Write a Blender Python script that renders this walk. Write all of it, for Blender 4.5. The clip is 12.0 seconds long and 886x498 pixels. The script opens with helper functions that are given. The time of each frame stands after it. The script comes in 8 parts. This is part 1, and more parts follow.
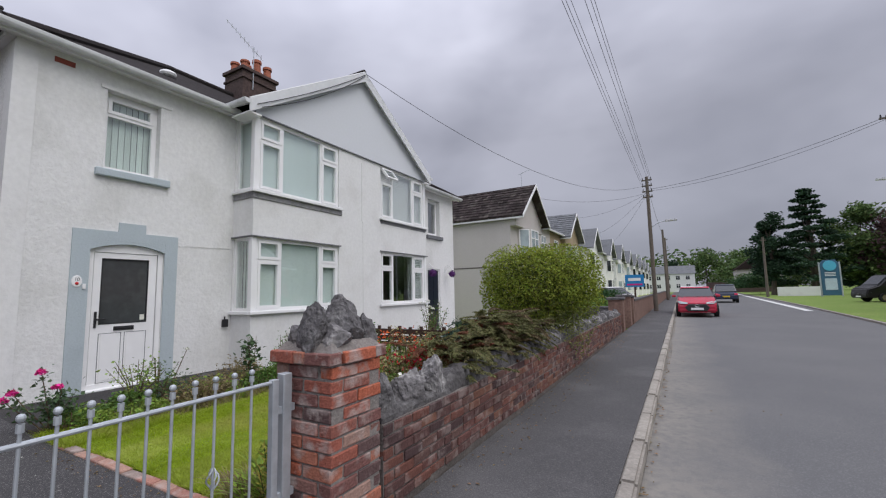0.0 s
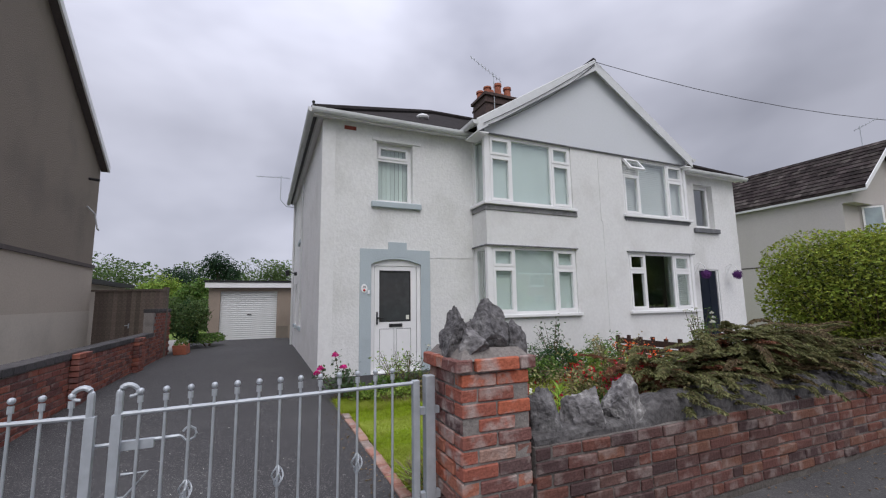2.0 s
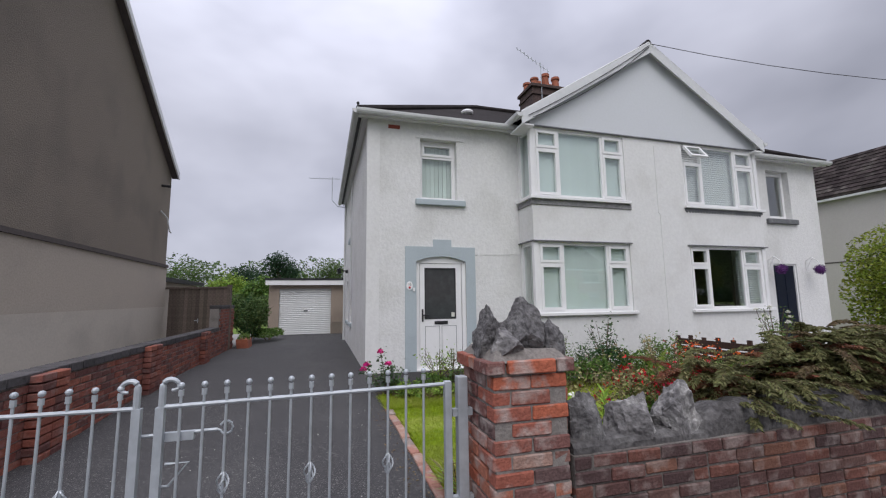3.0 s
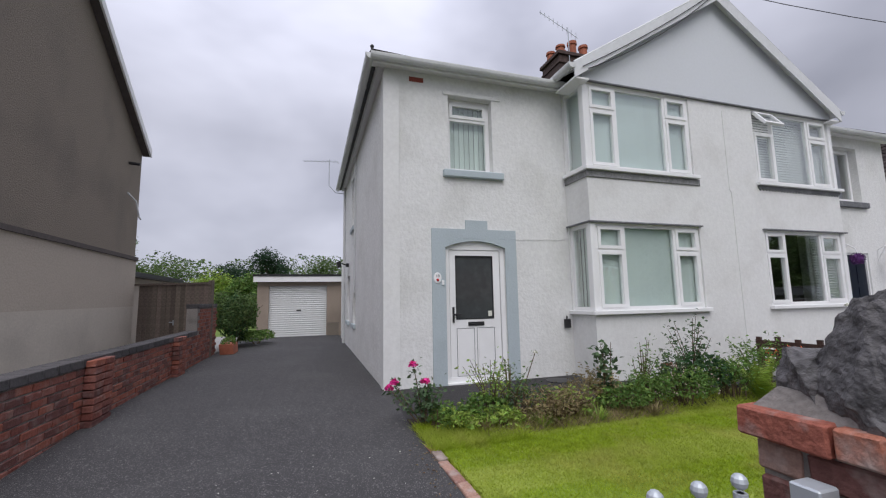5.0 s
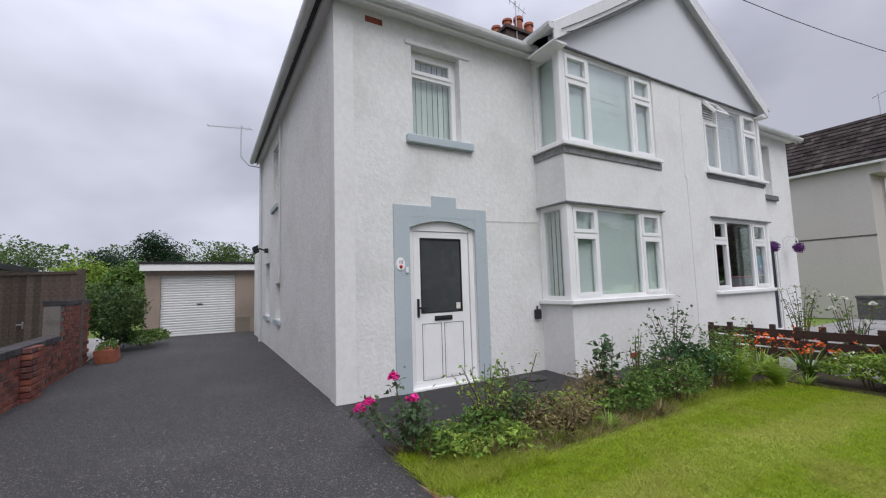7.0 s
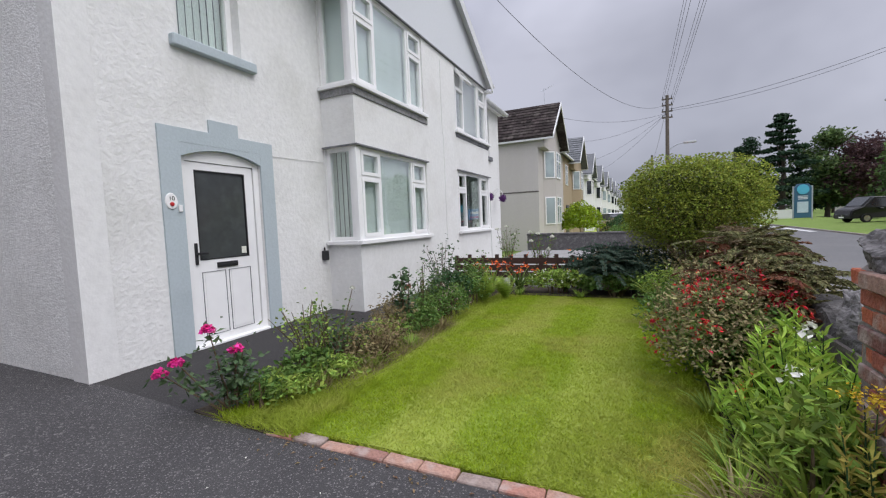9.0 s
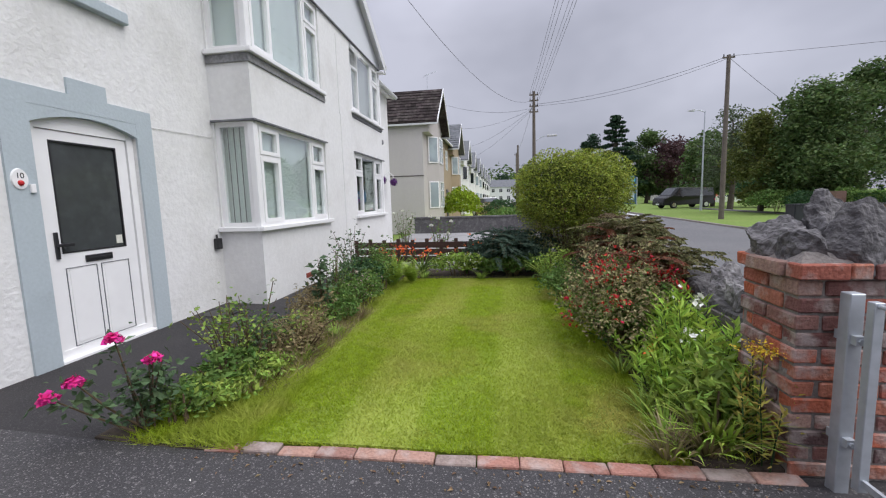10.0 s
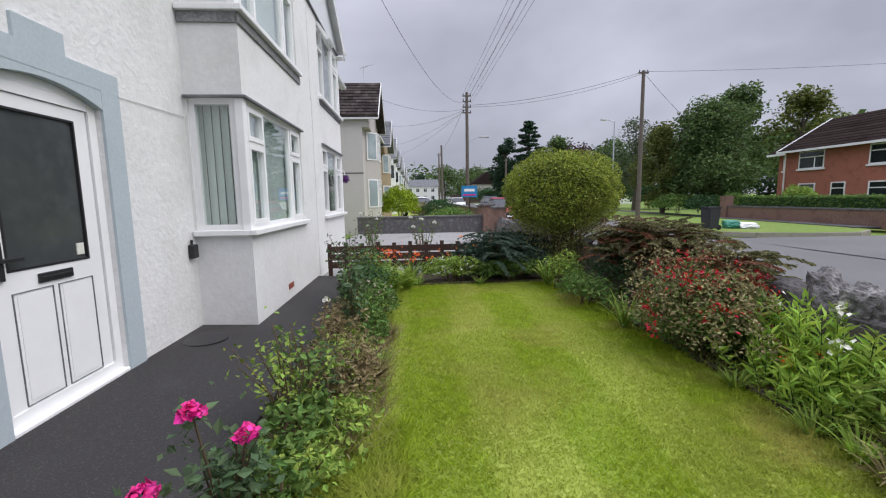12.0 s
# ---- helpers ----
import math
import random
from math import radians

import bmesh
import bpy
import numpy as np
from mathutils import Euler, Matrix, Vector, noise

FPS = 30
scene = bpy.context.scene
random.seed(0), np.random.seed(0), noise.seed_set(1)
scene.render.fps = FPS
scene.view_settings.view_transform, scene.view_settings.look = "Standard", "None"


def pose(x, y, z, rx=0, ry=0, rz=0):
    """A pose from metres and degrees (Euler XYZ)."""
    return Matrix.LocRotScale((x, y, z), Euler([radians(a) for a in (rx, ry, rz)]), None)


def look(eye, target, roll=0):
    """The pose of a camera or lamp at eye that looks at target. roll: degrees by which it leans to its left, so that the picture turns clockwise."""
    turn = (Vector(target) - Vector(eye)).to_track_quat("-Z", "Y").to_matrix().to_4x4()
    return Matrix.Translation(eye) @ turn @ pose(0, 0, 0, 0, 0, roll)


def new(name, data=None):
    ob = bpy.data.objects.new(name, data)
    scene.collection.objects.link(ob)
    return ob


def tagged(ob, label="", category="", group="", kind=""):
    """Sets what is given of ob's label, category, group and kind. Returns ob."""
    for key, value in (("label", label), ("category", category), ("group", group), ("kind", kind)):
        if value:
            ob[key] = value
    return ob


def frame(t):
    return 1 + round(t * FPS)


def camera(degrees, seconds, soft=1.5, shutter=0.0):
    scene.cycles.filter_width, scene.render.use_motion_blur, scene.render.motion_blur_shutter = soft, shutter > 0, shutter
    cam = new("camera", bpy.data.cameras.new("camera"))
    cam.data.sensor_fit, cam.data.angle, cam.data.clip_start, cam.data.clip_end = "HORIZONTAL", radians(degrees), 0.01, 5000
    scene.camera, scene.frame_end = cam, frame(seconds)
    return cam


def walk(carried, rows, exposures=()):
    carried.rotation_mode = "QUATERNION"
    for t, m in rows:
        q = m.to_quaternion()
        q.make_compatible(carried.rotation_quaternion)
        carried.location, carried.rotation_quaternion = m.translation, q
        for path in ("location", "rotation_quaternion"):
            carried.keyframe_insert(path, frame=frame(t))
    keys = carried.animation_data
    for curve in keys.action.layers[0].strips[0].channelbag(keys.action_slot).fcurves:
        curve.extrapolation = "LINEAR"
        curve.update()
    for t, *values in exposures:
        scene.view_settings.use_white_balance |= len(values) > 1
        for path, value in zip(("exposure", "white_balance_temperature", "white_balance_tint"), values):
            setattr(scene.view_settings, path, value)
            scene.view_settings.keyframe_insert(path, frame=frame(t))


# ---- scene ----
cam = camera(94.0, 12.0, soft=1.2)
METRES, EYE, TILT, LEAN, TURN = 6.8, 1.37, 0.0, 0.0, 29.7
ROWS = [
    (0.0, 0.0, 0.0, 0.0, 0.13, 5.97, 1.25),
    (0.5, 0.0242, 0.0152, 0.0045, 14.12, 6.93, 1.22),
    (1.0, 0.0542, 0.0244, -0.0011, 23.99, 7.48, 1.1),
    (1.5, 0.0806, 0.0507, -0.0052, 31.3, 7.57, 0.94),
    (2.0, 0.0989, 0.0733, -0.0034, 37.06, 7.44, 0.85),
    (2.5, 0.1097, 0.079, -0.0015, 41.4, 7.25, 0.74),
    (3.0, 0.1049, 0.0933, -0.002, 44.16, 7.1, 0.72),
    (3.5, 0.0664, 0.1126, -0.0083, 45.55, 7.01, 0.73),
    (5.5, -0.1862, 0.2131, -0.0067, 40.55, 6.76, 1.19),
    (6.0, -0.227, 0.2314, -0.0028, 37.95, 6.46, 1.33),
    (6.5, -0.2689, 0.2378, -0.0005, 35.13, 5.99, 1.46),
    (8.5, -0.3791, 0.22, -0.0085, 5.78, -0.99, 2.61),
    (9.0, -0.4038, 0.2074, -0.0092, -4.77, -3.66, 2.43),
    (9.5, -0.4369, 0.2109, -0.0071, -14.0, -5.63, 2.07),
    (10.0, -0.4763, 0.2221, -0.0, -21.87, -6.7, 1.72),
    (10.5, -0.5169, 0.2368, 0.0026, -28.76, -7.1, 1.41),
    (11.0, -0.5496, 0.2733, 0.0014, -34.06, -7.23, 1.21),
    (11.5, -0.5791, 0.3268, 0.0014, -37.43, -7.27, 1.01),
    (12.0, -0.6142, 0.3879, 0.0048, -33.77, -7.05, 0.95),
]
walk(cam, [(t, pose(0, 0, EYE, TILT, LEAN, TURN) @ pose(METRES * x, METRES * y, METRES * z, 90 + pitch, roll, yaw)) for t, x, y, z, yaw, pitch, roll in ROWS],
     exposures=((0.0, 0.07), (1.0, 0.0), (2.5, 0.04), (5.5, 0.08), (8.5, 0.32), (10.5, 0.46), (12.0, 0.46)))


# ---- light ----
SUN_EL, SUN_AZ = 52.0, 104.0          # elevation, and bearing from +y towards +x
world = bpy.data.worlds.new("overcast_sky")
scene.world = world
world.use_nodes = True
wn, wl = world.node_tree.nodes, world.node_tree.links
wn.clear()
w_out = wn.new("ShaderNodeOutputWorld")
w_bg = wn.new("ShaderNodeBackground")
w_bg.inputs["Strength"].default_value = 1.0
w_sky = wn.new("ShaderNodeTexSky")
w_sky.sky_type = 'NISHITA'
w_sky.sun_disc = False
w_sky.sun_elevation, w_sky.sun_rotation = radians(SUN_EL), radians(SUN_AZ)
w_skys = wn.new("ShaderNodeMix"); w_skys.data_type = 'RGBA'; w_skys.blend_type = 'MULTIPLY'
w_skys.inputs["Factor"].default_value = 1.0
w_skys.inputs["B"].default_value = (0.08, 0.08, 0.08, 1)
w_co = wn.new("ShaderNodeTexCoord")
w_sep = wn.new("ShaderNodeSeparateXYZ")
w_map = wn.new("ShaderNodeMapping")
w_map.inputs["Scale"].default_value = (1.0, 1.0, 1.9)
w_n1 = wn.new("ShaderNodeTexNoise")
w_n1.inputs["Scale"].default_value, w_n1.inputs["Detail"].default_value = 1.9, 4.0
w_n1.inputs["Roughness"].default_value, w_n1.inputs["Distortion"].default_value = 0.48, 0.15
w_ramp = wn.new("ShaderNodeValToRGB")
w_ramp.color_ramp.elements[0].position, w_ramp.color_ramp.elements[0].color = 0.34, (0.365, 0.375, 0.458, 1)
w_ramp.color_ramp.elements[1].position, w_ramp.color_ramp.elements[1].color = 0.68, (0.645, 0.655, 0.77, 1)
# an overcast sky is brighter overhead than at the horizon
w_up = wn.new("ShaderNodeMapRange")
w_up.inputs["From Min"].default_value, w_up.inputs["From Max"].default_value = 0.35, 1.0
w_up.inputs["To Min"].default_value, w_up.inputs["To Max"].default_value = 1.0, 2.9
w_mul = wn.new("ShaderNodeMix"); w_mul.data_type = 'RGBA'; w_mul.blend_type = 'MULTIPLY'
w_mul.inputs["Factor"].default_value = 1.0
w_mix = wn.new("ShaderNodeMix"); w_mix.data_type = 'RGBA'
w_mix.inputs["Factor"].default_value = 0.92
wl.new(w_co.outputs["Generated"], w_sep.inputs[0])
wl.new(w_co.outputs["Generated"], w_map.inputs["Vector"])
wl.new(w_map.outputs[0], w_n1.inputs["Vector"])
wl.new(w_n1.outputs["Fac"], w_ramp.inputs["Fac"])
wl.new(w_sep.outputs["Z"], w_up.inputs["Value"])
# the cloud bank is heavier towards the end of the street
w_bank = wn.new("ShaderNodeMapRange")
w_bank.inputs["From Min"].default_value, w_bank.inputs["From Max"].default_value = 0.1, 1.0
w_bank.inputs["To Min"].default_value, w_bank.inputs["To Max"].default_value = 1.04, 0.66
wl.new(w_sep.outputs["Y"], w_bank.inputs["Value"])
w_mul2 = wn.new("ShaderNodeMix"); w_mul2.data_type = 'RGBA'; w_mul2.blend_type = 'MULTIPLY'
w_mul2.inputs["Factor"].default_value = 1.0
wl.new(w_ramp.outputs["Color"], w_mul2.inputs["A"])
wl.new(w_bank.outputs[0], w_mul2.inputs["B"])
wl.new(w_mul2.outputs["Result"], w_mul.inputs["A"])
wl.new(w_up.outputs[0], w_mul.inputs["B"])
wl.new(w_sky.outputs[0], w_skys.inputs["A"])
wl.new(w_skys.outputs["Result"], w_mix.inputs["A"])
wl.new(w_mul.outputs["Result"], w_mix.inputs["B"])
wl.new(w_mix.outputs["Result"], w_bg.inputs["Color"])
wl.new(w_bg.outputs[0], w_out.inputs["Surface"])
sun = new("sun", bpy.data.lights.new("sun", 'SUN'))
sun.data.energy, sun.data.angle, sun.data.color = 1.5, radians(50), (1.0, 0.97, 0.93)
sun_dir = Vector((math.sin(radians(SUN_AZ)) * math.cos(radians(SUN_EL)), math.cos(radians(SUN_AZ)) * math.cos(radians(SUN_EL)), math.sin(radians(SUN_EL))))
sun.matrix_world = look(sun_dir * 60, (0, 0, 0))

# ---- materials ----
def surface(name, base, rough=0.7, grain=(40.0, 0.12), stain=(1.2, 0.15), bump=0.0, bump_scale=None, metal=0.0, stain_col=None, island=0.0, rand=0.0, spec=0.4, stain_at=(0.5, 0.7), sss=0.0, streak=False):
    """A node material: base colour varied by a fine grain and by large stains, with a fine bump."""
    m = bpy.data.materials.new(name)
    m.use_nodes = True
    nt, ln = m.node_tree.nodes, m.node_tree.links
    b = nt["Principled BSDF"]
    b.inputs["Roughness"].default_value, b.inputs["Metallic"].default_value = rough, metal
    b.inputs["Specular IOR Level"].default_value = spec
    co = nt.new("ShaderNodeTexCoord")
    vec = co.outputs["Object"]
    g = nt.new("ShaderNodeTexNoise")
    g.inputs["Scale"].default_value, g.inputs["Detail"].default_value = grain[0], 4
    ln.new(vec, g.inputs["Vector"])
    s = nt.new("ShaderNodeTexNoise")
    s.inputs["Scale"].default_value, s.inputs["Detail"].default_value = stain[0], 5
    if streak:
        mp = nt.new("ShaderNodeMapping")
        mp.inputs["Scale"].default_value = (1, 1, 0.18)
        ln.new(vec, mp.inputs["Vector"])
        ln.new(mp.outputs[0], s.inputs["Vector"])
    else:
        ln.new(vec, s.inputs["Vector"])
    gr = nt.new("ShaderNodeMapRange")
    gr.inputs["From Min"].default_value, gr.inputs["From Max"].default_value = 0.25, 0.75
    gr.inputs["To Min"].default_value, gr.inputs["To Max"].default_value = 1 - grain[1], 1 + grain[1]
    ln.new(g.outputs["Fac"], gr.inputs["Value"])
    sr = nt.new("ShaderNodeMapRange")
    sr.inputs["From Min"].default_value, sr.inputs["From Max"].default_value = stain_at
    sr.inputs["To Min"].default_value, sr.inputs["To Max"].default_value = 0.0, stain[1]
    ln.new(s.outputs["Fac"], sr.inputs["Value"])
    mx = nt.new("ShaderNodeMix"); mx.data_type = 'RGBA'
    mx.inputs["A"].default_value = (*base, 1)
    mx.inputs["B"].default_value = (*(stain_col or [c * 0.35 for c in base]), 1)
    ln.new(sr.outputs[0], mx.inputs["Factor"])
    mu = nt.new("ShaderNodeMix"); mu.data_type = 'RGBA'; mu.blend_type = 'MULTIPLY'
    mu.inputs["Factor"].default_value = 1.0
    ln.new(mx.outputs["Result"], mu.inputs["A"])
    ln.new(gr.outputs[0], mu.inputs["B"])
    col = mu.outputs["Result"]
    if island or rand:
        h = nt.new("ShaderNodeHueSaturation")
        src = nt.new("ShaderNodeNewGeometry").outputs["Random Per Island"] if island else nt.new("ShaderNodeObjectInfo").outputs["Random"]
        amt = island or rand
        vr = nt.new("ShaderNodeMapRange")
        vr.inputs["To Min"].default_value, vr.inputs["To Max"].default_value = 1 - amt, 1 + amt
        ln.new(src, vr.inputs["Value"])
        ln.new(vr.outputs[0], h.inputs["Value"])
        w = nt.new("ShaderNodeTexWhiteNoise"); w.noise_dimensions = '1D'
        ln.new(src, w.inputs["W"])
        hr = nt.new("ShaderNodeMapRange")
        hr.inputs["To Min"].default_value, hr.inputs["To Max"].default_value = 0.5 - 0.05 * amt, 0.5 + 0.05 * amt
        ln.new(w.outputs["Value"], hr.inputs["Value"])
        ln.new(hr.outputs[0], h.inputs["Hue"])
        ln.new(col, h.inputs["Color"])
        col = h.outputs["Color"]
    ln.new(col, b.inputs["Base Color"])
    if bump:
        bn = nt.new("ShaderNodeTexNoise")
        bn.inputs["Scale"].default_value, bn.inputs["Detail"].default_value = bump_scale or grain[0], 4
        ln.new(vec, bn.inputs["Vector"])
        bp = nt.new("ShaderNodeBump")
        bp.inputs["Strength"].default_value, bp.inputs["Distance"].default_value = bump, 0.02
        ln.new(bn.outputs["Fac"], bp.inputs["Height"])
        ln.new(bp.outputs[0], b.inputs["Normal"])
    if sss:
        b.inputs["Transmission Weight"].default_value = 0.0
    return m


def brick_material(name, cols, salt=0.35):
    """Brick: each brick takes its own colour, with soot and pale salts in patches."""
    m = surface(name, (0.3, 0.1, 0.06), 0.85, (70, 0.25), (3, 0.2), bump=0.5, bump_scale=55, spec=0.2)
    nt, ln = m.node_tree.nodes, m.node_tree.links
    b = nt["Principled BSDF"]
    old = b.inputs["Base Color"].links[0].from_socket
    oi = nt.new("ShaderNodeObjectInfo")
    rp = nt.new("ShaderNodeValToRGB")
    rp.color_ramp.interpolation = 'CONSTANT'
    while len(rp.color_ramp.elements) < len(cols):
        rp.color_ramp.elements.new(0.5)
    for k, c in enumerate(cols):
        rp.color_ramp.elements[k].position, rp.color_ramp.elements[k].color = k / len(cols), (*c, 1)
    geo = nt.new("ShaderNodeNewGeometry")
    ad = nt.new("ShaderNodeMath"); ad.operation = 'ADD'
    fr = nt.new("ShaderNodeMath"); fr.operation = 'FRACT'
    ln.new(oi.outputs["Random"], ad.inputs[0])
    ln.new(geo.outputs["Random Per Island"], ad.inputs[1])
    ln.new(ad.outputs[0], fr.inputs[0])
    ln.new(fr.outputs[0], rp.inputs["Fac"])
    for n in nt:
        if n.type == 'MIX' and n.blend_type == 'MIX':
            ln.new(rp.outputs["Color"], n.inputs["A"])
            n.inputs["B"].default_value = (0.05, 0.035, 0.035, 1)
    sn = nt.new("ShaderNodeTexNoise")
    sn.inputs["Scale"].default_value, sn.inputs["Detail"].default_value = 9, 6
    co = nt.new("ShaderNodeTexCoord")
    va = nt.new("ShaderNodeVectorMath"); va.operation = 'ADD'
    ln.new(co.outputs["Object"], va.inputs[0])
    ln.new(oi.outputs["Location"], va.inputs[1])
    ln.new(va.outputs[0], sn.inputs["Vector"])
    sr = nt.new("ShaderNodeMapRange")
    sr.inputs["From Min"].default_value, sr.inputs["From Max"].default_value = 0.50, 0.66
    sr.inputs["To Max"].default_value = salt
    ln.new(sn.outputs["Fac"], sr.inputs["Value"])
    mx = nt.new("ShaderNodeMix"); mx.data_type = 'RGBA'
    mx.inputs["B"].default_value = (0.42, 0.36, 0.33, 1)
    ln.new(sr.outputs[0], mx.inputs["Factor"])
    ln.new(old, mx.inputs["A"])
    ln.new(mx.outputs["Result"], b.inputs["Base Color"])
    return m


def glass_material(name, tint=(0.95, 0.985, 0.975)):
    m = bpy.data.materials.new(name)
    m.use_nodes = True
    nt, ln = m.node_tree.nodes, m.node_tree.links
    nt.remove(nt["Principled BSDF"])
    tr, gl, fr, mx, pw_ = (nt.new("ShaderNode" + k) for k in ("BsdfTransparent", "BsdfGlossy", "LayerWeight", "MixShader", "MapRange"))
    tr.inputs["Color"].default_value = (*tint, 1)
    gl.inputs["Roughness"].default_value = 0.02
    fr.inputs["Blend"].default_value = 0.25
    pw_.inputs["To Min"].default_value, pw_.inputs["To Max"].default_value = 0.05, 0.75
    ln.new(fr.outputs["Facing"], pw_.inputs["Value"])
    ln.new(pw_.outputs[0], mx.inputs[0])
    ln.new(tr.outputs[0], mx.inputs[1])
    ln.new(gl.outputs[0], mx.inputs[2])
    ln.new(mx.outputs[0], nt["Material Output"].inputs["Surface"])
    return m


M_RENDER = surface("white_roughcast", (0.715, 0.715, 0.705), 0.9, (14, 0.07), (1.1, 0.6), bump=0.48, bump_scale=24, stain_col=(0.57, 0.57, 0.545), stain_at=(0.48, 0.68))
M_DASH = surface("white_pebbledash", (0.75, 0.75, 0.74), 0.92, (36, 0.16), (1.0, 0.5), bump=0.5, bump_scale=58, stain_col=(0.58, 0.58, 0.555), stain_at=(0.48, 0.68))
M_SMOOTH = surface("white_smooth_render", (0.72, 0.72, 0.71), 0.85, (16, 0.05), (1.5, 0.5), bump=0.18, bump_scale=30, stain_col=(0.60, 0.59, 0.57), stain_at=(0.5, 0.72))
M_GABLE = surface("pale_blue_grey_paint", (0.62, 0.64, 0.67), 0.7, (20, 0.02), (0.7, 0.10), stain_col=(0.52, 0.54, 0.56))
M_SURROUND = surface("grey_blue_paint", (0.42, 0.48, 0.51), 0.75, (40, 0.05), (2, 0.12), bump=0.15, bump_scale=40)
M_UPVC = surface("white_upvc", (0.82, 0.82, 0.82), 0.35, (8, 0.02), (1.5, 0.06))
M_GUTTER = surface("greyed_white_plastic", (0.62, 0.63, 0.63), 0.5, (20, 0.05), (2, 0.3), stain_col=(0.35, 0.36, 0.36), streak=True)
M_BARGE = surface("weathered_white_board", (0.66, 0.67, 0.68), 0.6, (14, 0.05), (1.2, 0.25), stain_col=(0.5, 0.51, 0.52))
M_LEAD = surface("grey_bitumen_band", (0.14, 0.145, 0.155), 0.8, (25, 0.3), (4, 0.4), bump=0.4, stain_col=(0.35, 0.35, 0.35))
M_CEMENT = surface("weathered_cement_band", (0.235, 0.235, 0.24), 0.9, (30, 0.35), (5, 0.7), bump=0.5, stain_col=(0.11, 0.11, 0.115))
M_DARK = surface("dark_plastic", (0.02, 0.02, 0.022), 0.45, (30, 0.1))
M_SLATE = surface("dark_roof_slate", (0.035, 0.031, 0.031), 0.95, (12, 0.3), (1.5, 0.4), bump=0.3, bump_scale=18, stain_col=(0.016, 0.014, 0.012), spec=0.08)
M_MOSSROOF = surface("mossy_roof_tile", (0.038, 0.03, 0.029), 0.95, (9, 0.5), (2.2, 0.8), bump=0.4, bump_scale=14, stain_col=(0.085, 0.075, 0.068), island=0.45, spec=0.1)
M_GREYROOF = surface("grey_roof_slate", (0.13, 0.137, 0.145), 0.75, (9, 0.3), (1.4, 0.4), island=0.25)
M_BROWNROOF = surface("brown_roof_tile", (0.034, 0.026, 0.024), 1.0, (8, 0.3), (1.0, 0.4), island=0.2, spec=0.0)
M_STACK = surface("sooty_chimney_brick", (0.075, 0.05, 0.045), 0.9, (16, 0.4), (3, 0.4), bump=0.4)
M_OLDBRICK = surface("dull_old_brick", (0.19, 0.115, 0.09), 0.9, (16, 0.35), (2, 0.4), bump=0.3)
M_POT = surface("terracotta_pot", (0.36, 0.12, 0.07), 0.8, (25, 0.15), (4, 0.3))
M_CREAM = surface("cream_pebbledash", (0.50, 0.47, 0.45), 0.9, (50, 0.10), (0.6, 0.25), bump=0.5, bump_scale=45, stain_col=(0.36, 0.33, 0.30), streak=True)
M_TAN = surface("ochre_render", (0.36, 0.285, 0.19), 0.9, (40, 0.10), (0.8, 0.25))
M_BROWNWALL = surface("brown_grey_pebbledash", (0.232, 0.197, 0.160), 0.95, (45, 0.14), (0.7, 0.6), bump=0.5, bump_scale=45, stain_col=(0.15, 0.13, 0.11))
M_BROWNLOW = surface("grey_cement_render", (0.45, 0.395, 0.33), 0.95, (35, 0.08), (0.6, 0.3), bump=0.2, stain_col=(0.29, 0.26, 0.23))
M_BAND = surface("dark_painted_band", (0.10, 0.085, 0.08), 0.9, (20, 0.2))
M_DRIVE = surface("dark_tarmac", (0.046, 0.044, 0.046), 0.8, (160, 0.55), (0.7, 0.35), bump=0.35, bump_scale=120, stain_col=(0.095, 0.093, 0.092), spec=0.35)
M_PATH = surface("plain_dark_tarmac", (0.036, 0.034, 0.035), 0.85, (120, 0.25), (0.9, 0.4), bump=0.3, bump_scale=110, stain_col=(0.075, 0.072, 0.07), spec=0.3)
M_ROAD = surface("grey_asphalt", (0.108, 0.108, 0.110), 0.85, (110, 0.2), (0.45, 0.7), bump=0.2, bump_scale=110, stain_col=(0.135, 0.133, 0.132), stain_at=(0.4, 0.65))
M_PAVE = surface("worn_pavement_tarmac", (0.062, 0.060, 0.061), 0.85, (90, 0.3), (0.9, 0.5), bump=0.25, bump_scale=90, stain_col=(0.13, 0.125, 0.125))
M_KERB = surface("weathered_kerb_stone", (0.30, 0.275, 0.24), 0.9, (40, 0.2), (3, 0.5), bump=0.3, rand=0.12, stain_col=(0.17, 0.155, 0.13))
M_MORTAR = surface("grey_mortar", (0.22, 0.20, 0.185), 0.95, (60, 0.25), (5, 0.4), bump=0.4)
M_OLDMORTAR = surface("darkened_old_mortar", (0.13, 0.115, 0.105), 0.95, (60, 0.3), (3, 0.6), bump=0.4, stain_col=(0.24, 0.22, 0.2))
M_ROCK = surface("grey_limestone", (0.145, 0.138, 0.138), 0.9, (26, 0.55), (7.0, 0.85), bump=1.0, bump_scale=26, stain_col=(0.31, 0.30, 0.29), stain_at=(0.5, 0.62))
M_ROCKDARK = surface("dark_limestone", (0.105, 0.10, 0.102), 0.9, (32, 0.5), (7.0, 0.6), bump=1.0, bump_scale=34, stain_col=(0.22, 0.215, 0.21))
M_BED = surface("dark_cement_bed", (0.085, 0.08, 0.08), 0.95, (30, 0.5), (5, 0.6), bump=0.9, bump_scale=30, stain_col=(0.15, 0.145, 0.14))
REDS = [(0.42, 0.125, 0.072), (0.31, 0.105, 0.074), (0.18, 0.085, 0.075), (0.27, 0.105, 0.08), (0.12, 0.075, 0.072), (0.37, 0.145, 0.095), (0.23, 0.12, 0.10), (0.33, 0.21, 0.17)]
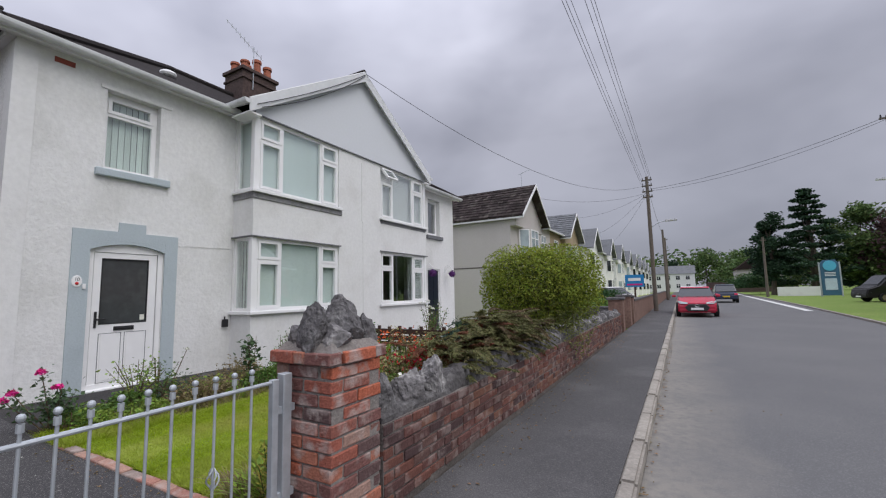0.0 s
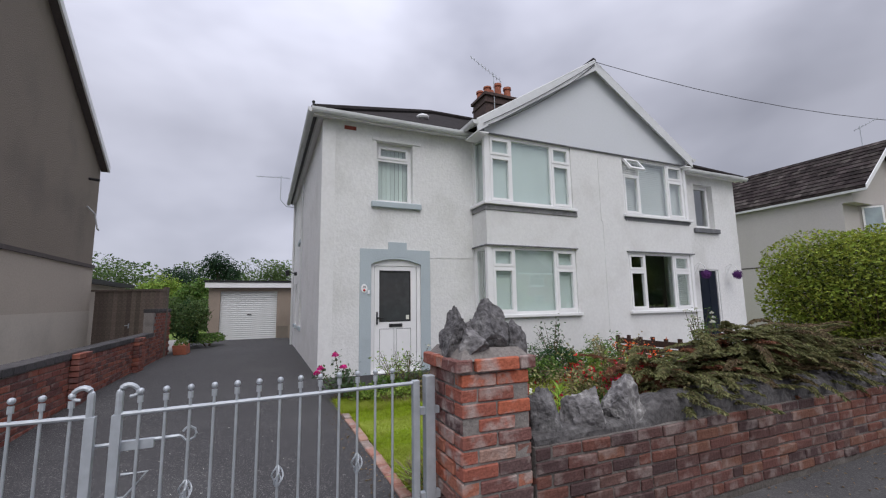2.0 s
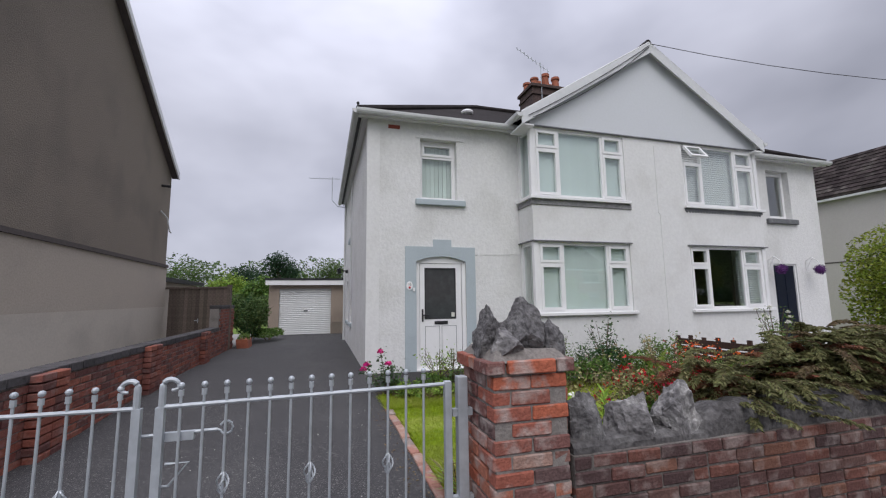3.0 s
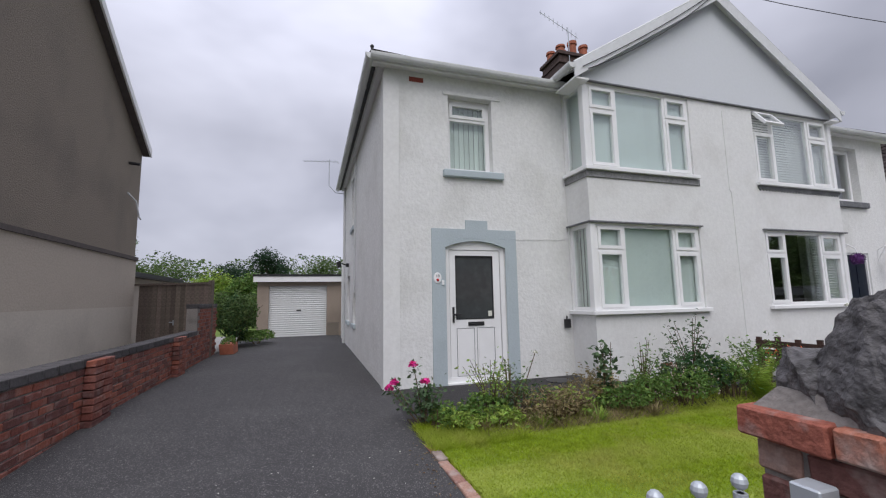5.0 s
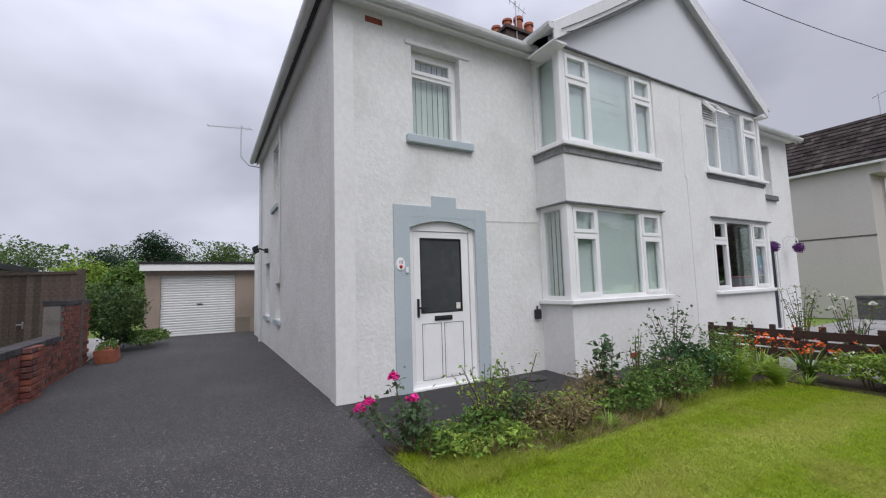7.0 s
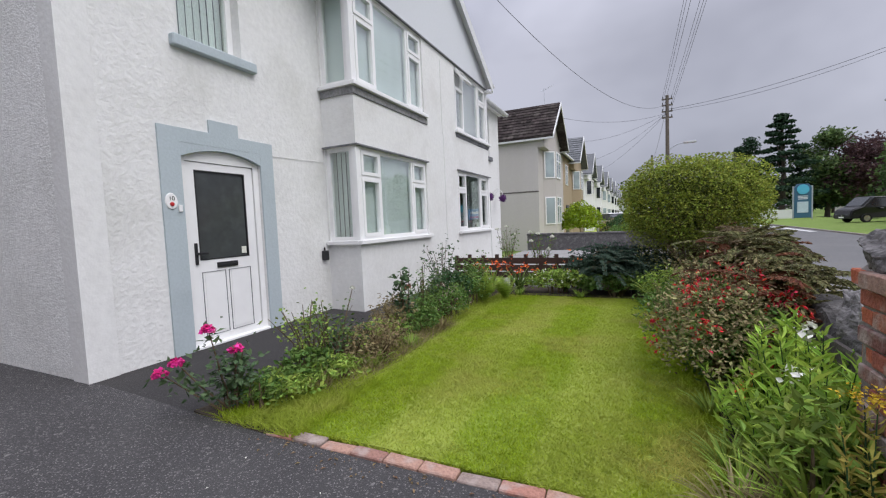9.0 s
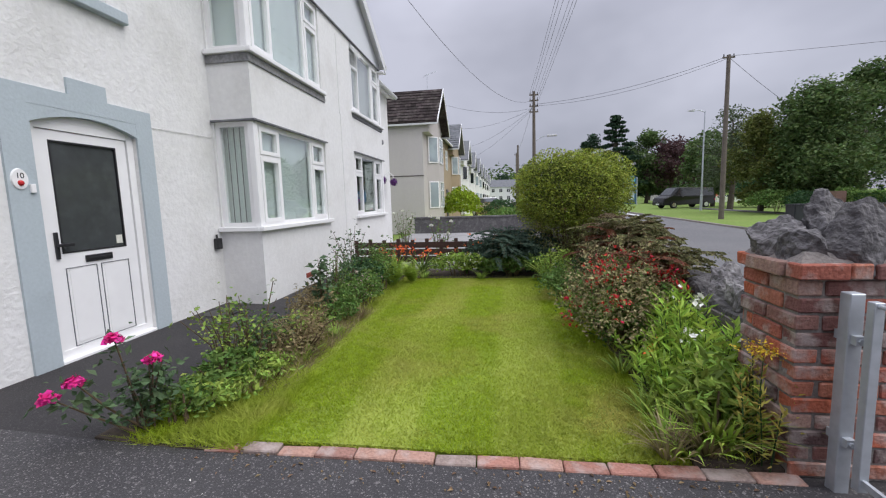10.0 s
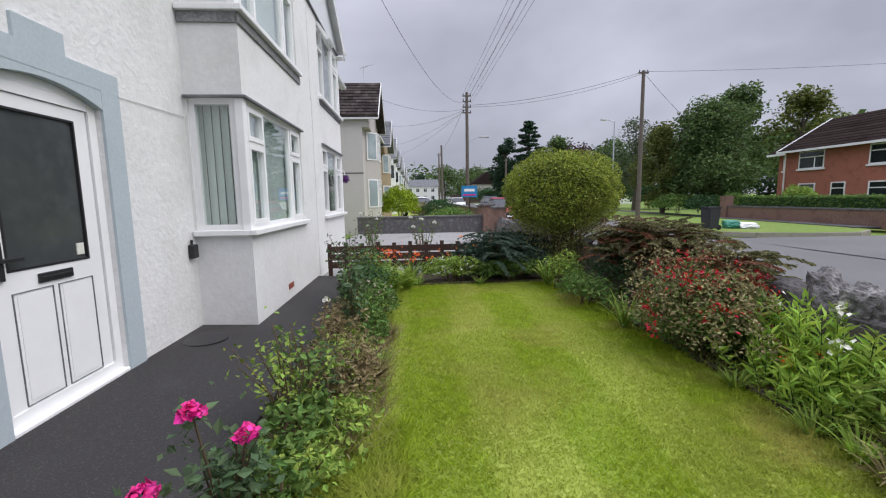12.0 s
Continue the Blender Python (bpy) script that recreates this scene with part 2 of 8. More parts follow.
DULLS = [(0.132, 0.062, 0.053), (0.100, 0.053, 0.048), (0.152, 0.066, 0.051), (0.075, 0.046, 0.045), (0.125, 0.072, 0.062), (0.17, 0.082, 0.058)]
M_BRICK = brick_material("red_pillar_brick", REDS, 0.75)
M_WALLBRICK = brick_material("weathered_wall_brick", DULLS, 0.35)
M_DRIVEBRICK = brick_material("red_drive_wall_brick", [(0.27, 0.092, 0.066), (0.215, 0.076, 0.06), (0.30, 0.105, 0.072), (0.15, 0.066, 0.058), (0.24, 0.095, 0.075)], 0.25)
M_COPING = surface("dark_coping_brick", (0.075, 0.07, 0.072), 0.85, (30, 0.3), (4, 0.3), bump=0.4, rand=0.3)
M_EDGING = brick_material("edging_brick", [(0.36, 0.18, 0.14), (0.31, 0.155, 0.12), (0.38, 0.23, 0.18), (0.29, 0.16, 0.13), (0.27, 0.21, 0.185)], 0.6)
M_STEEL = surface("galvanised_steel", (0.46, 0.49, 0.52), 0.5, (18, 0.12), (3, 0.3), metal=0.45, stain_col=(0.30, 0.33, 0.36))
M_WOOD = surface("brown_stained_wood", (0.06, 0.032, 0.024), 0.8, (30, 0.3), (3, 0.4))
M_FENCE = surface("weathered_fence_board", (0.135, 0.108, 0.09), 0.9, (25, 0.3), (2, 0.5), rand=0.3, stain_col=(0.08, 0.065, 0.055))
M_POLE = surface("weathered_pole_wood", (0.13, 0.11, 0.09), 0.9, (20, 0.3), (2, 0.3))
M_SOIL = surface("dark_garden_soil", (0.055, 0.042, 0.03), 0.95, (30, 0.4), (3, 0.4), bump=0.6)
M_LAWN = surface("lawn_turf", (0.20, 0.275, 0.03), 0.9, (50, 0.3), (0.9, 0.6), bump=0.2, stain_col=(0.30, 0.30, 0.08))
M_BLADE = surface("grass_blade", (0.305, 0.402, 0.030), 0.75, (9, 0.22), (1.5, 0.9), island=0.12, stain_col=(0.45, 0.42, 0.115), stain_at=(0.48, 0.68), spec=0.15)
M_VERGE = surface("verge_grass", (0.13, 0.20, 0.032), 0.95, (9, 0.35), (0.5, 0.6), bump=0.5, stain_col=(0.19, 0.22, 0.06))
M_GLASS = glass_material("window_glass")
M_BLIND = surface("pale_blind_fabric", (0.70, 0.76, 0.75), 0.9, (60, 0.04), (1.5, 0.08))
M_SLAT = surface("pale_green_blind_slat", (0.66, 0.71, 0.67), 0.9, (60, 0.04), (1.5, 0.08), rand=0.12)
# near-black, so the unlit rooms' dimness sits in the wall colour
M_ROOMSHADE = surface("shade_dark_room_wall", (0.07, 0.065, 0.06), 0.9, (10, 0.1))
M_DOORGLASS = surface("dark_obscured_glass", (0.06, 0.066, 0.068), 0.11, (8, 0.12), (5, 0.3), bump=0.02, bump_scale=10, spec=0.7, stain_col=(0.11, 0.12, 0.12))
M_NAVY = surface("navy_door_paint", (0.010, 0.014, 0.026), 0.3, (10, 0.05))
M_VENT = surface("red_air_brick", (0.28, 0.07, 0.05), 0.8, (40, 0.2), (6, 0.2))
M_GARAGE = surface("white_roller_shutter", (0.74, 0.75, 0.75), 0.45, (10, 0.03), (1, 0.08))
M_GARAGEWALL = surface("brown_garage_dash", (0.33, 0.27, 0.22), 0.95, (45, 0.15), (1, 0.3), bump=0.5)
M_REDBRICK = surface("orange_red_brickwork", (0.35, 0.13, 0.09), 0.85, (14, 0.25), (2.5, 0.35), bump=0.2)
M_CARRED = surface("red_car_paint", (0.45, 0.018, 0.05), 0.25, (3, 0.03), spec=0.6)
M_CARBLUE = surface("dark_blue_car_paint", (0.02, 0.03, 0.06), 0.25, (3, 0.03), spec=0.6)
M_CARBLACK = surface("black_van_paint", (0.006, 0.006, 0.007), 0.3, (3, 0.03), spec=0.6)
M_CARWHITE = surface("white_car_paint", (0.75, 0.75, 0.76), 0.3, (3, 0.03), spec=0.6)
M_CARGLASS = surface("tinted_car_and_dim_room_glass", (0.02, 0.025, 0.028), 0.08, (3, 0.05), spec=0.8)
M_TYRE = surface("tyre_rubber", (0.02, 0.02, 0.02), 0.9, (30, 0.2))
M_CHROME = surface("bright_metal", (0.6, 0.6, 0.6), 0.2, (10, 0.05), metal=1.0)
M_WHITEPAINT = surface("white_road_paint", (0.62, 0.62, 0.60), 0.8, (30, 0.2), (3, 0.4))
M_SIGNBLUE = surface("sign_blue", (0.05, 0.13, 0.21), 0.5, (5, 0.05))
M_SIGNCYAN = surface("sign_cyan", (0.10, 0.45, 0.62), 0.5, (5, 0.05))
M_PINK = surface("magenta_petal", (0.66, 0.025, 0.24), 0.6, (40, 0.2), (8, 0.3), island=0.25)
M_RED = surface("red_petal", (0.55, 0.014, 0.03), 0.6, (40, 0.2), island=0.3)
M_ORANGE = surface("orange_petal", (0.75, 0.13, 0.015), 0.6, (40, 0.2), island=0.3)
M_YELLOW = surface("yellow_petal", (0.75, 0.52, 0.03), 0.6, (40, 0.2), island=0.2)
M_WHITEPETAL = surface("white_petal", (0.72, 0.72, 0.64), 0.6, (40, 0.1), island=0.1)
M_FADED = surface("faded_pink_petal", (0.42, 0.33, 0.28), 0.7, (40, 0.2), island=0.3)
M_PURPLE = surface("purple_petal", (0.09, 0.02, 0.13), 0.7, (60, 0.3), island=0.4)
M_STEM = surface("brown_stem", (0.12, 0.085, 0.05), 0.9, (40, 0.3))
M_BARK = surface("tree_bark", (0.09, 0.075, 0.06), 0.95, (12, 0.4), bump=0.5)


def translucent(m, share):
    """Lets part of the light through, as thin leaves do."""
    nt, ln = m.node_tree.nodes, m.node_tree.links
    b = nt["Principled BSDF"]
    tl, mx = nt.new("ShaderNodeBsdfTranslucent"), nt.new("ShaderNodeMixShader")
    ln.new(b.inputs["Base Color"].links[0].from_socket, tl.inputs["Color"])
    mx.inputs[0].default_value = share
    ln.new(b.outputs[0], mx.inputs[1])
    ln.new(tl.outputs[0], mx.inputs[2])
    ln.new(mx.outputs[0], nt["Material Output"].inputs["Surface"])
    return m


def foliage(name, c, v=0.35):
    return translucent(surface(name, [k * 1.45 for k in c], 0.6, (6, 0.15), (1.0, 0.25), island=v, spec=0.2), 0.3)


def add_stripes(m, amount):
    """Mowing stripes: broad soft bands across the lawn."""
    nt, ln = m.node_tree.nodes, m.node_tree.links
    b = nt["Principled BSDF"]
    old = b.inputs["Base Color"].links[0].from_socket
    co, wv = nt.new("ShaderNodeTexCoord"), nt.new("ShaderNodeTexWave")
    wv.bands_direction = 'X'
    wv.inputs["Scale"].default_value, wv.inputs["Distortion"].default_value = 0.33, 1.6
    wv.inputs["Detail Scale"].default_value = 0.4
    ln.new(co.outputs["Object"], wv.inputs["Vector"])
    mr = nt.new("ShaderNodeMapRange")
    mr.inputs["From Min"].default_value, mr.inputs["From Max"].default_value = 0.35, 0.65
    mr.inputs["To Max"].default_value = amount
    ln.new(wv.outputs["Fac"], mr.inputs["Value"])
    mx = nt.new("ShaderNodeMix"); mx.data_type = 'RGBA'
    mx.inputs["B"].default_value = (0.41, 0.455, 0.10, 1)
    ln.new(mr.outputs[0], mx.inputs["Factor"])
    ln.new(old, mx.inputs["A"])
    ln.new(mx.outputs["Result"], b.inputs["Base Color"])


def add_specks(m, col, scale, at, share=1.0):
    """Pale chippings scattered in a dark surface."""
    nt, ln = m.node_tree.nodes, m.node_tree.links
    b = nt["Principled BSDF"]
    old = b.inputs["Base Color"].links[0].from_socket
    co, vo = nt.new("ShaderNodeTexCoord"), nt.new("ShaderNodeTexVoronoi")
    vo.inputs["Scale"].default_value = scale
    ln.new(co.outputs["Object"], vo.inputs["Vector"])
    sp = nt.new("ShaderNodeSeparateColor")
    ln.new(vo.outputs["Color"], sp.inputs[0])
    mr = nt.new("ShaderNodeMapRange")
    mr.inputs["From Min"].default_value, mr.inputs["From Max"].default_value = at, 1.0
    mr.inputs["To Max"].default_value = share
    ln.new(sp.outputs[0], mr.inputs["Value"])
    mx = nt.new("ShaderNodeMix"); mx.data_type = 'RGBA'
    mx.inputs["B"].default_value = (*col, 1)
    ln.new(mr.outputs[0], mx.inputs["Factor"])
    ln.new(old, mx.inputs["A"])
    ln.new(mx.outputs["Result"], b.inputs["Base Color"])


add_stripes(M_LAWN, 0.45)
add_stripes(M_BLADE, 0.45)
translucent(M_BLADE, 0.45)
add_specks(M_DRIVE, (0.26, 0.25, 0.24), 160, 0.87, 0.8)
add_specks(M_DRIVE, (0.28, 0.27, 0.26), 55, 0.98, 0.45)
add_specks(M_PATH, (0.12, 0.115, 0.11), 150, 0.9, 0.5)
add_specks(M_ROAD, (0.20, 0.20, 0.20), 110, 0.7, 0.5)


def add_edge_dust(m, x0, reach, col, share):
    """Dry silt lying along a road's edge, thinning out unevenly across it."""
    nt, ln = m.node_tree.nodes, m.node_tree.links
    b = nt["Principled BSDF"]
    old = b.inputs["Base Color"].links[0].from_socket
    co, sx, no, fine = nt.new("ShaderNodeTexCoord"), nt.new("ShaderNodeSeparateXYZ"), nt.new("ShaderNodeTexNoise"), nt.new("ShaderNodeTexNoise")
    ln.new(co.outputs["Object"], sx.inputs[0])
    no.inputs["Scale"].default_value, no.inputs["Detail"].default_value = 1.3, 5
    fine.inputs["Scale"].default_value, fine.inputs["Detail"].default_value = 14, 5
    ln.new(co.outputs["Object"], no.inputs["Vector"])
    ln.new(co.outputs["Object"], fine.inputs["Vector"])
    ma = nt.new("ShaderNodeMath"); ma.operation = 'MULTIPLY_ADD'
    ma.inputs[1].default_value = -1.1 * reach
    ln.new(no.outputs["Fac"], ma.inputs[0])
    ln.new(sx.outputs["X"], ma.inputs[2])
    mr = nt.new("ShaderNodeMapRange")
    mr.inputs["From Min"].default_value, mr.inputs["From Max"].default_value = x0 - 0.45 * reach, x0 + 0.45 * reach
    mr.inputs["To Min"].default_value, mr.inputs["To Max"].default_value = share, 0.0
    ln.new(ma.outputs[0], mr.inputs["Value"])
    fm = nt.new("ShaderNodeMapRange")
    fm.inputs["From Min"].default_value, fm.inputs["From Max"].default_value = 0.32, 0.6
    fm.inputs["To Min"].default_value = 0.45
    ln.new(fine.outputs["Fac"], fm.inputs["Value"])
    mm = nt.new("ShaderNodeMath"); mm.operation = 'MULTIPLY'
    ln.new(mr.outputs[0], mm.inputs[0])
    ln.new(fm.outputs[0], mm.inputs[1])
    mx = nt.new("ShaderNodeMix"); mx.data_type = 'RGBA'
    mx.inputs["B"].default_value = (*col, 1)
    ln.new(mm.outputs[0], mx.inputs["Factor"])
    ln.new(old, mx.inputs["A"])
    ln.new(mx.outputs["Result"], b.inputs["Base Color"])


add_edge_dust(M_ROAD, -0.36, 0.95, (0.225, 0.21, 0.185), 0.9)
add_specks(M_PAVE, (0.16, 0.155, 0.15), 120, 0.7, 0.5)


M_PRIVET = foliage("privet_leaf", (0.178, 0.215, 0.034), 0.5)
# same leaf darkened: the bush's inner shade is put into the colour
M_PRIVETSHADE = foliage("shaded_privet_leaf", (0.06, 0.075, 0.02))
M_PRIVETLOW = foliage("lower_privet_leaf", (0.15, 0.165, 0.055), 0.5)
M_SHOOT = foliage("fresh_green_shoot", (0.24, 0.35, 0.058), 0.4)
M_FERN = foliage("fern_frond", (0.20, 0.27, 0.05), 0.35)
M_LIME = foliage("lime_green_leaf", (0.21, 0.27, 0.05), 0.45)
M_GOLD = foliage("golden_conifer", (0.20, 0.27, 0.02))
M_LEAF = foliage("mid_green_leaf", (0.085, 0.145, 0.035), 0.45)
M_LEAFBR = foliage("bright_green_leaf", (0.165, 0.235, 0.045), 0.45)
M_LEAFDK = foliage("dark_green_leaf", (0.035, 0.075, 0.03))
M_ROSELEAF = foliage("rose_leaf", (0.065, 0.105, 0.05), 0.45)
M_JUNIPER = foliage("dark_juniper", (0.042, 0.07, 0.05), 0.45)
M_COTON = foliage("cotoneaster_leaf", (0.112, 0.112, 0.046), 0.6)
M_FUCHSIA = foliage("fuchsia_leaf", (0.185, 0.165, 0.08), 0.6)
M_DRY = foliage("dry_plant", (0.19, 0.155, 0.08), 0.4)
M_TREE = foliage("tree_leaf", (0.066, 0.103, 0.034), 0.5)
M_TREEY = foliage("yellowing_tree_leaf", (0.085, 0.10, 0.025), 0.45)
M_TREEDK = foliage("dark_conifer_leaf", (0.022, 0.045, 0.024), 0.4)
M_TREERED = foliage("copper_tree_leaf", (0.055, 0.03, 0.032), 0.4)

# ---- builders ----
def part(name, bm, material, parent=None, label=""):
    """Links a bmesh as one mesh object under a thing or a part."""
    me = bpy.data.meshes.new(name)
    bm.to_mesh(me)
    bm.free()
    me.materials.append(material)
    ob = new(name, me)
    ob.parent = parent
    return tagged(ob, label)


def thing(name, label, category, at=(0, 0, 0), group="", kind=""):
    ob = new(name)
    ob.location = at
    ob.empty_display_size = 0.1
    return tagged(ob, label, category, group, kind)


def box(bm, x0, x1, y0, y1, z0, z1):
    v = [bm.verts.new(p) for p in ((x0, y0, z0), (x1, y0, z0), (x1, y1, z0), (x0, y1, z0), (x0, y0, z1), (x1, y0, z1), (x1, y1, z1), (x0, y1, z1))]
    for f in ((3, 2, 1, 0), (4, 5, 6, 7), (0, 1, 5, 4), (1, 2, 6, 5), (2, 3, 7, 6), (3, 0, 4, 7)):
        bm.faces.new([v[i] for i in f])
    return v


def boxes(*dims):
    bm = bmesh.new()
    for d in dims:
        box(bm, *d)
    return bm


def bevelled(bm, r=0.005, seg=1):
    bmesh.ops.bevel(bm, geom=bm.edges[:], offset=r, segments=seg, affect='EDGES', clamp_overlap=True)
    return bm


def prism(bm, pts, off):
    """Extrudes a closed outline of 3D points by the vector off."""
    a = [bm.verts.new(p) for p in pts]
    b = [bm.verts.new(Vector(p) + Vector(off)) for p in pts]
    n = len(pts)
    bm.faces.new(a[::-1])
    bm.faces.new(b)
    for i in range(n):
        bm.faces.new((a[i], a[(i + 1) % n], b[(i + 1) % n], b[i]))
    bmesh.ops.recalc_face_normals(bm, faces=bm.faces[:])
    return bm


def tube(bm, pts, radii, n=8):
    """A tapered tube along points."""
    pts = [Vector(p) for p in pts]
    if not hasattr(radii, "__len__"):
        radii = [radii] * len(pts)
    rings = []
    for i, p in enumerate(pts):
        d = (pts[min(i + 1, len(pts) - 1)] - pts[max(i - 1, 0)])
        d = d.normalized() if d.length > 1e-9 else Vector((0, 0, 1))
        a = d.cross(Vector((0, 0, 1)) if abs(d.z) < 0.9 else Vector((1, 0, 0))).normalized()
        b = d.cross(a)
        rings.append([bm.verts.new(p + float(radii[i]) * (a * math.cos(2 * math.pi * k / n) + b * math.sin(2 * math.pi * k / n))) for k in range(n)])
    for r, s in zip(rings, rings[1:]):
        for k in range(n):
            bm.faces.new((r[k], r[(k + 1) % n], s[(k + 1) % n], s[k]))
    bm.faces.new(rings[0][::-1])
    bm.faces.new(rings[-1])
    return bm


def ball(bm, c, r, seg=10, squash=1.0):
    bmesh.ops.create_uvsphere(bm, u_segments=seg, v_segments=max(5, seg // 2 + 1), radius=r, matrix=Matrix.Translation(c) @ Matrix.Diagonal((1, 1, squash, 1)))
    return bm


class Plane:
    """An upright wall plane: u runs along it, z up, d goes inwards from its face."""
    def __init__(self, o, u, n):
        self.o, self.u, self.n = Vector(o), Vector(u), Vector(n)

    def p(self, u, z, d=0.0):
        return self.o + self.u * u - self.n * d + Vector((0, 0, z))

    def box(self, bm, u0, u1, z0, z1, d0, d1):
        a, b = self.p(u0, z0, d0), self.p(u1, z1, d1)
        return box(bm, min(a.x, b.x), max(a.x, b.x), min(a.y, b.y), max(a.y, b.y), min(a.z, b.z), max(a.z, b.z))


def wall_mesh(pl, u0, u1, z0, z1, holes, thick):
    """A wall with openings that go through it."""
    us = sorted({u0, u1, *[h[0] for h in holes], *[h[1] for h in holes]})
    zs = sorted({z0, z1, *[h[2] for h in holes], *[h[3] for h in holes]})
    nu, nz = len(us) - 1, len(zs) - 1
    def solid(i, j):
        if not (0 <= i < nu and 0 <= j < nz):
            return False
        cu, cz = (us[i] + us[i + 1]) / 2, (zs[j] + zs[j + 1]) / 2
        return not any(h[0] < cu < h[1] and h[2] < cz < h[3] for h in holes)
    bm = bmesh.new()
    cache = {}
    def v(i, j, d):
        if (i, j, d) not in cache:
            cache[i, j, d] = bm.verts.new(pl.p(us[i], zs[j], d))
        return cache[i, j, d]
    for i in range(nu):
        for j in range(nz):
            if not solid(i, j):
                continue
            for d in (0, thick):
                bm.faces.new((v(i, j, d), v(i + 1, j, d), v(i + 1, j + 1, d), v(i, j + 1, d)))
            for di, dj, a, b in ((-1, 0, (i, j), (i, j + 1)), (1, 0, (i + 1, j), (i + 1, j + 1)), (0, -1, (i, j), (i + 1, j)), (0, 1, (i, j + 1), (i + 1, j + 1))):
                if not solid(i + di, j + dj):
                    bm.faces.new((v(*a, 0), v(*b, 0), v(*b, thick), v(*a, thick)))
    bmesh.ops.recalc_face_normals(bm, faces=bm.faces[:])
    return bm


def ring(bm, pl, u0, u1, z0, z1, w, d0, d1):
    """A rectangular frame of one piece in a wall plane, w wide, from depth d0 to d1."""
    out, inn = ((u0, z0), (u1, z0), (u1, z1), (u0, z1)), ((u0 + w, z0 + w), (u1 - w, z0 + w), (u1 - w, z1 - w), (u0 + w, z1 - w))
    a, b, c, d = ([bm.verts.new(pl.p(u, z, k)) for u, z in q] for q, k in ((out, d0), (inn, d0), (out, d1), (inn, d1)))
    fs = []
    for i in range(4):
        j = (i + 1) % 4
        for q in ((a[i], a[j], b[j], b[i]), (c[j], c[i], d[i], d[j]), (a[j], a[i], c[i], c[j]), (b[i], b[j], d[j], d[i])):
            fs.append(bm.faces.new(q))
    bmesh.ops.recalc_face_normals(bm, faces=fs)


def window(parent, pl, u0, u1, z0, z1, cells, d=0.06, label="white plastic window frame", fw=0.045, mat=None, open_cell=None):
    """A casement window: outer frame, a sash in each cell of kind 1, a pane in every cell."""
    bm = bmesh.new()
    ring(bm, pl, u0, u1, z0, z1, fw, d, d + 0.07)
    panes = []
    fr = part("window", bm, mat or M_UPVC, parent, label)
    for k, (a, b, c, e, kind) in enumerate(cells):
        if k == open_cell:
            continue
        sb = bmesh.new(); ring(sb, pl, a, b, c, e, 0.028, d - 0.002, d + 0.062); part("light_frame", sb, mat or M_UPVC, fr)
        if kind:
            sb = bmesh.new(); ring(sb, pl, a + 0.02, b - 0.02, c + 0.02, e - 0.02, 0.05, d - 0.018, d + 0.05); part("sash", sb, mat or M_UPVC, fr)
        w = 0.07 if kind else 0.028
        panes.append((a + w, b - w, c + w, e - w))
    for a, b, c, e in panes:
        gb = bmesh.new()
        pl.box(gb, a - 0.006, b + 0.006, c - 0.006, e + 0.006, d + 0.02, d + 0.026)
        g = part("pane", gb, M_GLASS, fr)
        g.visible_shadow = False
    return fr


def bay_cells(u0, u1, z0, z1, left, right, tz):
    """Side lights with a small light above, and a wide fixed light between."""
    return [(u0, left, z0, tz, 1), (u0, left, tz, z1, 1), (left, right, z0, z1, 0), (right, u1, z0, tz, 1), (right, u1, tz, z1, 1)]


def gz(x):
    """Height of the drive and the path by the house."""
    return float(np.interp(x, (-18.2, -13.0, -7.2, -5.2), (0.04, 0.09, 0.09, 0.0)))


def strip(name, xs, ys, zf, mat, label, category, jitter=0.0, down=0.12):
    """A paved sheet with thickness over a grid."""
    bm = bmesh.new()
    g = [[bm.verts.new((x, y, zf(x, y) + random.uniform(-jitter, jitter))) for y in ys] for x in xs]
    for i in range(len(xs) - 1):
        for j in range(len(ys) - 1):
            bm.faces.new((g[i][j], g[i + 1][j], g[i + 1][j + 1], g[i][j + 1]))
    ext = bmesh.ops.extrude_face_region(bm, geom=bm.faces[:])
    bmesh.ops.translate(bm, verts=[e for e in ext["geom"] if isinstance(e, bmesh.types.BMVert)], vec=(0, 0, -down))
    bmesh.ops.recalc_face_normals(bm, faces=bm.faces[:])
    ob = part(name, bm, mat)
    return tagged(ob, label, category, kind="structure")


# ---- foliage builders ----
def leaf_object(name, centres, size, mat, parent, rng, droop=0.0, aspect=0.55, jitter=0.4, up=0.3, label="", dirs=None):
    """Many small diamond leaves, each folded a little, in one mesh."""
    n = len(centres)
    if n == 0:
        return None
    d = rng.normal(size=(n, 3))
    d[:, 2] = d[:, 2] * 0.6 - droop
    if dirs is not None:
        d = dirs + d * 0.22
    d /= np.linalg.norm(d, axis=1)[:, None]
    nrm = rng.normal(size=(n, 3)); nrm[:, 2] += up * 2
    s = np.cross(d, nrm); s /= np.linalg.norm(s, axis=1)[:, None] + 1e-9
    L = size * (1 + jitter * rng.uniform(-1, 1, n))[:, None]
    w = L * aspect * 0.5
    base = centres - d * L * 0.5
    mid = centres + np.cross(s, d) * L * 0.10
    tip = centres + d * L * 0.5
    verts = np.stack([base, mid - s * w, tip, mid + s * w], 1).reshape(-1, 3)
    faces = np.arange(n * 4).reshape(-1, 4)
    me = bpy.data.meshes.new(name)
    me.from_pydata(verts.tolist(), [], faces.tolist())
    me.materials.append(mat)
    ob = new(name, me)
    ob.parent = parent
    return tagged(ob, label, kind="stuff")


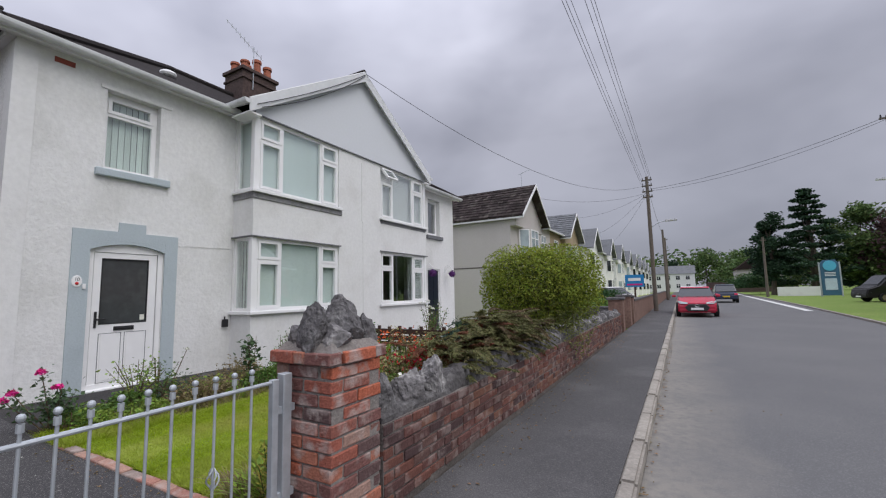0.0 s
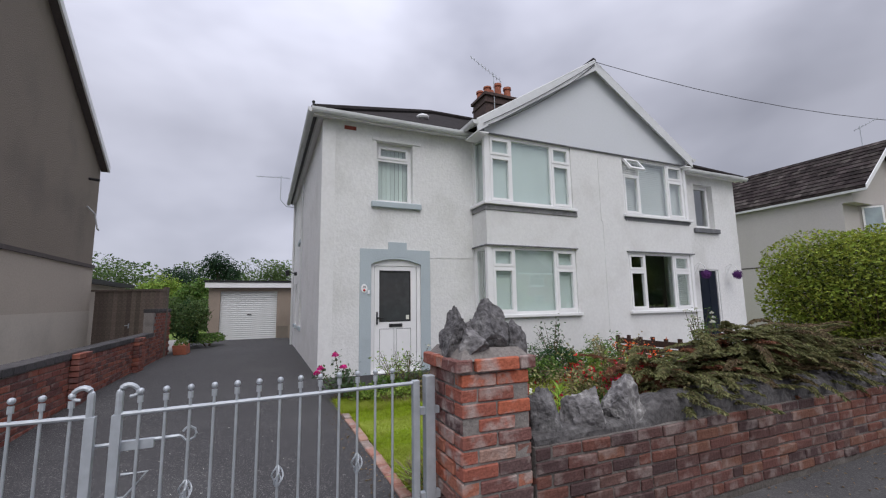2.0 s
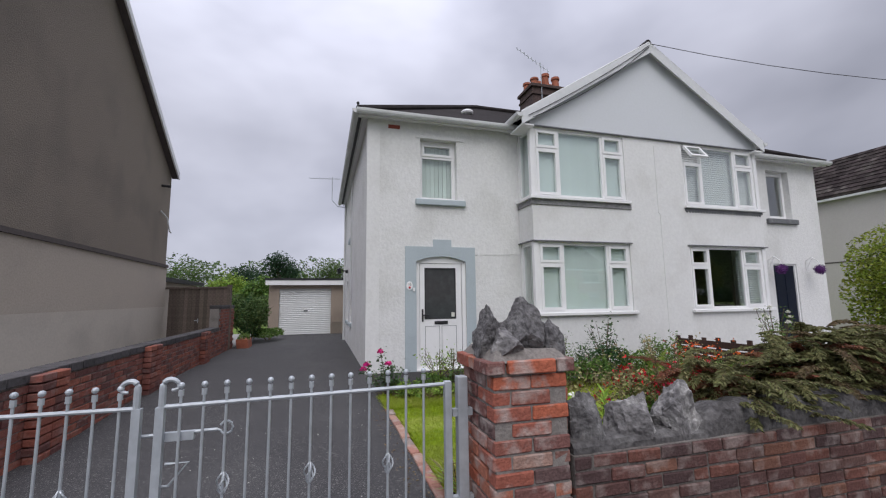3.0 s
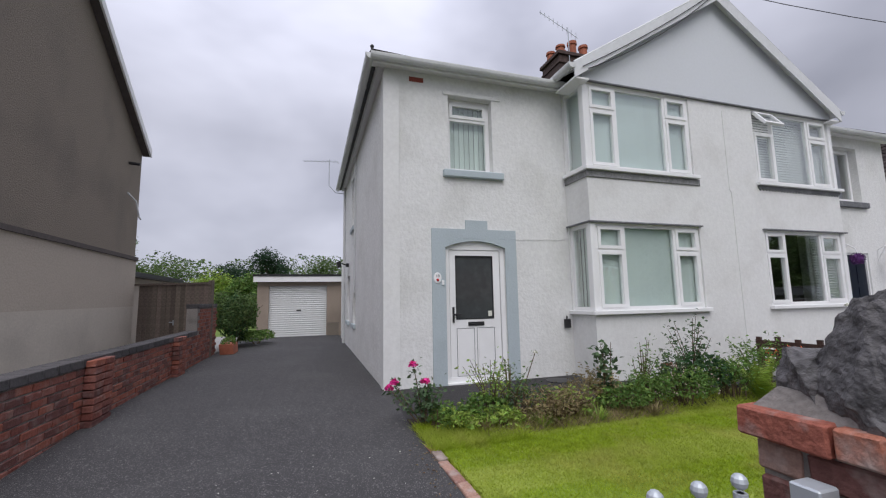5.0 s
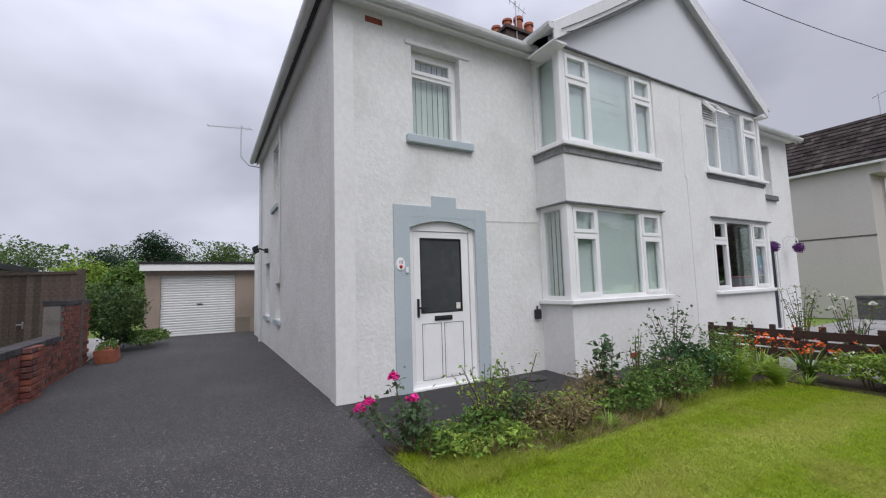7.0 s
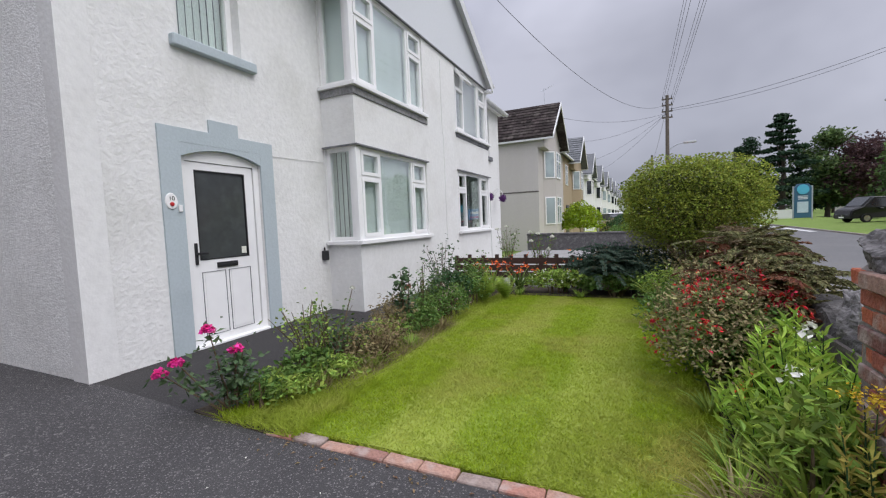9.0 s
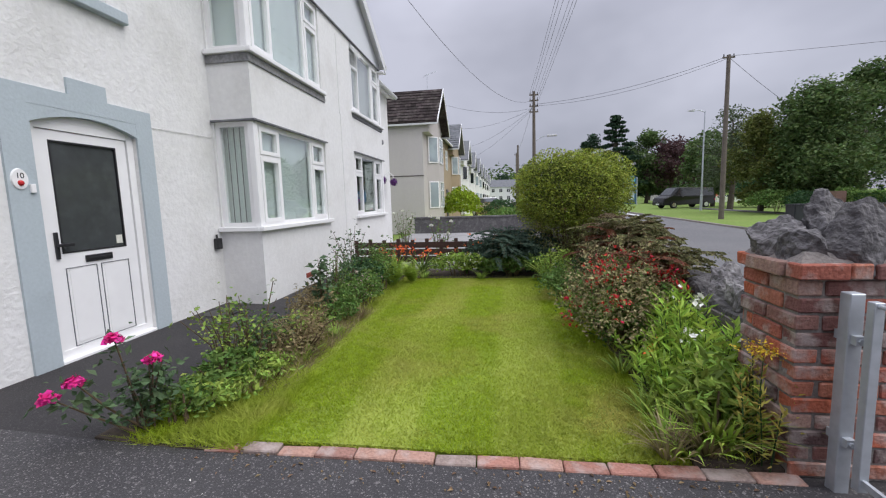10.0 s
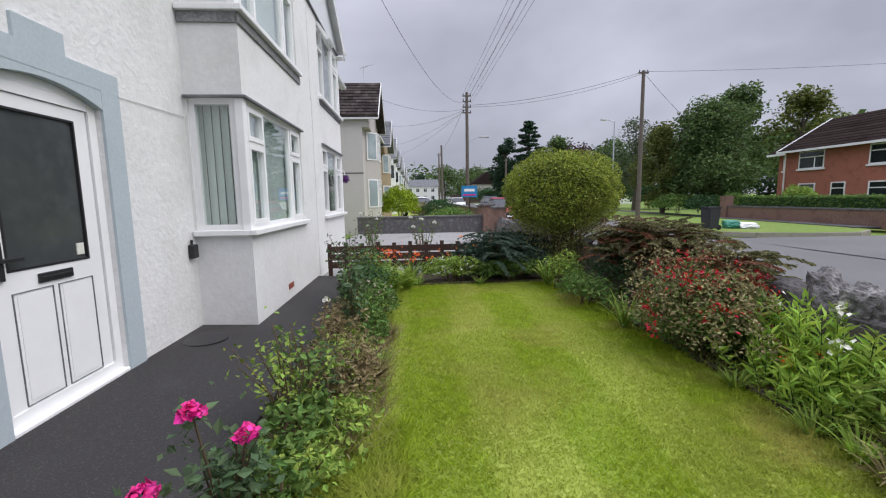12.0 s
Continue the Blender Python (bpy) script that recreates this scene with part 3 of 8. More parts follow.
def shell_points(rng, n, c, r, power=2.0, bumps=0.18, depth=0.35, low=-1.0):
    """Points in the outer layer of a lumpy rounded body."""
    out = []
    ph = rng.uniform(0, 6.28, 6)
    while len(out) < n:
        v = rng.normal(size=3)
        v /= np.linalg.norm(v)
        if v[2] < low:
            continue
        k = (abs(v[0]) ** power + abs(v[1]) ** power + abs(v[2]) ** power) ** (-1 / power)
        lump = 1 + bumps * (math.sin(3.1 * v[0] + ph[0]) * math.sin(4.3 * v[1] + ph[1]) + 0.6 * math.sin(7.7 * v[2] + ph[2] + 5 * v[0]) * math.sin(8.9 * v[1] + ph[3]))
        t = k * lump * (1 - depth * rng.random() ** 1.6)
        out.append((c[0] + v[0] * t * r[0], c[1] + v[1] * t * r[1], c[2] + v[2] * t * r[2]))
    return np.array(out)


def tree(name, label, at, height, radius, trunk, mat, seed, leaves=5000, leaf=0.35, clumps=26, kind="round", group=""):
    """A tree: tapered trunk, limbs, and a crown of many leaf clumps with gaps."""
    rng = np.random.default_rng(seed)
    t = thing(name, label, "tree", at, group)
    bm = bmesh.new()
    ht = height * (0.92 if kind == "conifer" else 0.7)
    tube(bm, [(0, 0, -0.2), (0.02 * height, 0, ht * 0.4), (0.0, 0.02 * height, ht)], [height * 0.028, height * 0.02, height * 0.006], 8)
    cs = []
    for k in range(clumps):
        f = (k + 0.5) / clumps
        a = k * 2.399 + rng.uniform(-0.3, 0.3)
        if kind == "conifer":
            z = trunk + (height - trunk) * f ** 0.85
            rr = radius * (1 - f) ** 0.8 * rng.uniform(0.55, 1.05)
            c = np.array((math.cos(a) * rr, math.sin(a) * rr, z - rr * 0.12))
            cr = np.array((1, 1, 0.2)) * max(0.3, radius * 0.42 * (1 - f * 0.7))
        else:
            z = trunk + (height - trunk) * rng.uniform(0.12, 0.88)
            prof = math.sin(math.pi * min(0.97, max(0.06, (z - trunk) / (height - trunk)) ** 0.75))
            rr = radius * prof * rng.uniform(0.25, 0.85)
            c = np.array((math.cos(a) * rr, math.sin(a) * rr, z))
            cr = np.array((1, 1, 0.8)) * radius * rng.uniform(0.26, 0.42)
        cs.append((c, cr))
        if k % 2 == 0:
            s = Vector((0, 0, min(z * 0.75, ht * 0.9)))
            tube(bm, [s, (s + Vector(c)) / 2 + Vector((0, 0, 0.05 * height)), Vector(c)], [height * 0.008, height * 0.005, height * 0.002], 5)
    part("trunk", bm, M_BARK, t)
    each = leaves // clumps
    pts = np.concatenate([shell_points(rng, each, c, cr, 2.0, 0.25, 0.6) for c, cr in cs])
    leaf_object("crown", pts, leaf, mat, t, rng, droop=0.2 if kind != "conifer" else 0.5, up=0.5)
    return t


def stems(bm, rng, n, height, spread, r=0.006, base=0.05, lean=(0, 0)):
    """Thin curved stems from one foot; returns their upper points."""
    tips = []
    for k in range(n):
        a = rng.uniform(0, 6.28)
        b = rng.uniform(0, base)
        s = spread * rng.uniform(0.2, 1.0)
        h = height * rng.uniform(0.7, 1.05)
        p0 = Vector((b * math.cos(a), b * math.sin(a), -0.03))
        p2 = Vector((s * math.cos(a) + lean[0], s * math.sin(a) + lean[1], h))
        p1 = p0.lerp(p2, 0.5) + Vector((-0.15 * s * math.cos(a), -0.15 * s * math.sin(a), 0.12 * h))
        tube(bm, [p0, p1, p2], [r, r * 0.8, r * 0.4], 5)
        tips.append((p0, p1, p2))
    return tips


def along(rng, curve, f):
    p0, p1, p2 = curve
    return p0.lerp(p1, f * 2) if f < 0.5 else p1.lerp(p2, f * 2 - 1)


def bush(name, label, category, at, r, mat, seed, n, leaf, stem=8, power=2.0, low=-0.3, inner=None, flower=None, nf=0, fsize=0.05, group="", droop=0.0, aspect=0.55, depth=0.4, bumps=0.18, foot=None):
    """A shrub: woody stems, a lumpy shell of leaves, perhaps flowers."""
    rng = np.random.default_rng(seed)
    t = thing(name, label, category, at, group)
    bm = bmesh.new()
    stems(bm, rng, stem, r[2] * 1.5, max(r[0], r[1]) * 0.7, 0.012, 0.15)
    part("stem", bm, M_STEM, t)
    c = (0, 0, r[2] * (0.95 if foot is None else 0) + (foot or 0))
    pts = shell_points(rng, n, c, r, power, bumps, depth, low)
    pts = pts[pts[:, 2] > 0.02]
    leaf_object("foliage", pts, leaf, mat, t, rng, droop=droop, aspect=aspect)
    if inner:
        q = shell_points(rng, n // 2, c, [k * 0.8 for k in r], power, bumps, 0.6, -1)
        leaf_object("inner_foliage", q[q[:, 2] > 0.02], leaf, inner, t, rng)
    if flower and nf:
        f = shell_points(rng, nf, c, [k * 1.02 for k in r], power, bumps, 0.1, -0.2)
        f = np.repeat(f[f[:, 2] > 0.05], 5, axis=0)
        f = f + rng.normal(size=f.shape) * fsize * 0.5
        leaf_object("blossom", f, fsize, flower, t, rng, aspect=0.7)
    return t

# ---- ground ----
bm = bmesh.new()
R = 900
bmesh.ops.create_grid(bm, x_segments=8, y_segments=8, size=R, matrix=Matrix.Translation((0, 0, -0.22)))
tagged(part("ground", bm, M_VERGE), "grassy ground reaching to the distance", "ground", kind="structure")
KERB_X = -0.36
OPP = ((-60, 5.2), (10, 5.3), (16, 5.75), (22, 6.15), (36, 7.0), (60, 8.2), (100, 9.5), (160, 10.5))
def opp(y):
    return float(np.interp(y, [a for a, b in OPP], [b for a, b in OPP]))
ysr = [-60, -30, -10, 0, 5, 10, 13, 16, 19, 22, 26, 30, 36, 44, 52, 60, 75, 100, 130, 160]
bm = bmesh.new()
rv = [[bm.verts.new((x, y, -0.10)) for x in (KERB_X, 0.5 * (KERB_X + opp(y)), opp(y))] for y in ysr]
for a, b in zip(rv, rv[1:]):
    for k in range(2):
        bm.faces.new((a[k], a[k + 1], b[k + 1], b[k]))
# the side road's mouth on the far side
q = [bm.verts.new(p) for p in ((5.3, -12, -0.104), (40, -12, -0.104), (40, 12.3, -0.104), (12, 13.0, -0.104), (5.5, 13.4, -0.104))]
bm.faces.new(q)
tagged(part("road", bm, M_ROAD), "grey worn asphalt road along the houses", "road", kind="structure")
strip("pavement", [-1.68, -1.1, -0.48], [-40, -20, -5, 0, 2, 4, 6, 8, 10, 13, 16, 20, 26, 34, 44, 60, 90, 130], lambda x, y: 0.0 + 0.012 * (x + 0.48), M_PAVE, "worn dark tarmac pavement beside the road", "pavement")
kerb = thing("kerb", "weathered stone kerb with a low upstand", "kerb", kind="structure")
kb = bmesh.new()
box(kb, -0.48, -0.36, 0, 0.905, -0.2, 0.012)
bevelled(kb, 0.02, 2)
kmesh = bpy.data.meshes.new("kerb_stone")
kb.to_mesh(kmesh); kb.free(); kmesh.materials.append(M_KERB)
for i in range(66):
    o = new("kerb_stone", kmesh)
    o.parent = kerb
    o.location = (random.uniform(-0.006, 0.006), -4 + i * 0.915, random.uniform(-0.006, 0.004))
# far verge with its kerb
ys_v = (16, 19, 22, 26, 30, 36, 44, 52, 60, 75, 100, 160)
tip = [(5.95, 16.0), (6.35, 15.1), (7.4, 14.3), (9.0, 13.75), (10.6, 13.6), (11.8, 14.3), (12.3, 16.0)]
bm = bmesh.new()
bm.faces.new([bm.verts.new((x, y, -0.02)) for x, y in tip])
gv = [[bm.verts.new((opp(y) + 0.12, y, -0.02)), bm.verts.new((opp(y) + 0.12 + float(np.interp(y, (16, 22, 60, 160), (6.4, 6.5, 9, 12))), y, -0.02))] for y in ys_v]
for a, b in zip(gv, gv[1:]):
    bm.faces.new((a[0], a[1], b[1], b[0]))
bmesh.ops.recalc_face_normals(bm, faces=bm.faces[:])
tagged(part("verge", bm, M_VERGE), "mown grass verge across the road", "grass", kind="structure")
bm = bmesh.new()
pts = [(x - 0.02, y - 0.03) for x, y in tip[::-1]] + [(opp(y) + 0.06, y) for y in ys_v[1:-1]]
for (xa, ya), (xb, yb) in zip(pts, pts[1:]):
    d_ = Vector((xb - xa, yb - ya, 0)).normalized(); n_ = Vector((-d_.y, d_.x, 0)) * 0.06
    prism(bm, [Vector((xa, ya, -0.2)) - n_, Vector((xa, ya, -0.2)) + n_, Vector((xb, yb, -0.2)) + n_, Vector((xb, yb, -0.2)) - n_], (0, 0, 0.175))
tagged(part("far_kerb", bm, M_KERB), "pale kerb edging the far verge", "kerb", kind="structure")
bm = bmesh.new()
prism(bm, [(5.9, 30, -0.098), (6.25, 30, -0.098), (8.9, 92, -0.098), (8.5, 92, -0.098)], (0, 0, 0.006))
tagged(part("edge_line", bm, M_WHITEPAINT), "worn white road edge line", "road marking", kind="structure")
# footway behind the verge and the drive
bm = bmesh.new()
prism(bm, [(12.2, 15.2, -0.03), (13.3, 15.0, -0.03), (14.5, 40, -0.03), (13.4, 40, -0.03)], (0, 0, 0.045))
tagged(part("far_pavement", bm, M_PAVE), "tarmac footway behind the verge", "pavement", kind="structure")
xs = [-18.4, -16, -14, -12, -10, -8.5, -7.26, -6.6, -6.0, -5.2, -4, -3, -2.2, -1.68]
strip("driveway", xs, [-1.55, -0.5, 0.6, 1.69], lambda x, y: gz(x), M_DRIVE, "dark tarmac driveway with pale chippings", "driveway")
strip("house_path", [-7.3, -6.7, -6.35, -5.95], [1.69, 3, 4.5, 6, 7.6], lambda x, y: gz(x), M_PATH, "dark tarmac path along the house front", "path")
strip("pillar_apron", [-2.4, -2.0, -1.66], [1.685, 1.95, 2.4], lambda x, y: -0.006, M_PATH, "tarmac patch round the pillar's foot", "paving")
strip("rear_yard", [-19.5, -14.4], [1.69, 5], lambda x, y: 0.02, M_DRIVE, "tarmac yard behind the house", "yard")
strip("flower_bed", [-5.95, -5.6, -5.2], [1.69, 3, 5, 7.0, 7.7], lambda x, y: 0.02 + 0.02 * math.sin(7 * x + 3 * y), M_SOIL, "narrow bed of dark soil before the path", "flower bed", 0.01)
strip("border_bed", [-2.62, -2.3, -1.95], [1.78, 3, 5, 7.0, 7.7], lambda x, y: 0.03 + 0.02 * math.sin(9 * x + 4 * y), M_SOIL, "soil border along the front wall", "flower bed", 0.01)
strip("back_bed", [-5.2, -4, -2.62], [6.75, 7.2, 7.7], lambda x, y: 0.025, M_SOIL, "soil border at the end of the lawn", "flower bed", 0.01)
strip("lawn", [-5.2, -4.4, -3.5, -2.62], [1.80, 3, 4.5, 6, 6.75], lambda x, y: 0.012, M_LAWN, "mown lawn with pale and dark stripes", "lawn", 0.006)
strip("neighbour_forecourt", [-7.3, -5, -1.95], [7.7, 10, 13, 17.0], lambda x, y: 0.0, surface("pale_gravel_paving", (0.27, 0.265, 0.26), 0.9, (40, 0.25), (1, 0.3)), "pale grey paved forecourt next door", "forecourt")
strip("next_forecourt", [-7.3, -5, -1.95], [17.3, 25, 36, 60, 110], lambda x, y: -0.01, M_LAWN, "front gardens farther along the street", "garden")
strip("near_forecourt", [-20, -12, -1.95], [-30, -10, -1.75], lambda x, y: 0.0, surface("pale_concrete", (0.3, 0.29, 0.28), 0.9, (40, 0.2), (1, 0.3)), "concrete yard of the house beside the drive", "yard")

# ---- the white semi-detached house ----
F, B, Y0, Y1, YA, YB, YC = -7.23, -6.65, 1.66, 13.45, 4.72, 10.60, 7.70
XB, EAVE = -14.4, 4.82
house = thing("semi_detached_house", "white roughcast semi-detached house with a shared front gable", "house", (F, YC, 0))
house_inv = Matrix.Translation((-F, -YC, 0))
def hpart(name, bm, mat, label="", parent=None):
    """A part of the house, given in world places."""
    bmesh.ops.transform(bm, matrix=house_inv, verts=bm.verts[:])
    return part(name, bm, mat, parent or house, label)
def hwindow(pl, *a, **k):
    q = Plane(pl.o + Vector((-F, -YC, 0)), pl.u, pl.n)
    return window(house, q, *a, **k)
P_FRONT = Plane((F, 0, 0), (0, 1, 0), (1, 0, 0))
P_DOOR = Plane((F, 0.03, 0), (0, 1, 0), (1, 0, 0))
P_BAY = Plane((B, 0, 0), (0, 1, 0), (1, 0, 0))
P_SIDE = Plane((0, Y0, 0), (1, 0, 0), (0, -1, 0))
P_BSL = Plane((0, YA, 0), (1, 0, 0), (0, -1, 0))
P_BSR = Plane((0, YB, 0), (1, 0, 0), (0, 1, 0))
TH = 0.24
LZ, UZ = (1.10, 2.45), (3.33, 4.73)
hpart("wall", wall_mesh(P_FRONT, Y0, YA, -0.2, EAVE, [(2.57, 3.55, -0.2, 2.24), (2.66, 3.40, 3.29, 4.50)], TH), M_RENDER, "white roughcast front wall")
hpart("wall", wall_mesh(P_FRONT, YB, Y1, -0.2, EAVE, [(11.62, 12.42, -0.2, 2.16), (11.70, 12.48, 3.30, 4.56)], TH), M_RENDER, "white roughcast front wall")
hpart("wall", wall_mesh(P_BAY, YA, YB, -0.2, EAVE, [(YA, 6.90, *LZ), (8.42, YB, *LZ), (YA, 6.90, *UZ), (8.42, YB, *UZ)], TH), M_SMOOTH, "white rendered wall of the projecting bay")
hpart("wall", wall_mesh(P_BSL, F, B - TH, -0.2, EAVE, [(F + 0.03, B - TH, *LZ), (F + 0.03, B - TH, *UZ)], 0.2), M_SMOOTH, "white rendered return of the bay")
hpart("wall", wall_mesh(P_BSR, F, B - TH, -0.2, EAVE, [(F + 0.03, B - TH, *LZ), (F + 0.03, B - TH, *UZ)], 0.2), M_SMOOTH, "white rendered return of the bay")
SIDE = [(-12.3, -11.55, 3.15, 4.45), (-13.5, -12.8, 0.78, 2.0), (-11.85, -11.25, 0.78, 1.5)]
hpart("wall", wall_mesh(P_SIDE, XB, F - TH, -0.2, EAVE, SIDE, TH), M_DASH, "white pebbledash side wall")
hpart("wall", boxes((XB, F - TH, Y1 - TH, Y1, -0.2, EAVE)), M_RENDER, "white roughcast end wall")
hpart("wall", boxes((XB - 0.24, XB, Y0, Y1, -0.2, EAVE)), M_RENDER, "white roughcast rear wall")
hpart("party_wall", boxes((XB, B - TH, YC - 0.1, YC + 0.1, 0.1, EAVE)), M_ROOMSHADE)
hpart("floor", boxes((XB, F - TH, Y0 + TH, Y1 - TH, 2.62, 2.8)), M_ROOMSHADE, "intermediate floor")
hpart("rear_extension", boxes((-16.6, XB - 0.245, 1.70, 5.5, -0.2, 2.7)), M_RENDER, "low white rear extension")
# slight quoin strip at the front corner
hpart("corner_strip", boxes((F - 0.002, F + 0.014, Y0 - 0.016, Y0 + 0.22, 0.05, EAVE - 0.08), (F - 0.22, F - 0.0025, Y0 - 0.016, Y0 - 0.001, 0.05, EAVE - 0.08)), M_SMOOTH, "smooth rendered corner margin")
# door surround with keystone
bm = bmesh.new()
P_FRONT.box(bm, 2.36, 2.57, 0.06, 2.37, -0.022, 0.0)
P_FRONT.box(bm, 3.55, 3.74, 0.06, 2.37, -0.022, 0.0)
P_FRONT.box(bm, 2.57, 3.55, 2.23, 2.37, -0.022, 0.0)
P_DOOR.box(bm, 2.87, 3.23, 2.37, 2.51, -0.022, 0.0)
hpart("door_surround", bm, M_SURROUND, "grey-blue painted door surround with a keystone")
bm = bmesh.new()
def arch(u, c, half, z0, rise):
    return z0 + rise * (1 - ((u - c) / half) ** 2)
curve_u = [2.54 + 0.98 * k / 12 for k in range(13)]
prism(bm, [P_DOOR.p(a, arch(a, 3.03, 0.49, 2.09, 0.10), -0.020) for a in curve_u] + [P_DOOR.p(3.52, 2.24, -0.020), P_DOOR.p(2.54, 2.24, -0.020)], (-0.09, 0, 0))
hpart("door_arch", bm, M_SURROUND, "shallow painted arch over the door")
# front door
bm = bmesh.new()
ring(bm, P_DOOR, 2.54, 3.52, 0.11, 2.20, 0.07, 0.04, 0.11)
door = hpart("front_door", bm, M_UPVC, "white plastic door frame")
bm = bmesh.new(); P_DOOR.box(bm, 2.612, 3.448, 2.06, 2.14, 0.042, 0.108); hpart("frame_head", bm, M_UPVC, "", door)
bm = bmesh.new()
P_DOOR.box(bm, 2.62, 3.44, 0.15, 1.02, 0.055, 0.10)
P_DOOR.box(bm, 2.62, 2.72, 1.02, 2.055, 0.055, 0.10)
P_DOOR.box(bm, 3.32, 3.44, 1.02, 2.055, 0.055, 0.10)
P_DOOR.box(bm, 2.72, 3.32, 1.965, 2.055, 0.055, 0.10)
for a, b in ((2.72, 3.00), (3.04, 3.33)):
    P_DOOR.box(bm, a + 0.03, b - 0.03, 0.22, 0.87, 0.050, 0.056)
hpart("leaf", bm, M_UPVC, "white door leaf with two lower panels", door)
bm = bmesh.new()
P_DOOR.box(bm, 2.72, 3.32, 1.02, 1.965, 0.07, 0.085)
hpart("glazing", bm, M_DOORGLASS, "dark obscured glass", door)
bm = bmesh.new()
for a, b in ((2.72, 3.00), (3.04, 3.33)):
    ring(bm, P_DOOR, a, b, 0.19, 0.885, 0.005, 0.048, 0.056)
hpart("panel_gasket", bm, M_LEAD, "", door)
bm = bmesh.new()
ring(bm, P_DOOR, 2.712, 3.328, 1.012, 1.973, 0.014, 0.051, 0.07)
hpart("glazing_bead", bm, M_DARK, "", door)
bm = bmesh.new()
P_DOOR.box(bm, 2.655, 2.685, 0.97, 1.20, 0.035, 0.056)
P_DOOR.box(bm, 2.655, 2.79, 1.075, 1.10, 0.01, 0.03)
P_DOOR.box(bm, 2.66, 2.68, 1.075, 1.10, 0.012, 0.045)
hpart("handle", bevelled(bm, 0.004), M_DARK, "black lever handle", door)
bm = bmesh.new()
P_DOOR.box(bm, 2.90, 3.16, 0.915, 0.975, 0.04, 0.056)
P_DOOR.box(bm, 2.92, 3.14, 0.935, 0.955, 0.034, 0.042)
hpart("letter_plate", bevelled(bm, 0.005), M_DARK, "black letter plate", door)
bm = bmesh.new()
P_DOOR.box(bm, 2.542, 3.518, 0.05, 0.115, -0.018, 0.12)
hpart("doorstep", bevelled(bm, 0.01), M_UPVC, "white painted doorstep")
# added near-black sheet, standing for the unlit hall behind the door
bm = bmesh.new()
P_DOOR.box(bm, 2.555, 3.505, 0.0, 2.18, 0.115, 0.14)
hpart("hall_backing", bm, M_DARK)
bm = bmesh.new()
P_DOOR.box(bm, 3.24, 3.30, 1.05, 1.13, 0.062, 0.069)
hpart("sticker", bm, M_WHITEPETAL, "small white sticker", door)
# oval number plate and bell
plq = thing("house_number_plate", "oval white ceramic number plate beside the door", "number plate", (F + 0.026, 2.44, 1.63))
bm = bmesh.new()
bmesh.ops.create_cone(bm, cap_ends=True, segments=24, radius1=0.062, radius2=0.056, depth=0.014, matrix=Matrix.Rotation(radians(90), 4, 'Y') @ Matrix.Diagonal((1.35, 1, 1, 1)))
part("plate", bm, M_UPVC, plq)
def text_part(name, body, size, mat, parent, m, label=""):
    cu = bpy.data.curves.new(name, 'FONT')
    cu.body, cu.size, cu.align_x, cu.align_y, cu.extrude = body, size, 'CENTER', 'CENTER', 0.001
    tmp = new(name, cu)
    me = bpy.data.meshes.new_from_object(tmp.evaluated_get(bpy.context.evaluated_depsgraph_get()))
    bpy.data.objects.remove(tmp)
    me.materials.clear(); me.materials.append(mat)
    ob = new(name, me)
    ob.parent = parent
    ob.matrix_local = m
    return tagged(ob, label)
text_part("numeral", "10", 0.06, M_DARK, plq, Matrix.Translation((0.008, 0, 0.025)) @ Matrix.Rotation(radians(90), 4, 'Z') @ Matrix.Rotation(radians(90), 4, 'X'), "dark painted numeral")
bm = bmesh.new(); ball(bm, (0.007, 0.0, -0.03), 0.022, 8); part("motif", bm, M_RED, plq, "small red painted motif")
bell = thing("door_bell", "small white bell push beside the door", "door bell", (F + 0.024, 2.52, 1.56))
part("case", bevelled(boxes((-0.002, 0.02, -0.018, 0.018, -0.035, 0.035)), 0.004), M_UPVC, bell)
# upper left window
bm = bmesh.new()
P_FRONT.box(bm, 2.56, 3.56, 3.17, 3.285, -0.07, 0.15)
hpart("sill", bevelled(bm, 0.012), M_SURROUND, "grey-blue painted stone sill")
bm = bmesh.new()
P_FRONT.box(bm, 2.57, 3.56, 4.50, 4.555, -0.02, 0.0)
hpart("lintel_strip", bevelled(bm, 0.006), M_SMOOTH)
hwindow(P_FRONT, 2.66, 3.40, 3.29, 4.50, [(2.70, 3.36, 3.33, 4.17, 0), (2.70, 3.36, 4.17, 4.46, 1)], d=0.13)
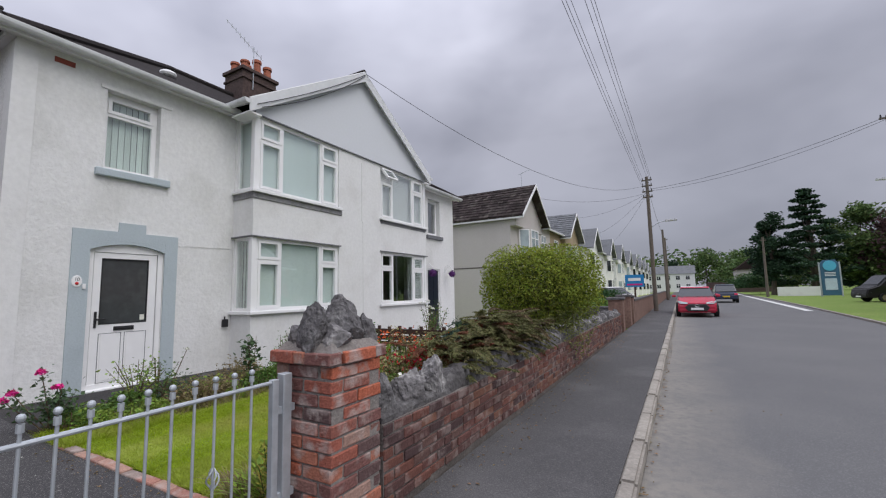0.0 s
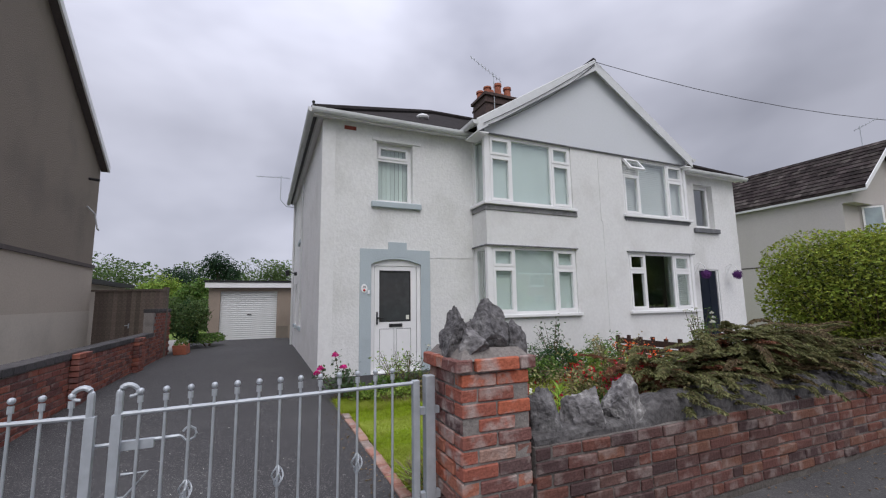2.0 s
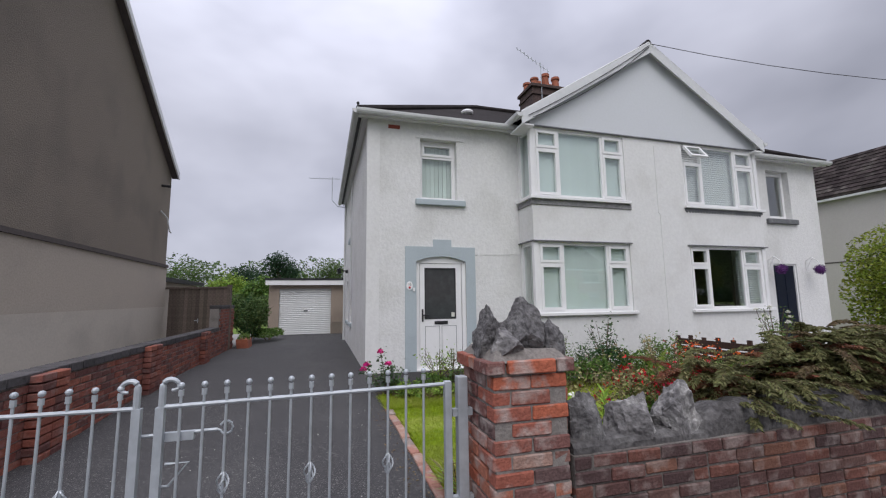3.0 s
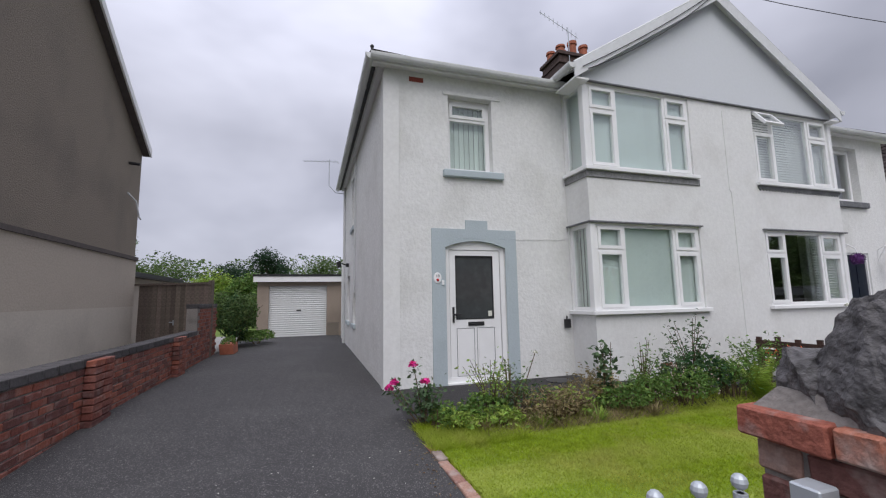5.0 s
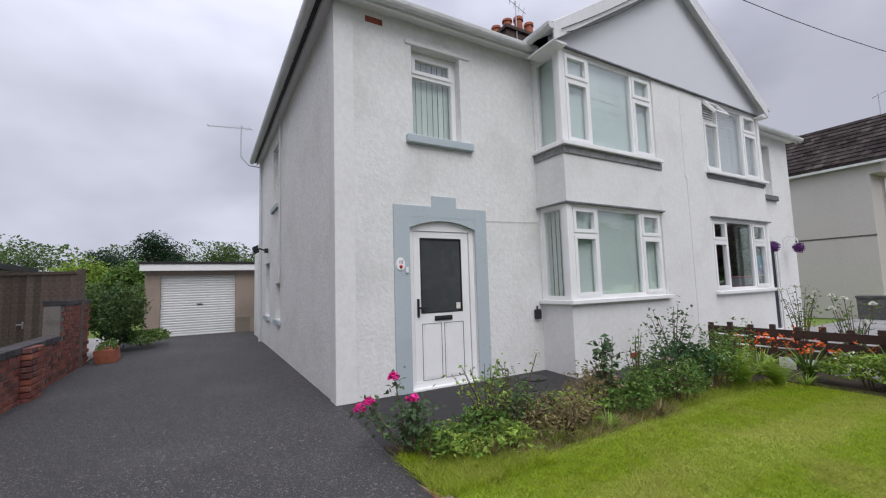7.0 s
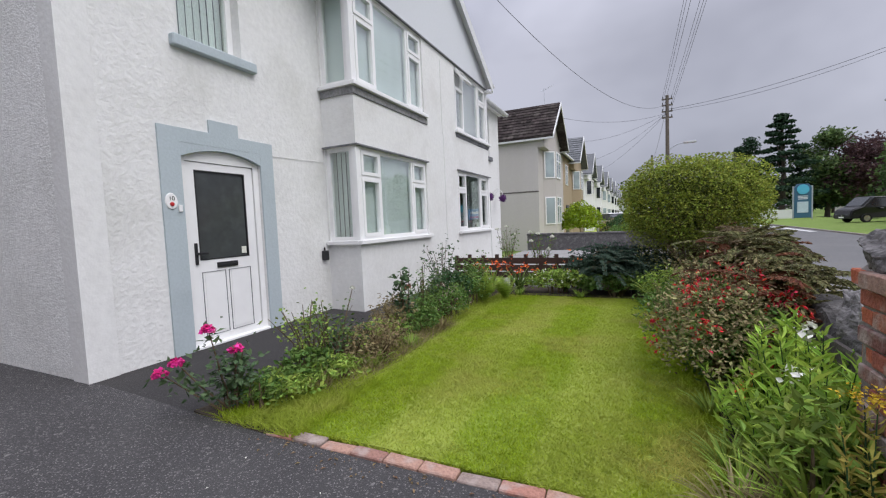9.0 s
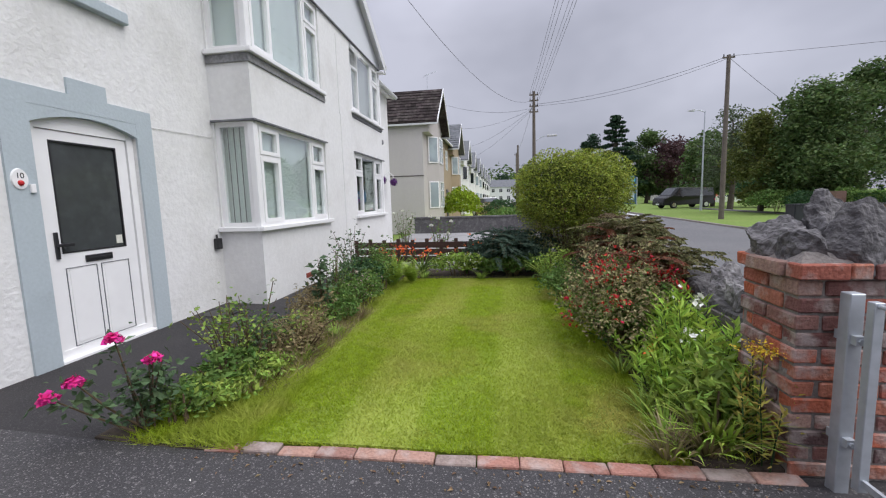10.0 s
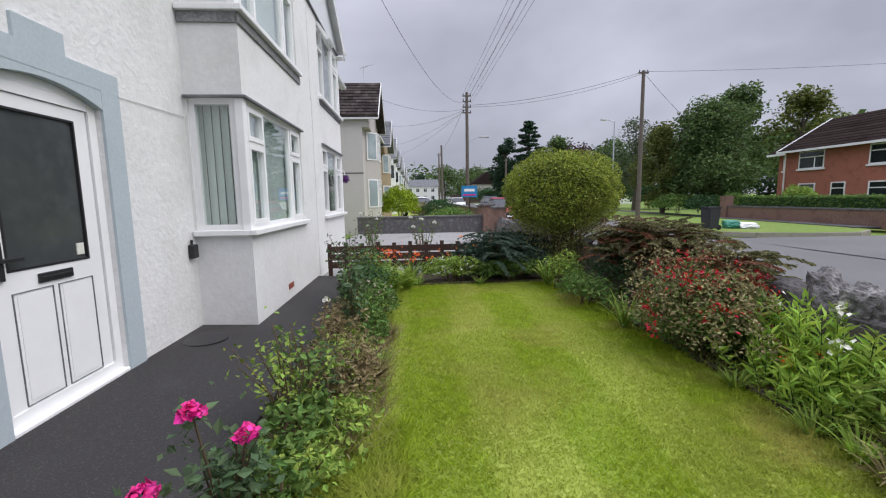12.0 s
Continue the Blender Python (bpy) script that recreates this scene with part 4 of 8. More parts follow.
# bay windows
for side in (0, 1):
    for lo, hi, upper in ((LZ[0], LZ[1], 0), (UZ[0], UZ[1], 1)):
        tz = hi - 0.42
        if side == 0:
            u0, u1, l, r = YA + 0.09, 6.90, 5.35, 6.37
        else:
            u0, u1, l, r = 8.42, YB - 0.09, 8.96, 9.93
        cells = bay_cells(u0 + 0.03, u1 - 0.03, lo + 0.03, hi - 0.03, l, r, tz)
        hwindow(P_BAY, u0, u1, lo, hi, cells, d=0.03, fw=0.04, open_cell=1 if side and upper else None)
        pl = P_BSR if side else P_BSL
        hwindow(pl, F + 0.03, B - 0.09, lo, hi, [(F + 0.06, B - 0.12, lo + 0.03, hi - 0.03, 0)], d=0.03, fw=0.04)
        bm = bmesh.new()
        ya, yb = (YA - 0.005, YA + 0.088) if not side else (YB - 0.088, YB + 0.005)
        box(bm, B - 0.088, B + 0.005, ya, yb, lo, hi)
        hpart("corner_post", bevelled(bm, 0.008), M_UPVC, "white corner post of the bay window")
        # sill round the corner, and the drip above
        bm = bmesh.new()
        fy0, fy1 = (YA - 0.06, 6.96) if not side else (8.36, YB + 0.06)
        box(bm, B + 0.001, B + 0.075, fy0, fy1, lo - 0.055, lo + 0.004)
        if side:
            box(bm, F + 0.01, B, YB + 0.001, YB + 0.06, lo - 0.055, lo + 0.004)
        else:
            box(bm, F + 0.01, B, YA - 0.06, YA - 0.001, lo - 0.055, lo + 0.004)
        hpart("sill", bevelled(bm, 0.006), M_UPVC, "white projecting window sill")
        if not upper:
            bm = bmesh.new()
            box(bm, B + 0.001, B + 0.045, fy0 + 0.02, fy1 - 0.02, hi, hi + 0.022)
            if not side:
                box(bm, F + 0.01, B, YA - 0.04, YA - 0.001, hi, hi + 0.022)
            hpart("drip_strip", bm, M_LEAD, "thin grey drip strip above the window")
# dark band under the upper windows
bm = bmesh.new()
box(bm, B + 0.001, B + 0.022, YA - 0.022, 6.99, 3.165, 3.272)
box(bm, F + 0.01, B, YA - 0.022, YA - 0.001, 3.165, 3.272)
hpart("flashing_band", bevelled(bm, 0.006), M_CEMENT, "grey weathered cement band below the upper bay window")
bm = bmesh.new()
box(bm, B + 0.001, B + 0.02, 8.39, YB + 0.02, 3.22, 3.272)
for k in range(28):
    y = 8.40 + k * 0.078
    prism(bm, [(B + 0.002, y, 3.22), (B + 0.002, y + 0.075, 3.22), (B + 0.002, y + 0.0375, 3.175)], (0.016, 0, 0))
hpart("flashing_band", bm, M_LEAD, "dark scalloped flashing below the upper bay window")
# the open top light next door
bm = bmesh.new()
pv = Plane((0, 0, 0), (0, 1, 0), (1, 0, 0))
ring(bm, pv, 0.02, 0.49, -0.36, 0.0, 0.05, 0.0, 0.05)
bmesh.ops.transform(bm, matrix=Matrix.Translation((B + 0.02, 8.44, UZ[1] - 0.04)) @ Matrix.Rotation(radians(-36), 4, 'Y'), verts=bm.verts[:])
vent = hpart("top_light", bm, M_UPVC, "white top-hung light standing open")
bm = bmesh.new()
pv.box(bm, 0.07, 0.44, -0.31, -0.05, 0.02, 0.026)
bmesh.ops.transform(bm, matrix=Matrix.Translation((B + 0.02, 8.44, UZ[1] - 0.04)) @ Matrix.Rotation(radians(-36), 4, 'Y'), verts=bm.verts[:])
hpart("pane", bm, M_GLASS, "", vent).visible_shadow = False
# next door's narrow window and door
hwindow(P_FRONT, 11.70, 12.48, 3.30, 4.56, [(11.73, 12.45, 3.33, 4.53, 1)], d=0.15)
bm = bmesh.new(); P_FRONT.box(bm, 11.56, 12.60, 3.17, 3.295, -0.07, 0.15)
hpart("sill", bevelled(bm, 0.01), M_LEAD, "dark painted sill")
bm = bmesh.new(); P_FRONT.box(bm, 11.66, 12.38, 0.10, 2.12, 0.06, 0.11)
d2 = hpart("front_door", bm, M_NAVY, "dark navy panelled front door")
for a in (11.74, 12.06):
    for c, e in ((0.25, 0.85), (0.98, 1.42), (1.5, 1.9)):
        bm = bmesh.new(); P_FRONT.box(bm, a, a + 0.24, c, e, 0.05, 0.061); hpart("panel", bm, M_NAVY, "", d2)
bm = bmesh.new(); ring(bm, P_FRONT, 11.62, 12.42, 0.06, 2.16, 0.04, 0.03, 0.12)
hpart("frame", bm, M_UPVC, "white door frame", d2)
# side windows and sills
for a, b, c, e in SIDE:
    hwindow(P_SIDE, a, b, c, e, [(a + 0.03, b - 0.03, c + 0.03, e - 0.03, 1)], d=0.12)
    bm = bmesh.new(); P_SIDE.box(bm, a - 0.06, b + 0.06, c - 0.10, c - 0.002, -0.05, 0.1)
    hpart("sill", bevelled(bm, 0.008), M_SURROUND, "grey-blue painted sill")
# air bricks
for c, pl in (((2.04, 4.64), P_FRONT), ((5.86, 0.20), P_BAY)):
    bm = bmesh.new()
    pl.box(bm, c[0] , c[0] + 0.225, c[1], c[1] + 0.075, -0.006, 0.004)
    for k in range(4):
        pl.box(bm, c[0] + 0.01, c[0] + 0.215, c[1] + 0.008 + k * 0.017, c[1] + 0.016 + k * 0.017, -0.010, -0.005)
    hpart("air_brick", bm, M_VENT, "red clay air brick")
# raised line standing in for the party-line crack and its shade; bay cable
bm = bmesh.new()
tube(bm, [(B + 0.004, YC - 0.02, 4.6), (B + 0.004, YC - 0.02, 3.15), (B + 0.004, YC + 0.02, 3.1), (B + 0.004, YC + 0.03, 0.05)], 0.010, 6)
hpart("cable_run", bm, M_SMOOTH, "thin raised line for the crack and step at the party line")
bm = bmesh.new()
tube(bm, [(F + 0.01, 3.73, 2.23), (F + 0.01, 4.68, 2.26), (F + 0.02, 4.70, 2.3)], 0.0035, 6)
hpart("cable_run", bm, M_SMOOTH, "painted cable to the bay")
# roof
RX, RZ, OV = -10.8, 7.10, 0.19
ex0, ex1, ey0, ey1 = XB - OV, F + OV, Y0 - OV, Y1 + OV
ry0, ry1 = 5.2, Y1 - 3.6
bm = bmesh.new()
c = [bm.verts.new(p) for p in ((ex1, ey0, EAVE + 0.03), (ex1, ey1, EAVE + 0.03), (ex0, ey1, EAVE + 0.03), (ex0, ey0, EAVE + 0.03), (RX, ry0, RZ), (RX, ry1, RZ))]
for f in ((0, 1, 5, 4), (1, 2, 5), (2, 3, 4, 5), (3, 0, 4), (3, 2, 1, 0)):
    bm.faces.new([c[i] for i in f])
bmesh.ops.recalc_face_normals(bm, faces=bm.faces[:])
hpart("roof", bm, M_SLATE, "dark slate hipped roof")
bm = bmesh.new()
for a, b in (((ex1, ey0, EAVE + 0.05), (RX, ry0, RZ + 0.03)), ((RX, ry0, RZ + 0.03), (RX, ry1, RZ + 0.03)), ((ex0, ey0, EAVE + 0.05), (RX, ry0, RZ + 0.03)), ((ex1, ey1, EAVE + 0.05), (RX, ry1, RZ + 0.03))):
    tube(bm, [a, b], 0.075, 8)
hpart("ridge_capping", bm, M_SLATE, "dark ridge and hip tiles")
bm = bmesh.new(); ball(bm, (ex1 + 0.02, ey0 - 0.02, EAVE + 0.15), 0.03, 8); tube(bm, [(ex1 + 0.02, ey0 - 0.02, EAVE), (ex1 + 0.02, ey0 - 0.02, EAVE + 0.14)], 0.02, 6)
hpart("hip_end", bm, M_DARK, "small dark hip finial")
# roof vent
bm = bmesh.new(); ball(bm, (-8.75, 4.2, 5.90), 0.16, 10, 0.5)
hpart("roof_vent", bm, M_UPVC, "white domed roof vent")
# soffit, fascia, gutter of left and right parts
def eaves(x0, x1, y0, y1):
    bm = bmesh.new(); box(bm, x0, x1, y0, y1, EAVE - 0.02, EAVE + 0.02)
    hpart("soffit", bm, M_UPVC, "white soffit board")
eaves(F - 0.02, F + OV, Y0 - OV, YA - 0.02)
eaves(F - 0.02, F + OV, YB + 0.02, Y1 + OV)
eaves(XB - OV, F - 0.03, Y0 - 0.10, Y0 + 0.02)
# the shade behind the side gutter, put in as a near-black board
hpart("eave_shade_strip", boxes((XB - OV, F + 0.0, Y0 - OV, Y0 - 0.103, EAVE + 0.0, EAVE + 0.024)), M_DARK, "near-black strip for the shaded felt behind the side gutter")
def gutter(a, b, label="weathered white plastic gutter"):
    bm = bmesh.new()
    a, b = Vector(a), Vector(b)
    d = (b - a).normalized()
    s = Vector((0, 0, 1)).cross(d)
    prof = [(math.cos(t) * 0.062, math.sin(t) * 0.075) for t in np.linspace(math.pi, 2 * math.pi, 8)] + [(0.062, 0.015), (0.05, 0.015)] + [(math.cos(t) * 0.05, math.sin(t) * 0.06) for t in np.linspace(2 * math.pi, math.pi, 7)] + [(-0.062, 0.015)]
    prism(bm, [a + s * p + Vector((0, 0, q)) for p, q in prof], b - a)
    n = max(2, int((b - a).length / 0.9))
    for k in range(n + 1):
        p = a + d * ((b - a).length * (k + 0.02) / (n + 0.04))
        prism(bm, [p + s * math.cos(t) * 0.07 + Vector((0, 0, math.sin(t) * 0.083 + 0.004)) for t in np.linspace(math.pi, 2 * math.pi, 8)], d * 0.04)
    return hpart("gutter", bm, M_GUTTER, label)
gutter((ex1 + 0.05, ey0 - 0.05, EAVE + 0.02), (ex1 + 0.05, YA - 0.12, EAVE + 0.02))
gutter((ex1 + 0.05, YB + 0.12, EAVE + 0.02), (ex1 + 0.05, ey1 + 0.05, EAVE + 0.02))
gutter((ex0, ey0 - 0.05, EAVE + 0.02), (ex1 + 0.05, ey0 - 0.05, EAVE + 0.02))
for d_ in ((ex1 - 0.02, ex1 + 0.002, ey0, YA - 0.1), (ex0, F + 0.0, Y0 - 0.122, Y0 - 0.1002), (ex1 - 0.02, ex1 + 0.002, YB + 0.1, ey1)):
    hpart("fascia", boxes((*d_, EAVE - 0.07, EAVE + (0.02 if d_[0] == ex0 else 0.09))), M_GUTTER if d_[0] == ex0 else M_UPVC, "white fascia board")
# shared gable
GF = B + 0.15
GY0, GY1, GE, GA = 4.49, 10.68, 4.87, 6.82
YG = 7.63
sl = (GA - GE) / (YG - GY0)
sr_ = (GA - GE) / (GY1 - YG)
bm = bmesh.new()
prism(bm, [(B + 0.02, YA, 4.76), (B + 0.02, YB, 4.76), (B + 0.02, YB, GE + (GY1 - YB) * sr_ - 0.001), (B + 0.02, YG, GA - 0.001), (B + 0.02, YA, GE + (YA - GY0) * sl - 0.001)], (-0.2, 0, 0))
hpart("gable_panel", bm, M_GABLE, "pale blue-grey painted gable panel")
bm = bmesh.new()
box(bm, B + 0.001, B + 0.04, YA - 0.02, YB + 0.02, 4.735, 4.757)
hpart("gable_drip", bm, M_LEAD, "thin dark strip under the gable")
for sgn, yo in ((1, GY0), (-1, GY1)):
    bm = bmesh.new()
    prism(bm, [(GF, yo, GE), (GF, YG, GA), (GF, YG, GA + 0.07), (GF, yo - 0.02 * sgn, GE + 0.055)], (RX - GF, 0, 0))
    hpart("gable_roof", bm, M_SLATE, "dark slate gable roof slope")
    bm = bmesh.new()
    prism(bm, [(GF + 0.022, yo, GE - 0.19), (GF + 0.022, YG, GA - 0.17), (GF + 0.022, YG, GA + 0.06), (GF + 0.022, yo - 0.02 * sgn, GE + 0.05)], (-0.022, 0, 0))
    hpart("bargeboard", bm, M_BARGE, "weathered white bargeboard")
    bm = bmesh.new()
    prism(bm, [(GF + 0.001, yo, GE - 0.03), (GF + 0.001, YG, GA - 0.03), (GF + 0.001, YG, GA - 0.002), (GF + 0.001, yo, GE - 0.002)], (B - GF - 0.12, 0, 0))
    hpart("verge_soffit", bm, M_UPVC, "pale soffit under the verge")
    bm = bmesh.new()
    ys = sorted((yo, yo + 0.26 * sgn))
    box(bm, B - 0.1, GF - 0.002, ys[0], ys[1], GE - 0.19, GE - 0.162)
    box(bm, F + 0.2, B - 0.1, ys[0], ys[1], GE - 0.19, GE - 0.162)
    hpart("soffit", bm, M_UPVC, "white boxed eave end")
    gutter((F + OV, yo - 0.05 * sgn, GE + 0.03), (GF, yo - 0.05 * sgn, GE + 0.03))
    bm = bmesh.new()
    tube(bm, [(GF, yo, GE + 0.065), (GF, YG, GA + 0.075)], 0.022, 6)
    hpart("verge_trim", bm, M_GUTTER, "grey verge trim")
bm = bmesh.new(); tube(bm, [(GF, YG, GA + 0.08), (RX, YG, GA + 0.08)], 0.07, 8)
hpart("ridge_capping", bm, M_SLATE, "dark ridge tiles")
# chimney
CHX, CHY = -10.75, 7.45
chim = thing("chimney_stack", "sooty brick chimney stack with terracotta pots", "chimney", (CHX, CHY, 6.7))
bm = bmesh.new()
box(bm, -0.42, 0.42, -0.55, 0.55, -0.2, 1.10)
part("shaft", bm, M_STACK, chim)
bm = bmesh.new()
box(bm, -0.48, 0.48, -0.61, 0.61, 1.10, 1.20); box(bm, -0.46, 0.46, -0.58, 0.58, 0.86, 0.93)
part("corbel", bevelled(bm, 0.01), M_STACK, chim)
for px, py, h in ((-0.22, -0.38, 0.36), (-0.22, 0.0, 0.46), (-0.22, 0.38, 0.40), (0.22, -0.36, 0.30), (0.22, 0.02, 0.48), (0.22, 0.38, 0.42)):
    bm = bmesh.new()
    tube(bm, [(px, py, 1.18), (px, py, 1.18 + h * 0.8), (px, py, 1.18 + h * 0.82), (px, py, 1.18 + h)], [0.125, 0.105, 0.135, 0.13], 12)
    part("pot", bm, M_POT, chim)
def aerial(name, at, boom, up=0.9, n=9, label="thin metal television aerial", tilt=0.12):
    """A pole with a boom and its cross rods."""
    t = thing(name, label, "aerial", at)
    bm = bmesh.new()
    tube(bm, [(0, 0, 0), (0, 0, up)], 0.014, 6)
    part("mast", bm, M_STEEL, t)
    bm = bmesh.new()
    d = Vector(boom)
    tube(bm, [Vector((0, 0, up * 0.92)) - d * 0.25, Vector((0, 0, up * 0.92)) + d * 0.75], 0.009, 6)
    part("boom", bm, M_STEEL, t)
    s = d.cross(Vector((0, 0, 1))).normalized()
    bm = bmesh.new()
    for k in range(n):
        p = Vector((0, 0, up * 0.92)) + d * (0.72 - 0.92 * k / (n - 1))
        w = 0.10 + 0.09 * k / n
        tube(bm, [p - s * w, p + s * w], 0.005, 5)
    part("director_array", bm, M_STEEL, t)
    return t
aerial("roof_aerial", (CHX + 0.45, CHY - 0.25, 7.3), (-0.55, -0.8, 1.0), 1.3)
wa = aerial("wall_aerial", (-14.6, 1.15, 4.95), (-0.55, -1.05, 0.12), 0.85)
bm = bmesh.new(); tube(bm, [(0, 0.55, -0.25), (0, 0.2, -0.22), (0, 0, 0.0)], 0.014, 6); part("bracket", bm, M_STEEL, wa)
# flood lamp on the side wall
fl = thing("security_lamp", "black security lamp on the side wall", "lamp", (-13.1, Y0, 2.3))
bm = bmesh.new(); box(bm, -0.05, 0.05, -0.08, 0.0, -0.05, 0.05); tube(bm, [(0, -0.05, 0), (0, -0.2, 0.05)], 0.02, 6)
part("bracket", bm, M_DARK, fl)
bm = bmesh.new(); prism(bm, [(-0.12, -0.2, -0.04), (0.12, -0.2, -0.04), (0.14, -0.24, 0.12), (-0.14, -0.24, 0.12)], (0, -0.1, -0.05)); part("head", bm, M_DARK, fl)
# outside socket on the bay return
ot = thing("outdoor_socket", "black weatherproof socket box on the white wall", "socket", (F + 0.0, 4.60, 0.9))
part("box", bevelled(boxes((0.002, 0.06, -0.05, 0.05, -0.07, 0.07)), 0.008), M_DARK, ot)
bm = bmesh.new(); tube(bm, [(0.02, 0.0, 0.07), (0.02, 0.0, 0.12)], 0.012, 6); part("conduit", bm, M_DARK, ot)
# down pipe on the side
dp = thing("waste_pipe", "thin grey waste pipe on the side wall", "pipe", (-11.05, Y0 - 0.04, 0))
bm = bmesh.new(); tube(bm, [(0, 0, 4.75), (-0.1, 0, 1.5)], 0.022, 8); part("pipe", bm, M_GUTTER, dp)
dp = thing("rain_pipe", "white rain pipe at the rear corner", "pipe", (-14.25, Y0 - 0.05, 0))
bm = bmesh.new(); tube(bm, [(0, 0, 4.8), (0, 0, 0.05)], 0.035, 8); part("pipe", bm, M_GUTTER, dp)

# ---- blinds behind the glass ----
def roller(y0, y1, z0, z1, x, label="pale blind drawn behind the bay window"):
    t = thing("roller_blind", label, "blind", (x, (y0 + y1) / 2, z1))
    bm = bmesh.new()
    a = (y1 - y0) / 2
    n = 24
    front = [(0.003 * math.sin(k * 1.7), -a + 2 * a * k / n, 0) for k in range(n + 1)]
    prism(bm, front + [(x_ - 0.004, y_, z_) for x_, y_, z_ in front[::-1]], (0, 0, z0 - z1))
    part("fabric", bm, M_BLIND, t)
roller(4.84, 6.87, 1.12, 2.44, B - 0.115)
roller(4.84, 6.87, 3.36, 4.72, B - 0.115)
slat_bm = bmesh.new()
box(slat_bm, -0.002, 0.002, -0.044, 0.044, -1.0, 0)
slat_me = bpy.data.meshes.new("slat"); slat_bm.to_mesh(slat_me); slat_bm.free(); slat_me.materials.append(M_SLAT)
def vertical_blind(at, length, n, along_x, turn, label):
    t = thing("vertical_blind", label, "blind", at)
    for k in range(n):
        o = new("slat", slat_me)
        o.parent = t
        d = (k + 0.5) * 0.086
        o.matrix_local = Matrix.Translation((d, 0, 0) if along_x else (0, d, 0)) @ Matrix.Rotation(radians(turn + random.uniform(-3, 3)), 4, 'Z') @ Matrix.Diagonal((1, 1, length, 1))
    bm = bmesh.new()
    box(bm, *((0, n * 0.086, -0.02, 0.02) if along_x else (-0.02, 0.02, 0, n * 0.086)), 0, 0.03)
    part("headrail", bm, M_UPVC, t)
vertical_blind((F - 0.24, 2.66, 4.47), 1.17, 9, False, 14, "pale vertical slat blind behind the upper window")
vertical_blind((F + 0.02, YA + 0.16, 2.43), 1.32, 6, True, 74, "pale vertical slat blind in the bay's side window")
bm = bmesh.new(); box(bm, F, B - 0.12, YA + 0.135, YA + 0.14, 3.35, 4.72)
t = thing("side_blind", "pale blind drawn behind the upper side window", "blind"); part("fabric", bm, M_BLIND, t)
# next door: slatted blinds in part of the windows
def venetian(x, y0, y1, z0, z1, label, shut=False):
    t = thing("venetian_blind", label, "blind", (x, (y0 + y1) / 2, z1))
    a = (y1 - y0) / 2
    n = int((z1 - z0) / 0.05)
    for k in range(n):
        bm = bmesh.new()
        w, h = (0.006, 0.047) if shut else (0.018, 0.02)
        prism(bm, [(-w, -a, -0.05 * k), (w, -a, -0.05 * k - h), (w, -a, -0.05 * k - h + 0.003), (-w, -a, -0.05 * k + 0.003)], (0, 2 * a, 0))
        part("slat", bm, M_UPVC, t)
venetian(B - 0.16, 9.90, 10.48, 1.15, 2.42, "white slatted blind half covering the window")
venetian(B - 0.16, 8.50, 10.48, 3.36, 4.70, "pale slatted blind closed in the upper window", True)
# invented inner walls that keep the view through the panes dark
room = thing("front_room", "room walls added behind the windows, painted near-black for dimness", "room", kind="structure")
bm = bmesh.new(); box(bm, B - 3.0, B - 2.9, 7.85, 10.6, 0.1, 4.8); part("back_wall", bm, M_ROOMSHADE, room)
bm = bmesh.new(); box(bm, XB, F - 0.3, 10.9, 11.0, 0.1, 4.8); part("partition", bm, M_ROOMSHADE, room)
bm = bmesh.new(); box(bm, F - 2.2, F - 2.1, 1.95, 7.5, 0.1, 4.8); part("back_wall", bm, M_ROOMSHADE, room)
# hanging baskets
for y in (11.45, 12.75):
    t = thing("hanging_basket", "purple flower ball hanging from a white bracket", "hanging basket", (F, y, 2.0), "hanging baskets by the navy door")
    bm = bmesh.new(); tube(bm, [(0, 0, 0), (0.02, 0, 0.25), (0.15, 0, 0.32), (0.28, 0, 0.22), (0.30, 0, 0.12)], 0.012, 6); tube(bm, [(0, 0, 0.02), (0.16, 0, 0.30)], 0.008, 5)
    part("bracket", bm, M_UPVC, t)
    bm = bmesh.new(); ball(bm, (0.3, 0, 0.0), 0.10, 10); tube(bm, [(0.3, 0, 0.1), (0.3, 0, 0.13)], 0.004, 5); part("ball", bm, M_PURPLE, t)
    rng = np.random.default_rng(int(y * 10)); leaf_object("blossom", shell_points(rng, 420, (0.3, 0, 0.0), (0.125, 0.125, 0.125), bumps=0.05, depth=0.2), 0.03, M_PURPLE, t, rng)

# ---- garage ----
ga = thing("garage", "flat-roofed garage with a white roller shutter", "garage", (-17.9, 0.3, 0))
bm = wall_mesh(Plane((0, 0, 0), (0, 1, 0), (1, 0, 0)), -1.5, 2.2, -0.1, 2.2, [(-1.1, 0.95, -0.1, 1.92)], 0.2)
box(bm, -5, -0.2, -1.5, -1.3, -0.1, 2.2); box(bm, -5, -0.2, 2.0, 2.2, -0.1, 2.2); box(bm, -5.2, -5, -1.5, 2.2, -0.1, 2.2)
part("wall", bm, M_GARAGEWALL, ga, "brown pebbledash wall")
bm = bmesh.new(); box(bm, -5.3, 0.22, -1.65, 2.3, 2.26, 2.34); part("roof", bm, M_DARK, ga, "dark felt roof edge")
bm = bmesh.new(); box(bm, 0.16, 0.20, -1.62, 2.3, 2.06, 2.258); part("fascia", bm, M_UPVC, ga, "white fascia board")
bm = bmesh.new(); box(bm, 0.002, 0.02, 0.98, 1.4, 0.0, 0.52); part("plinth", bm, M_BROWNWALL, ga, "darker plinth patch")
sh = bmesh.new(); box(sh, -0.14, -0.12, -1.1, 0.95, 0.0, 1.92); sh = part("shutter", sh, M_GARAGE, ga, "white ribbed roller shutter")
